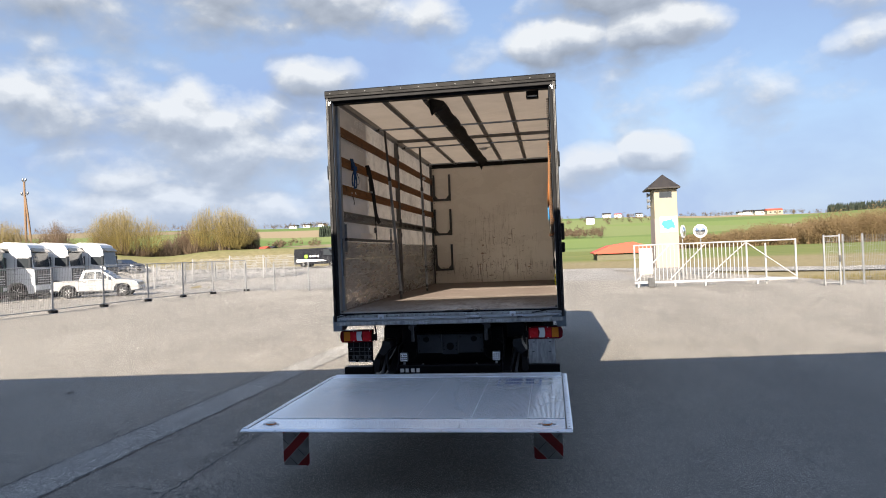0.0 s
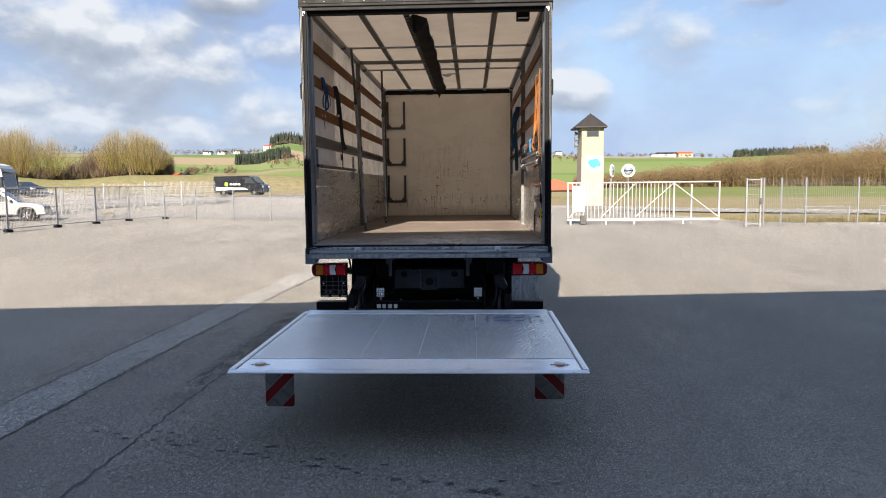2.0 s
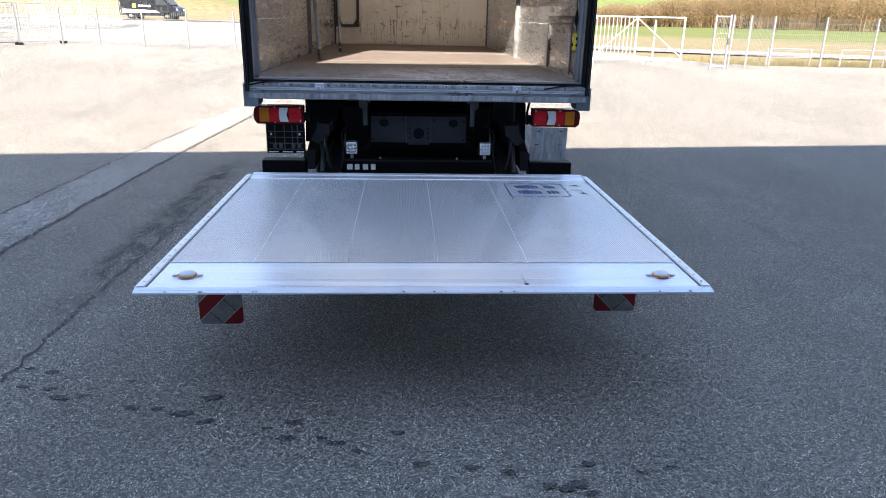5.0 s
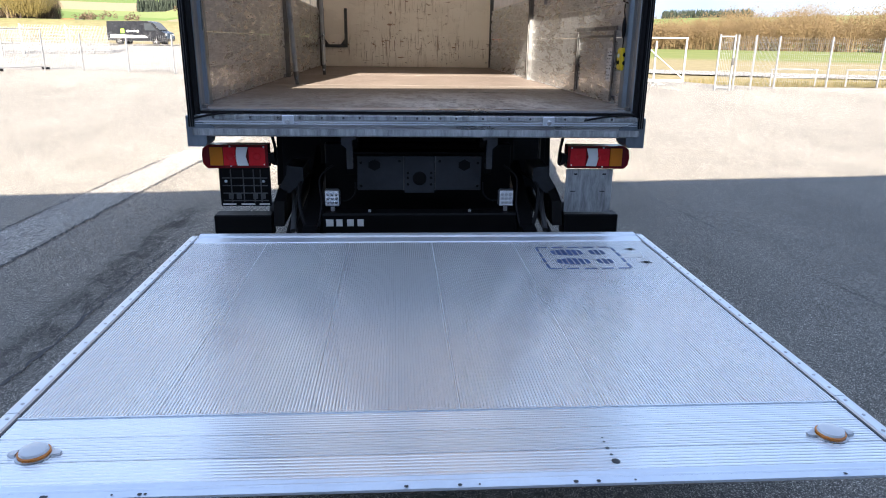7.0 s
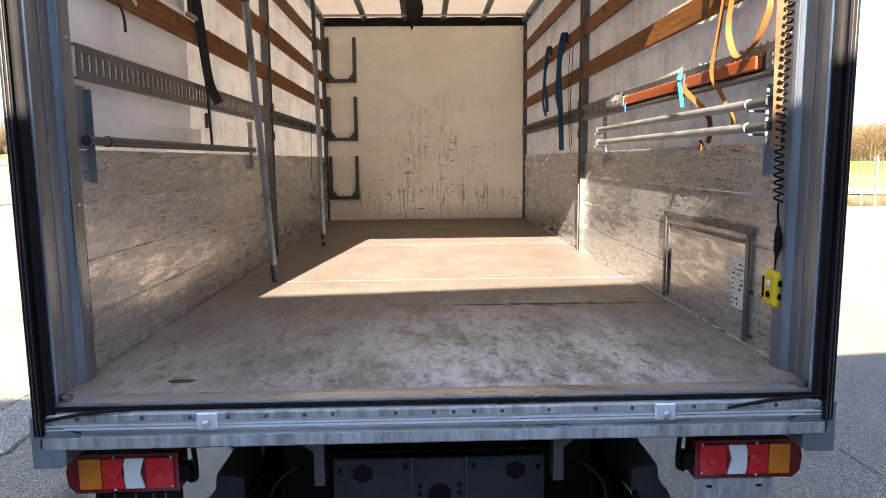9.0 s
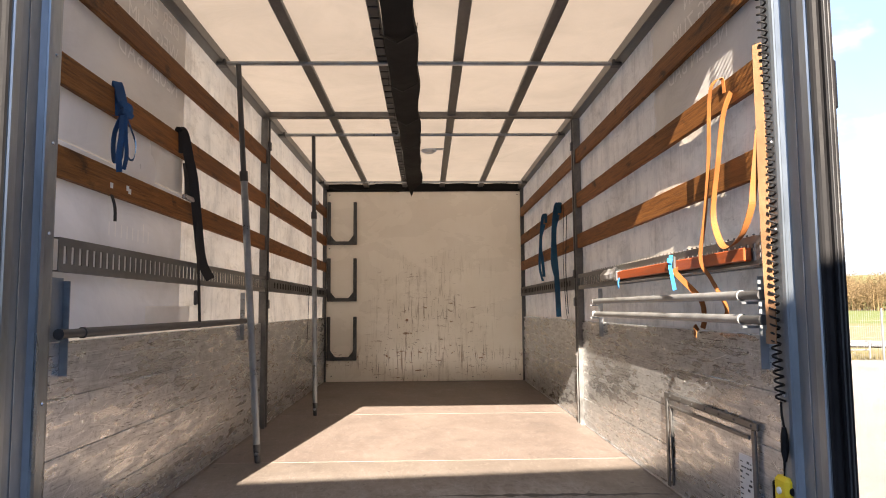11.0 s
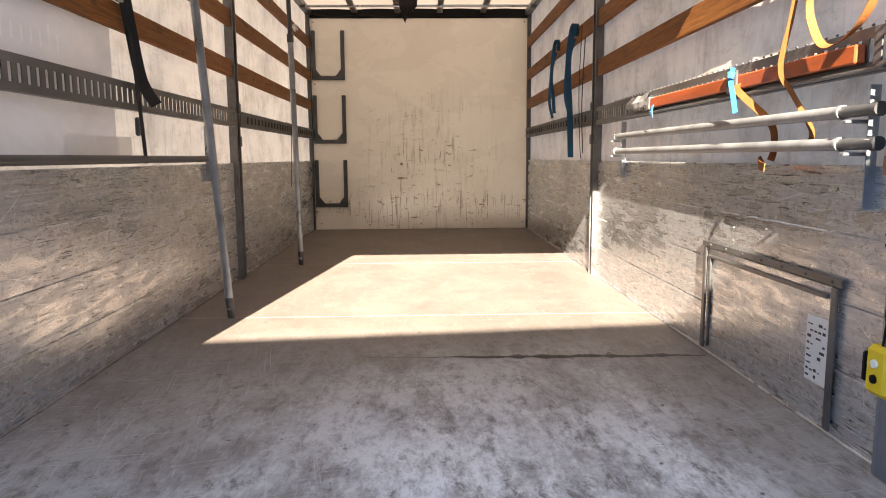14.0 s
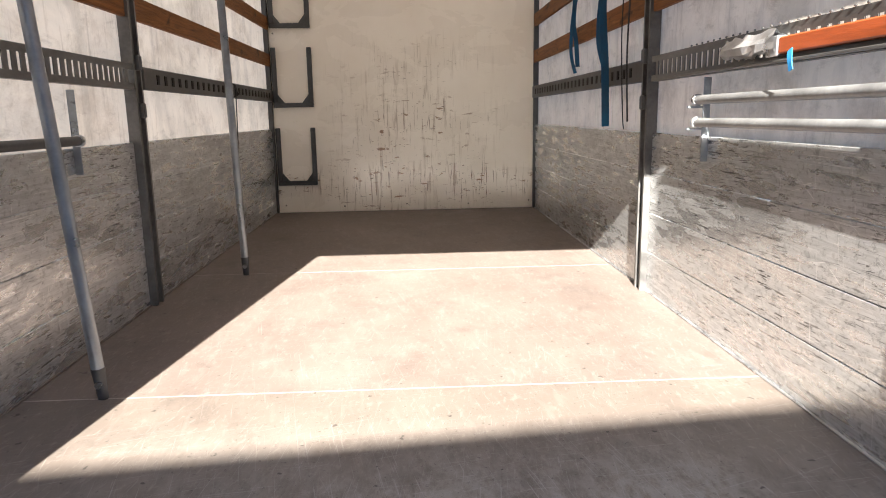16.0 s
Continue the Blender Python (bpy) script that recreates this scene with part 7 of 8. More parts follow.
def house(x, y, w, d, h, roof, wall_m, roof_m, label):
    z = terrain(x, y)
    ob = thing("house", label, "house", "far houses")
    part("wall", Geo().box(x - w / 2, x + w / 2, y, y + d, z - 2, z + h), wall_m, ob)
    part("roof", Geo().prism([(y - 0.5, z + h), (y + d + 0.5, z + h), (y + d / 2, z + h + roof)], 0, x - w / 2 - 0.5, x + w / 2 + 0.5), roof_m, ob)
    for k in range(3):
        xx = x - w * 0.3 + k * w * 0.3
        part("window", Geo().box(xx - w * 0.06, xx + w * 0.06, y - 0.1, y + 0.1, z + h * 0.4, z + h * 0.75), GLASS, ob)


def polar(az, r):
    return r * math.sin(radians(az)), r * math.cos(radians(az))


for az, r, w, h, rm in ((16.4, 1130, 20, 5, ROOFTILE), (17.3, 1120, 22, 6, REDROOF), (15.5, 1150, 14, 5, ROOFTILE), (15.0, 1140, 12, 4, ROOFTILE), (3.4, 800, 9, 7, ROOFTILE), (4.7, 1140, 13, 5, ROOFTILE), (5.6, 1160, 11, 5, REDROOF), (7.3, 1160, 10, 5, ROOFTILE),
                       (-20.5, 1080, 10, 4, ROOFTILE), (-21.6, 1100, 11, 4, ROOFTILE), (-16.9, 1000, 11, 5, REDROOF), (-24.6, 420, 6, 3, REDROOF), (-24.0, 430, 6, 3, ROOFTILE), (-19.3, 1090, 9, 4, ROOFTILE)):
    x, y = polar(az, r)
    house(x, y, w, 14, h, 3 if w > 12 else 2, OFFWHITE if w != 22 else PLASTER, rm, "white farmhouse with pitched roof on the far hill")
x, y = 12.0, 95.0
lo = thing("barn", "low hall with a bright red roof behind the road", "barn")
part("wall", Geo().box(x - 4.2, x + 4.2, y, y + 9, -0.4, 1.0, 0.02), mat("weathered_boards", (0.10, 0.095, 0.06), 0.9), lo)
part("roof", Geo().prism([(x - 4.7, 0.9), (x + 4.7, 0.9), (x + 4.7, 1.3), (x + 1.0, 2.5), (x - 2.2, 2.1), (x - 4.7, 1.1)], 1, y - 0.4, y + 9.4), REDROOF, lo)

# ---- utility pole ----
up_ = thing("utility_pole", "brown wooden double utility pole with insulators", "pole")
px_, py_ = -75.6, 82.0
part("mast", Geo().sweep([(px_, py_, 0), (px_, py_, 15.0)], [0.2, 0.13], 10), POLEWOOD, up_, smooth=True)
part("strut", Geo().sweep([(px_ + 1.5, py_, 0), (px_ + 0.1, py_, 12.8)], [0.19, 0.13], 10), POLEWOOD, up_, smooth=True)
for z, w in ((13.0, 1.0), (15.0, 0.5)):
    part("cross_arm", Geo().box(px_ - w / 2, px_ + w / 2, py_ - 0.06, py_ + 0.06, z, z + 0.12), DARKST, up_)
    for k in (-1, 1):
        part("insulator", Geo().lathe([(0.10, 0), (0.16, 0.15), (0.10, 0.4)], (px_ + k * w / 2, py_, z + 0.12), 2, 8), DARKST, up_)
part("link", Geo().box(px_ - 0.1, px_ + 0.9, py_ - 0.08, py_ + 0.08, 6.2, 6.4), DARKST, up_)

# ---- trees, shrubs and woods ----
WILLOW = leaf_material("yellow_willow_twigs", (0.11, 0.09, 0.036), (0.28, 0.225, 0.085))
TIPS = leaf_material("pale_willow_tips", (0.14, 0.12, 0.075), (0.27, 0.23, 0.145))
TWIG = leaf_material("bare_brown_twigs", (0.07, 0.05, 0.035), (0.19, 0.14, 0.095))
WOODS = leaf_material("bare_wood_crowns", (0.165, 0.118, 0.068), (0.265, 0.195, 0.105), 0.5)
# this green is lightened, with distance haze put into the colour
FIR = leaf_material("hazed_fir_green", (0.030, 0.040, 0.032), (0.060, 0.076, 0.056))
BARK = mat("grey_brown_bark", (0.13, 0.10, 0.08), 0.9, var=0.3)


def twigs(g, x, y, z, h, w, n, rnd, thick, low=0.0):
    """Thin upright twigs that fan out from the foot into an uneven crown."""
    for _ in range(n):
        a = rnd.uniform(0, 2 * math.pi)
        q = math.sqrt(rnd.random())
        top = h * (low + (1 - low) * rnd.uniform(0.45, 1.0) * (1 - 0.45 * q ** 3))
        tx, ty = x + w * q * math.cos(a), y + w * q * math.sin(a)
        s = rnd.uniform(0.05, 0.55)
        bx, by, bz = x + (tx - x) * (0.25 + s * 0.6), y + (ty - y) * (0.25 + s * 0.6), z + top * s * 0.8
        t = thick * rnd.uniform(0.5, 1.2)
        b = rnd.uniform(0, math.pi)
        dx, dy = t * math.cos(b), t * math.sin(b) * 0.4
        g.add([(bx - dx, by - dy, bz), (bx + dx, by + dy, bz), (tx, ty, z + top)], [(0, 1, 2)])


def bush(x, y, h, w, n, material, label, seed, thick=0.05):
    """Rods that fan out from a wide stool into a feathered dome; fine brownish tips above."""
    rnd = random.Random(seed)
    z = terrain(x, y)
    ob = thing("willow_bush", label, "bush", "bushes along the bank")
    stools = [(rnd.uniform(-0.6, 0.6) * w, rnd.uniform(-0.3, 0.3) * w, rnd.uniform(0.72, 1.0), rnd.uniform(0.40, 0.62) * w) for _ in range(8)]
    rods, tips = Geo(), Geo()
    for i in range(int(n * 1.5)):
        lx, ly, lh, lw = rnd.choice(stools)
        lh *= 1 - 0.30 * (abs(lx) / (0.6 * w)) ** 2
        a, e = rnd.uniform(0, 6.283), rnd.uniform(0.0, 1.25) ** 0.9
        fx, fy = math.cos(a) * math.sin(e), math.sin(a) * math.sin(e)
        up = h * lh * (0.30 + 0.70 * math.cos(e)) * rnd.uniform(0.82, 1.06)
        sag = rnd.gauss(0, 0.12)
        s0 = rnd.random() ** 0.7 * 0.84
        s1 = min(1.0, s0 + rnd.uniform(0.16, 0.38))
        p, q = ((x + lx + lw * fx * (0.30 + 0.70 * k) + sag * k, y + ly + lw * fy * (0.30 + 0.70 * k), z + up * k ** (1.0 - 0.25 * math.sin(e))) for k in (s0, s1))
        t = thick * rnd.uniform(0.18, 0.42) * (1.15 - 0.5 * s0)
        (tips if s1 > 0.80 and i % 3 else rods).add([(p[0] - t, p[1], p[2]), (p[0] + t, p[1], p[2]), q], [(0, 1, 2)])
    crown_ = part("crown", rods, material, ob, fix=False)
    tagged(part("twig_fringe", tips, TIPS if material is WILLOW else TWIG, crown_, fix=False), kind="stuff")
    g = Geo()
    for k in range(9):
        a = rnd.uniform(0, 6.28)
        r = rnd.uniform(0.1, w * 0.6)
        cx, cy = x + r * math.cos(a), y + r * math.sin(a) * 0.5
        g.sweep([(cx, cy, z - 0.2), (cx + rnd.uniform(-0.3, 0.3), cy, z + h * 0.3), (cx + rnd.uniform(-1, 1), cy, z + h * 0.6)], [0.10, 0.06, 0.02], 6)
    part("trunk", g, BARK, ob)
    return ob


def at_az(az, r):
    """A place at that bearing and distance from the yard's rear corner."""
    return 1.2 + r * math.sin(radians(az)), -7.3 + r * math.cos(radians(az))


for i, (az, r, h, w, n, m_, lb_) in enumerate((
        (-34.2, 103, 7.4, 6.4, 7400, WILLOW, "yellow-twigged willow bush on the grassy bank"),
        (-29.4, 105, 5.0, 2.8, 1500, TWIG, "bare brown shrub on the grassy bank"),
        (-27.3, 102, 7.2, 5.8, 6200, WILLOW, "yellow-twigged willow bush on the grassy bank"),
        (-25.0, 104, 4.6, 1.8, 1000, TWIG, "bare brown shrub on the grassy bank"),
        (-39.0, 108, 5.4, 4.4, 2400, TWIG, "bare brown shrub on the grassy bank"),
        (-42.0, 104, 5.6, 4.4, 3200, WILLOW, "yellow-twigged willow bush on the grassy bank"),
        (-42.5, 110, 6.4, 4.6, 2600, TWIG, "bare brown shrub on the grassy bank"),
        (-30.8, 112, 4.8, 3.4, 1700, TWIG, "bare brown shrub on the grassy bank"))):
    x, y = at_az(az, r)
    bush(x, y, h, w, n, m_, lb_, 20 + i)

# undergrowth along the foot of the bushes
g, rnd = Geo(), random.Random(77)
for i in range(520):
    x, y = at_az(rnd.uniform(-44, -24.5), rnd.uniform(101, 114))
    twigs(g, x, y, terrain(x, y) - 0.1, rnd.uniform(1.0, 3.4), 1.1, 26, rnd, 0.05)
tagged(part("undergrowth", g, TWIG, None, "low brown undergrowth along the bank", fix=False), category="shrubs", kind="stuff")

def crown(g, x, y, z, h, w, n, rnd, size):
    """A bare crown: many small twig tufts in an uneven egg shape on a thin stem."""
    lobes = [(rnd.uniform(-0.5, 0.5) * w, rnd.uniform(-0.5, 0.5) * w, rnd.uniform(0.42, 0.72) * h, rnd.uniform(0.45, 0.8)) for _ in range(4)]
    for _ in range(n):
        lx, ly, lz, k = rnd.choice(lobes)
        a, e, q = rnd.uniform(0, 6.283), rnd.uniform(-1, 1), rnd.random() ** 0.4
        c = math.sqrt(1 - e * e)
        px, py, pz = x + lx + w * k * q * c * math.cos(a), y + ly + w * k * q * c * math.sin(a), z + lz + 0.36 * h * q * e
        b, t, up = rnd.uniform(0, math.pi), size * rnd.uniform(0.4, 1.0), size * rnd.uniform(-0.3, 1.1)
        g.add([(px - t * math.cos(b) * 0.5, py - t * math.sin(b) * 0.5, pz), (px + t * math.cos(b) * 0.5, py + t * math.sin(b) * 0.5, pz + 0.2 * t), (px + rnd.uniform(-0.9, 0.9) * t, py + rnd.uniform(-0.5, 0.5) * t, pz + up)], [(0, 1, 2)])


g, rnd = Geo(), random.Random(78)
for i in range(1200):
    az = rnd.uniform(8.5, 48)
    r = rnd.uniform(285, 345)
    x, y = at_az(az, r)
    full = min(1.2, max(0.42, (az - 3) / 21))
    hh = rnd.uniform(6.5, 12.6) * full * (1.22 + 0.14 * math.sin(az * 1.3))
    z = terrain(x, y) - 0.2
    crown(g, x, y, z, hh, hh * 0.40, 430, rnd, 0.5)
    crown(g, x, y, z - 0.2 * hh, hh * 0.6, hh * 0.4, 40, rnd, 0.6)
    g.add([(x - 0.16, y, z), (x + 0.16, y, z), (x, y, z + hh * 0.8)], [(0, 1, 2)])
tagged(part("wood", g, WOODS, None, "bare brown deciduous wood beyond the field", fix=False), category="wood", kind="stuff")

# scattered hedges and single trees on the far slopes
g, rnd = Geo(), random.Random(79)
for az0, az1, r0, r1, n, h in ((-24, -13, 900, 1190, 130, 7), (0.5, 9, 780, 900, 60, 6), (1.0, 4.2, 560, 640, 90, 6), (5.5, 19, 1080, 1200, 60, 6), (-23.5, -19.5, 520, 560, 30, 5), (-17, -11, 560, 700, 60, 6), (9, 30, 1150, 1210, 90, 7), (-48, -26, 900, 1200, 150, 8)):
    for i in range(n):
        x, y = at_az(rnd.uniform(az0, az1), rnd.uniform(r0, r1))
        hh = h * rnd.uniform(0.6, 1.5)
        crown(g, x, y, terrain(x, y) - 0.3, hh, hh * 0.42, 40, rnd, 1.3)
tagged(part("hedge_trees", g, TWIG, None, "bare hedges and trees on the far slopes", fix=False), category="trees", kind="stuff")

g, rnd = Geo(), random.Random(80)
for az0, az1, r0, r1, n, h in ((-19.4, -15.0, 700, 760, 760, 10), (-16.6, -11.0, 1150, 1230, 800, 20), (20.6, 27.0, 1130, 1200, 800, 13), (-13.2, -9, 700, 760, 420, 10)):
    for i in range(n):
        x, y = at_az(rnd.uniform(az0, az1), rnd.uniform(r0, r1))
        z = terrain(x, y) - 0.3
        hh = h * rnd.uniform(0.5, 1.15)
        for k in range(5):
            zb, zt = z + hh * (0.06 + 0.17 * k), z + hh * min(1.0, 0.34 + 0.17 * k)
            rr = hh * 0.13 * (1 - 0.17 * k)
            n6 = 6
            ph = rnd.uniform(0, 1)
            ring = [(x + rr * rnd.uniform(0.7, 1.2) * math.cos(ph + q * 6.283 / n6), y + rr * math.sin(ph + q * 6.283 / n6), zb) for q in range(n6)]
            g.add(ring + [(x, y, zt)], [(q, (q + 1) % n6, n6) for q in range(n6)])
tagged(part("fir_wood", g, FIR, None, "dark green spruce stands on the far hill", fix=False), category="wood", kind="stuff")

# dry grass tufts along the verge by the fence
g, rnd = Geo(), random.Random(81)
STRAW = leaf_material("dry_grass", (0.10, 0.09, 0.035), (0.23, 0.19, 0.095))
for i in range(1500):
    x = rnd.uniform(13.5, 42)
    y = 25.0 + 0.1 * (x - 13) + abs(rnd.gauss(0, 2.2))
    z = -0.08
    for k in range(4):
        hh = rnd.uniform(0.08, 0.34)
        bx, by = x + rnd.gauss(0, 0.1), y + rnd.gauss(0, 0.1)
        g.add([(bx - 0.02, by, z), (bx + 0.02, by, z), (bx + rnd.gauss(0, 0.1), by + rnd.gauss(0, 0.05), z + hh)], [(0, 1, 2)])
tagged(part("dry_grass", g, STRAW, None, "dry straw-coloured grass along the fence", fix=False), category="grass", kind="stuff")


# ---- parked vehicles ----
def road_wheel(parent, x, y, r, w, s, rim_m):
    ty = part("wheel", Geo().lathe([(r * 0.55, -w / 2), (r * 0.94, -w / 2), (r, -w / 2 + 0.03), (r, w / 2 - 0.03), (r * 0.94, w / 2), (r * 0.55, w / 2)], (x, y, r), 1, 24), TYRE, parent, smooth=True)
    part("rim", Geo().lathe([(r * 0.60, s * w * 0.30), (r * 0.56, s * w * 0.46), (r * 0.30, s * w * 0.36), (0.02, s * w * 0.42)], (x, y, r), 1, 20), rim_m, ty, smooth=True)
    for k in range(5):
        a = k * 1.2566
        part("spoke", Geo().sweep([(x + r * 0.12 * math.cos(a), y + s * w * 0.46, r + r * 0.12 * math.sin(a)), (x + r * 0.54 * math.cos(a), y + s * w * 0.48, r + r * 0.54 * math.sin(a))], r * 0.07, 4), rim_m, ty)


def tractor(label, paint):
    """A parked truck tractor; x is ahead."""
    ob = thing("parked_truck", label, "truck", "parked truck tractors")
    prof = [(-1.15, 0.95), (-1.15, 3.30), (-1.05, 3.60), (-0.6, 3.74), (0.3, 3.68), (0.74, 3.52), (0.95, 3.18), (1.06, 2.25), (1.15, 1.7), (1.18, 0.5), (1.0, 0.38), (0.75, 0.38), (0.62, 0.9), (0.3, 1.12), (-0.25, 1.12), (-0.55, 0.9), (-0.62, 0.6)]
    body = part("cab", Geo().prism(prof, 1, -1.22, 1.22), paint, ob)
    part("windscreen", Geo().prism([(0.955, 3.02), (1.06, 2.05), (1.095, 2.07), (0.985, 3.04)], 1, -1.12, 1.12), GLASS, body)
    part("sun_visor", Geo().prism([(0.90, 3.24), (1.18, 3.04), (1.19, 3.09), (0.93, 3.31)], 1, -1.1, 1.1), GLASS, body)
    for s in (-1, 1):
        part("side_window", Geo().prism([(0.12, 2.14), (0.66, 2.05), (0.98, 2.02), (0.99, 2.2), (0.90, 2.66), (0.14, 2.70)], 1, s * 1.222, s * 1.232), GLASS, body)
        part("door_line", Geo().box(-0.05, -0.03, s * 1.221, s * 1.226, 0.95, 2.95), DARKST, body)
        part("side_fairing", Geo().prism([(-1.15, 0.95), (-1.75, 0.95), (-1.7, 3.1), (-1.15, 3.3)], 1, s * 1.16, s * 1.22), paint, ob)
        part("mirror", Geo().box(0.92, 1.06, s * 1.25, s * 1.48, 2.05, 2.75, 0.03), GUNMETAL, ob)
        part("step_box", Geo().box(-0.5, 0.6, s * 1.0, s * 1.2, 0.32, 0.5, 0.02), DARKST, ob)
        part("headlight", Geo().box(1.12, 1.20, s * 0.72, s * 1.16, 0.62, 0.86, 0.03), CLEAR, body)
        road_wheel(ob, 0.05, s * 1.02, 0.5, 0.32, s, RIM)
        road_wheel(ob, -3.6, s * 0.9, 0.5, 0.55, s, RIM)
        part("tank", Geo().box(-2.9, -1.3, s * 0.7, s * 1.2, 0.45, 1.0, 0.08), SILL, ob)
        part("frame_beam", Geo().box(-4.6, 0.6, s * 0.36, s * 0.44, 0.75, 1.0, 0.01), BLACK, ob)
        part("mudguard", Geo().prism([(-4.25, 0.75), (-4.05, 1.1), (-3.6, 1.18), (-3.15, 1.1), (-2.98, 0.75), (-3.05, 0.75), (-3.2, 1.03), (-3.6, 1.12), (-4.0, 1.03), (-4.18, 0.75)], 1, s * 0.62, s * 1.2), BLACK, ob)
    part("grille", Geo().box(1.13, 1.20, -1.12, 1.12, 0.92, 1.92, 0.03), GUNMETAL, body)
    for k in range(4):
        part("grille_bar", Geo().box(1.195, 1.215, -0.9, 0.9, 1.05 + k * 0.16, 1.10 + k * 0.16, 0.005), SILL, body)
    part("bumper", Geo().box(1.0, 1.22, -1.2, 1.2, 0.34, 0.58, 0.05), DARKST, body)
    part("coupling_plate", Geo().box(-4.0, -3.1, -0.45, 0.45, 1.05, 1.18, 0.03), BLACK, ob)
    part("side_hatch", Geo().prism([(-0.95, 3.08), (-0.30, 3.02), (-0.38, 3.34), (-0.90, 3.38)], 1, -1.23, -1.215), DARKST, body)
    return ob


tr0 = tractor("white truck tractor parked behind the fence", mat("white_truck_paint", (0.60, 0.61, 0.62), 0.35, var=0.08, scale=2, bump=0.03))
tr0.matrix_world = pose(-32.4, 38.4, 0, 0, 0, 16)
copy_thing(tr0, pose(-32.9, 35.4, 0, 0, 0, 16))
copy_thing(tr0, pose(-33.1, 32.3, 0, 0, 0, 16))
tr1 = tractor("dark green truck tractor parked behind the fence", mat("green_paint", (0.02, 0.07, 0.045), 0.35, var=0.1))
tr1.matrix_world = pose(-33.6, 29.0, 0, 0, 0, 16)

SILVER = mat("silver_white_paint", (0.31, 0.312, 0.316), 0.3, 0.2, 0.05, 2, bump=0)


def pickup(label):
    """A four-door pickup; x is ahead."""
    ob = thing("pickup_truck", label, "pickup")
    body = part("body", Geo().prism([(-2.55, 0.55), (-2.55, 1.08), (-0.95, 1.12), (-0.85, 1.15), (1.0, 1.14), (1.25, 1.12), (2.15, 1.02), (2.45, 0.90), (2.55, 0.70), (2.55, 0.42), (2.1, 0.38), (2.05, 0.66), (1.85, 0.83), (1.55, 0.86), (1.25, 0.80), (1.1, 0.62), (1.08, 0.40), (-1.1, 0.42), (-1.13, 0.62), (-1.28, 0.80), (-1.6, 0.86), (-1.9, 0.80), (-2.06, 0.62), (-2.1, 0.5)], 1, -0.89, 0.89), SILVER, ob)
    part("cabin", Geo().add([(x, s * w, z) for s in (-1, 1) for x, w, z in ((-0.95, 0.86, 1.12), (1.15, 0.86, 1.13), (0.35, 0.72, 1.72), (-0.15, 0.72, 1.76), (-0.72, 0.72, 1.72))], [(0, 1, 2, 3, 4), (9, 8, 7, 6, 5), (0, 1, 6, 5), (1, 2, 7, 6), (2, 3, 8, 7), (3, 4, 9, 8), (4, 0, 5, 9)]), SILVER, ob)
    part("windscreen", Geo().add([(1.14, -0.78, 1.16), (1.14, 0.78, 1.16), (0.42, 0.66, 1.69), (0.42, -0.66, 1.69), (1.10, -0.78, 1.16), (1.10, 0.78, 1.16), (0.38, 0.66, 1.69), (0.38, -0.66, 1.69)], [(0, 1, 2, 3), (4, 5, 6, 7), (0, 1, 5, 4), (1, 2, 6, 5), (2, 3, 7, 6), (3, 0, 4, 7)]), GLASS, ob)
    for s in (-1, 1):
        for pts in ([(0.86, 1.17), (0.28, 1.63), (0.02, 1.65), (0.02, 1.17)], [(-0.06, 1.17), (-0.06, 1.65), (-0.62, 1.62), (-0.74, 1.17)]):
            g = Geo()
            vs = [(x, s * (0.872 - (z - 1.12) * 0.225), z) for x, z in pts]
            g.add(vs + [(x, y + s * 0.006, z) for x, y, z in vs], [(0, 1, 2, 3), (4, 5, 6, 7), (0, 1, 5, 4), (1, 2, 6, 5), (2, 3, 7, 6), (3, 0, 4, 7)])
            part("side_window", g, GLASS, ob)
        for x in (-0.02, -0.98, 0.98):
            part("door_gap", Geo().box(x - 0.006, x + 0.006, s * 0.889, s * 0.893, 0.5, 1.13), DARKST, ob)
        for x in (-0.72, 0.22):
            part("door_handle", Geo().box(x, x + 0.16, s * 0.89, s * 0.915, 0.98, 1.02, 0.006), SILL, ob)
        part("door_mirror", Geo().box(0.72, 0.86, s * 0.90, s * 1.08, 1.16, 1.34, 0.03), SILVER, ob)
        part("headlight", Geo().prism([(2.22, 0.78), (2.5, 0.72), (2.47, 0.88), (2.2, 0.98)], 1, s * 0.60, s * 0.895), CLEAR, ob)
        part("tail_lamp", Geo().box(-2.565, -2.52, s * 0.74, s * 0.895, 0.72, 1.05, 0.01), REDLENS, ob)
        part("side_step", Geo().box(-0.95, 0.98, s * 0.86, s * 0.95, 0.36, 0.43, 0.015), DARKST, ob)
        for x in (1.58, -1.6):
            road_wheel(ob, x, s * 0.78, 0.37, 0.25, s, RIM)
    part("front_bumper", Geo().box(2.42, 2.62, -0.87, 0.87, 0.40, 0.62, 0.05), SILVER, ob)
    part("grille", Geo().box(2.50, 2.57, -0.5, 0.5, 0.68, 0.86, 0.02), DARKST, ob)
    part("rear_bumper", Geo().box(-2.68, -2.52, -0.85, 0.85, 0.45, 0.60, 0.03), SILL, ob)
    return ob


pk = pickup("silver-white four-door pickup parked beside the fence")
pk.matrix_world = pose(-27.7, 32.3, 0, 0, 0, 20)


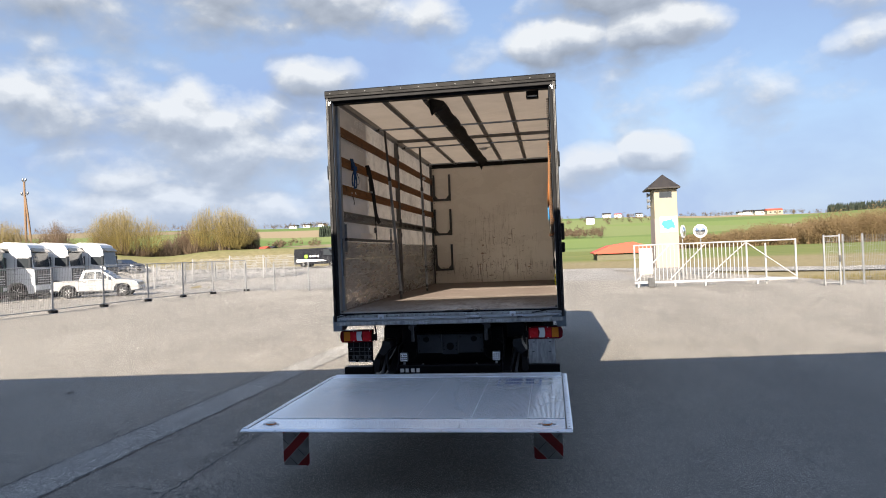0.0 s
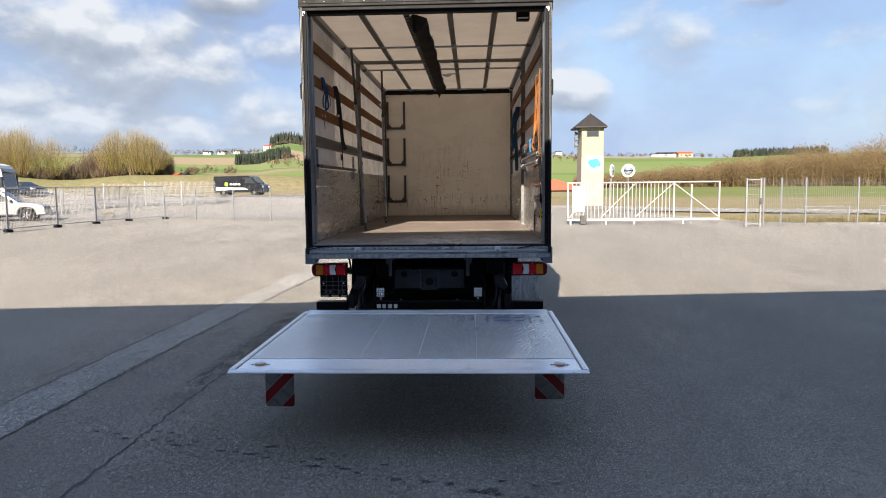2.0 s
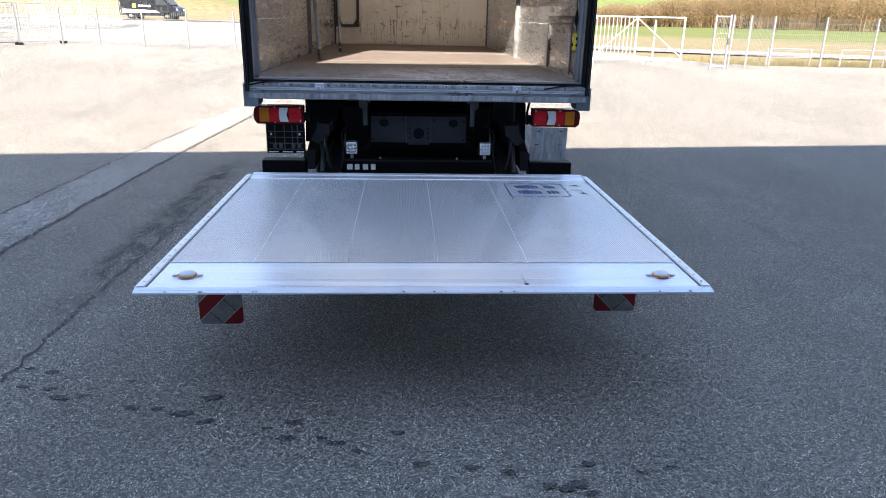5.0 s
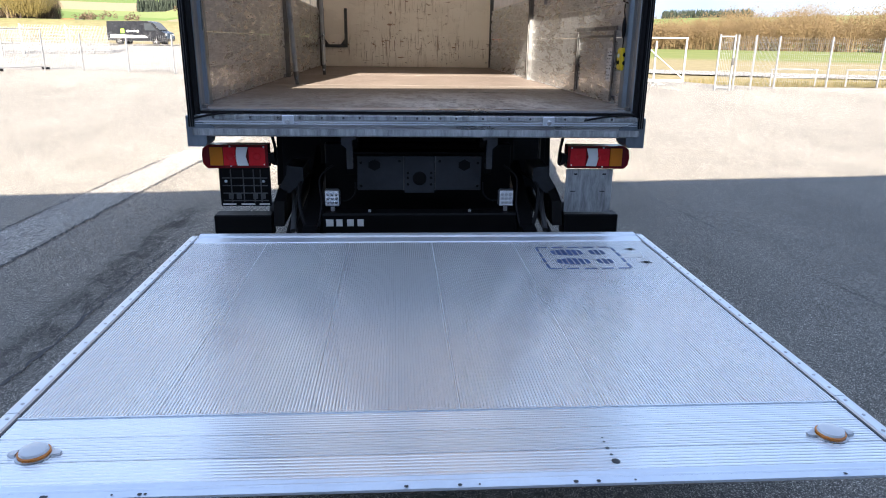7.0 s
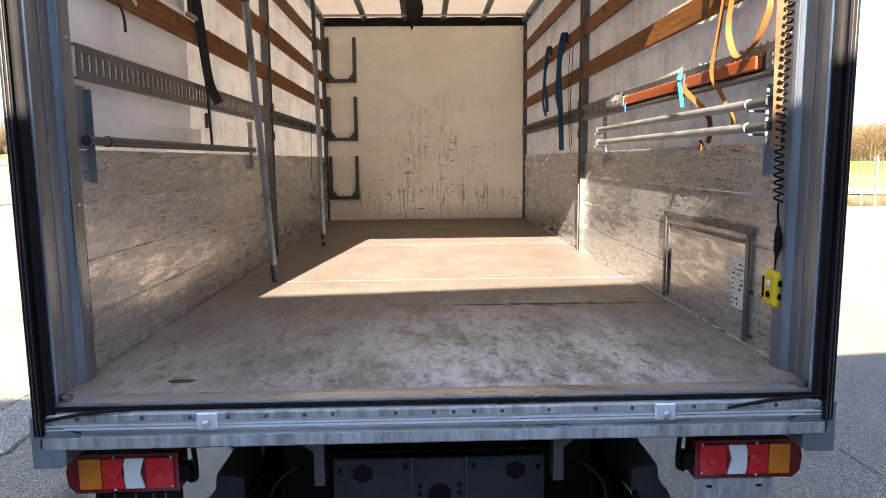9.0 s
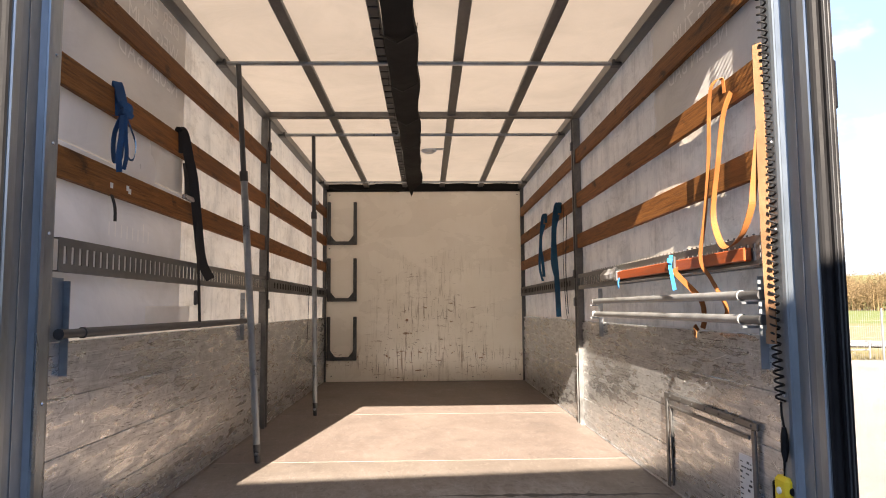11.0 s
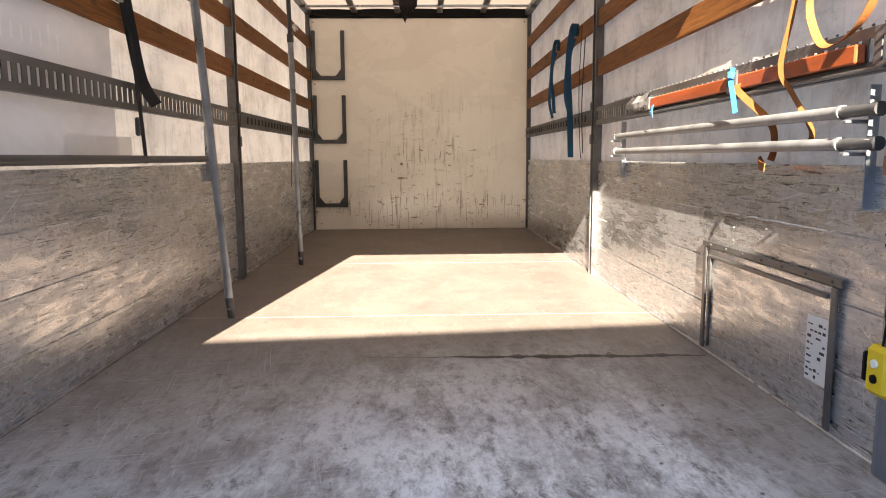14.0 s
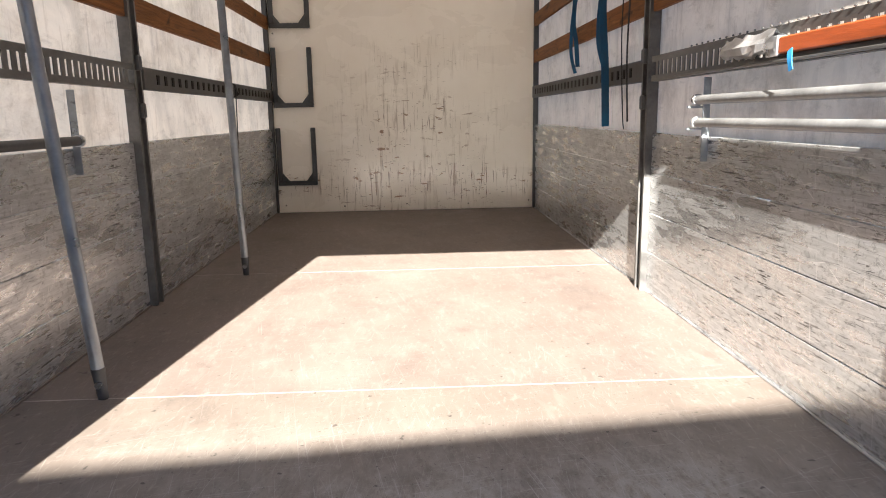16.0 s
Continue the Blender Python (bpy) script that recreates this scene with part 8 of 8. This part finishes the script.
def van(label):
    ob = thing("van", label, "van")
    VB = mat("black_van_paint", (0.012, 0.013, 0.016), 0.2, 0.0, 0.1, bump=0)
    part("body", Geo().prism([(-2.45, 0.35), (-2.5, 1.0), (-2.4, 1.9), (1.0, 1.95), (1.35, 1.85), (1.95, 1.2), (2.45, 1.0), (2.52, 0.55), (2.45, 0.32)], 1, -0.95, 0.95), VB, ob)
    part("windscreen", Geo().prism([(1.42, 1.80), (1.95, 1.23), (1.98, 1.25), (1.46, 1.82)], 1, -0.85, 0.85), GLASS, ob)
    for s in (-1, 1):
        part("side_window", Geo().prism([(0.75, 1.2), (1.75, 1.2), (1.3, 1.75), (0.75, 1.78)], 1, s * 0.951, s * 0.958), GLASS, ob)
        part("stripe", Geo().prism([(-2.2, 0.55), (1.0, 0.62), (0.6, 0.78), (-2.2, 0.85)], 1, s * 0.952, s * 0.956), OFFWHITE, ob)
        part("green_mark", Geo().box(-1.3, -1.0, s * 0.952, s * 0.957, 0.95, 1.3), mat("lime_print", (0.3, 0.55, 0.03), 0.5), ob)
        for k in range(4):
            part("letter_bar", Geo().box(-0.8 + k * 0.28, -0.6 + k * 0.28, s * 0.952, s * 0.957, 1.05, 1.2), OFFWHITE, ob)
        part("headlight", Geo().box(2.3, 2.5, s * 0.6, s * 0.94, 0.75, 0.95, 0.03), CLEAR, ob)
        for x in (1.6, -1.5):
            road_wheel(ob, x, s * 0.84, 0.34, 0.22, s, RIM)
    return ob


def estate_car(label):
    """A dark five-door car; x is ahead."""
    ob = thing("car", label, "car")
    NB = mat("dark_blue_car_paint", (0.018, 0.026, 0.045), 0.22, 0.2, 0.1, bump=0)
    part("body", Geo().prism([(-2.2, 0.42), (-2.25, 0.75), (-2.15, 1.0), (0.85, 1.0), (1.6, 0.93), (2.15, 0.78), (2.25, 0.55), (2.2, 0.32), (1.75, 0.3), (1.66, 0.55), (1.4, 0.70), (1.12, 0.55), (1.03, 0.28), (-1.0, 0.28), (-1.08, 0.55), (-1.36, 0.70), (-1.64, 0.55), (-1.72, 0.34)], 1, -0.88, 0.88), NB, ob)
    part("cabin", Geo().add([(x, s * w, z) for s in (-1, 1) for x, w, z in ((-2.1, 0.83, 1.0), (0.95, 0.83, 1.0), (0.15, 0.66, 1.43), (-0.9, 0.66, 1.47), (-1.75, 0.64, 1.38))], [(0, 1, 2, 3, 4), (9, 8, 7, 6, 5), (0, 1, 6, 5), (1, 2, 7, 6), (2, 3, 8, 7), (3, 4, 9, 8), (4, 0, 5, 9)]), NB, ob)
    for s in (-1, 1):
        for pts in ([(0.72, 1.04), (0.12, 1.37), (-0.38, 1.39), (-0.38, 1.04)], [(-0.46, 1.04), (-0.46, 1.39), (-1.05, 1.39), (-1.15, 1.04)], [(-1.23, 1.04), (-1.13, 1.38), (-1.62, 1.33), (-1.85, 1.04)]):
            vs = [(x, s * (0.842 - (z - 1.0) * 0.40), z) for x, z in pts]
            part("side_window", Geo().add(vs + [(x, y + s * 0.006, z) for x, y, z in vs], [(0, 1, 2, 3), (4, 5, 6, 7), (0, 1, 5, 4), (1, 2, 6, 5), (2, 3, 7, 6), (3, 0, 4, 7)]), GLASS, ob)
        part("headlight", Geo().prism([(1.85, 0.68), (2.2, 0.62), (2.17, 0.76), (1.82, 0.86)], 1, s * 0.55, s * 0.885), CLEAR, ob)
        part("door_mirror", Geo().box(0.62, 0.74, s * 0.86, s * 1.0, 1.0, 1.13, 0.03), NB, ob)
        for x in (1.39, -1.36):
            road_wheel(ob, x, s * 0.77, 0.32, 0.21, s, RIM)
    return ob


ec = estate_car("dark blue five-door car on the country road")
ec.matrix_world = pose(-48.5, 65.6, terrain(-48.5, 65.6) + 0.06, 0, 0, -17)

vn = van("black delivery van with white stripe on the road")
vx, vy = at_az(-19.4, 70.0)
vn.matrix_world = pose(vx, vy, 1.02, 0, 0, -4)
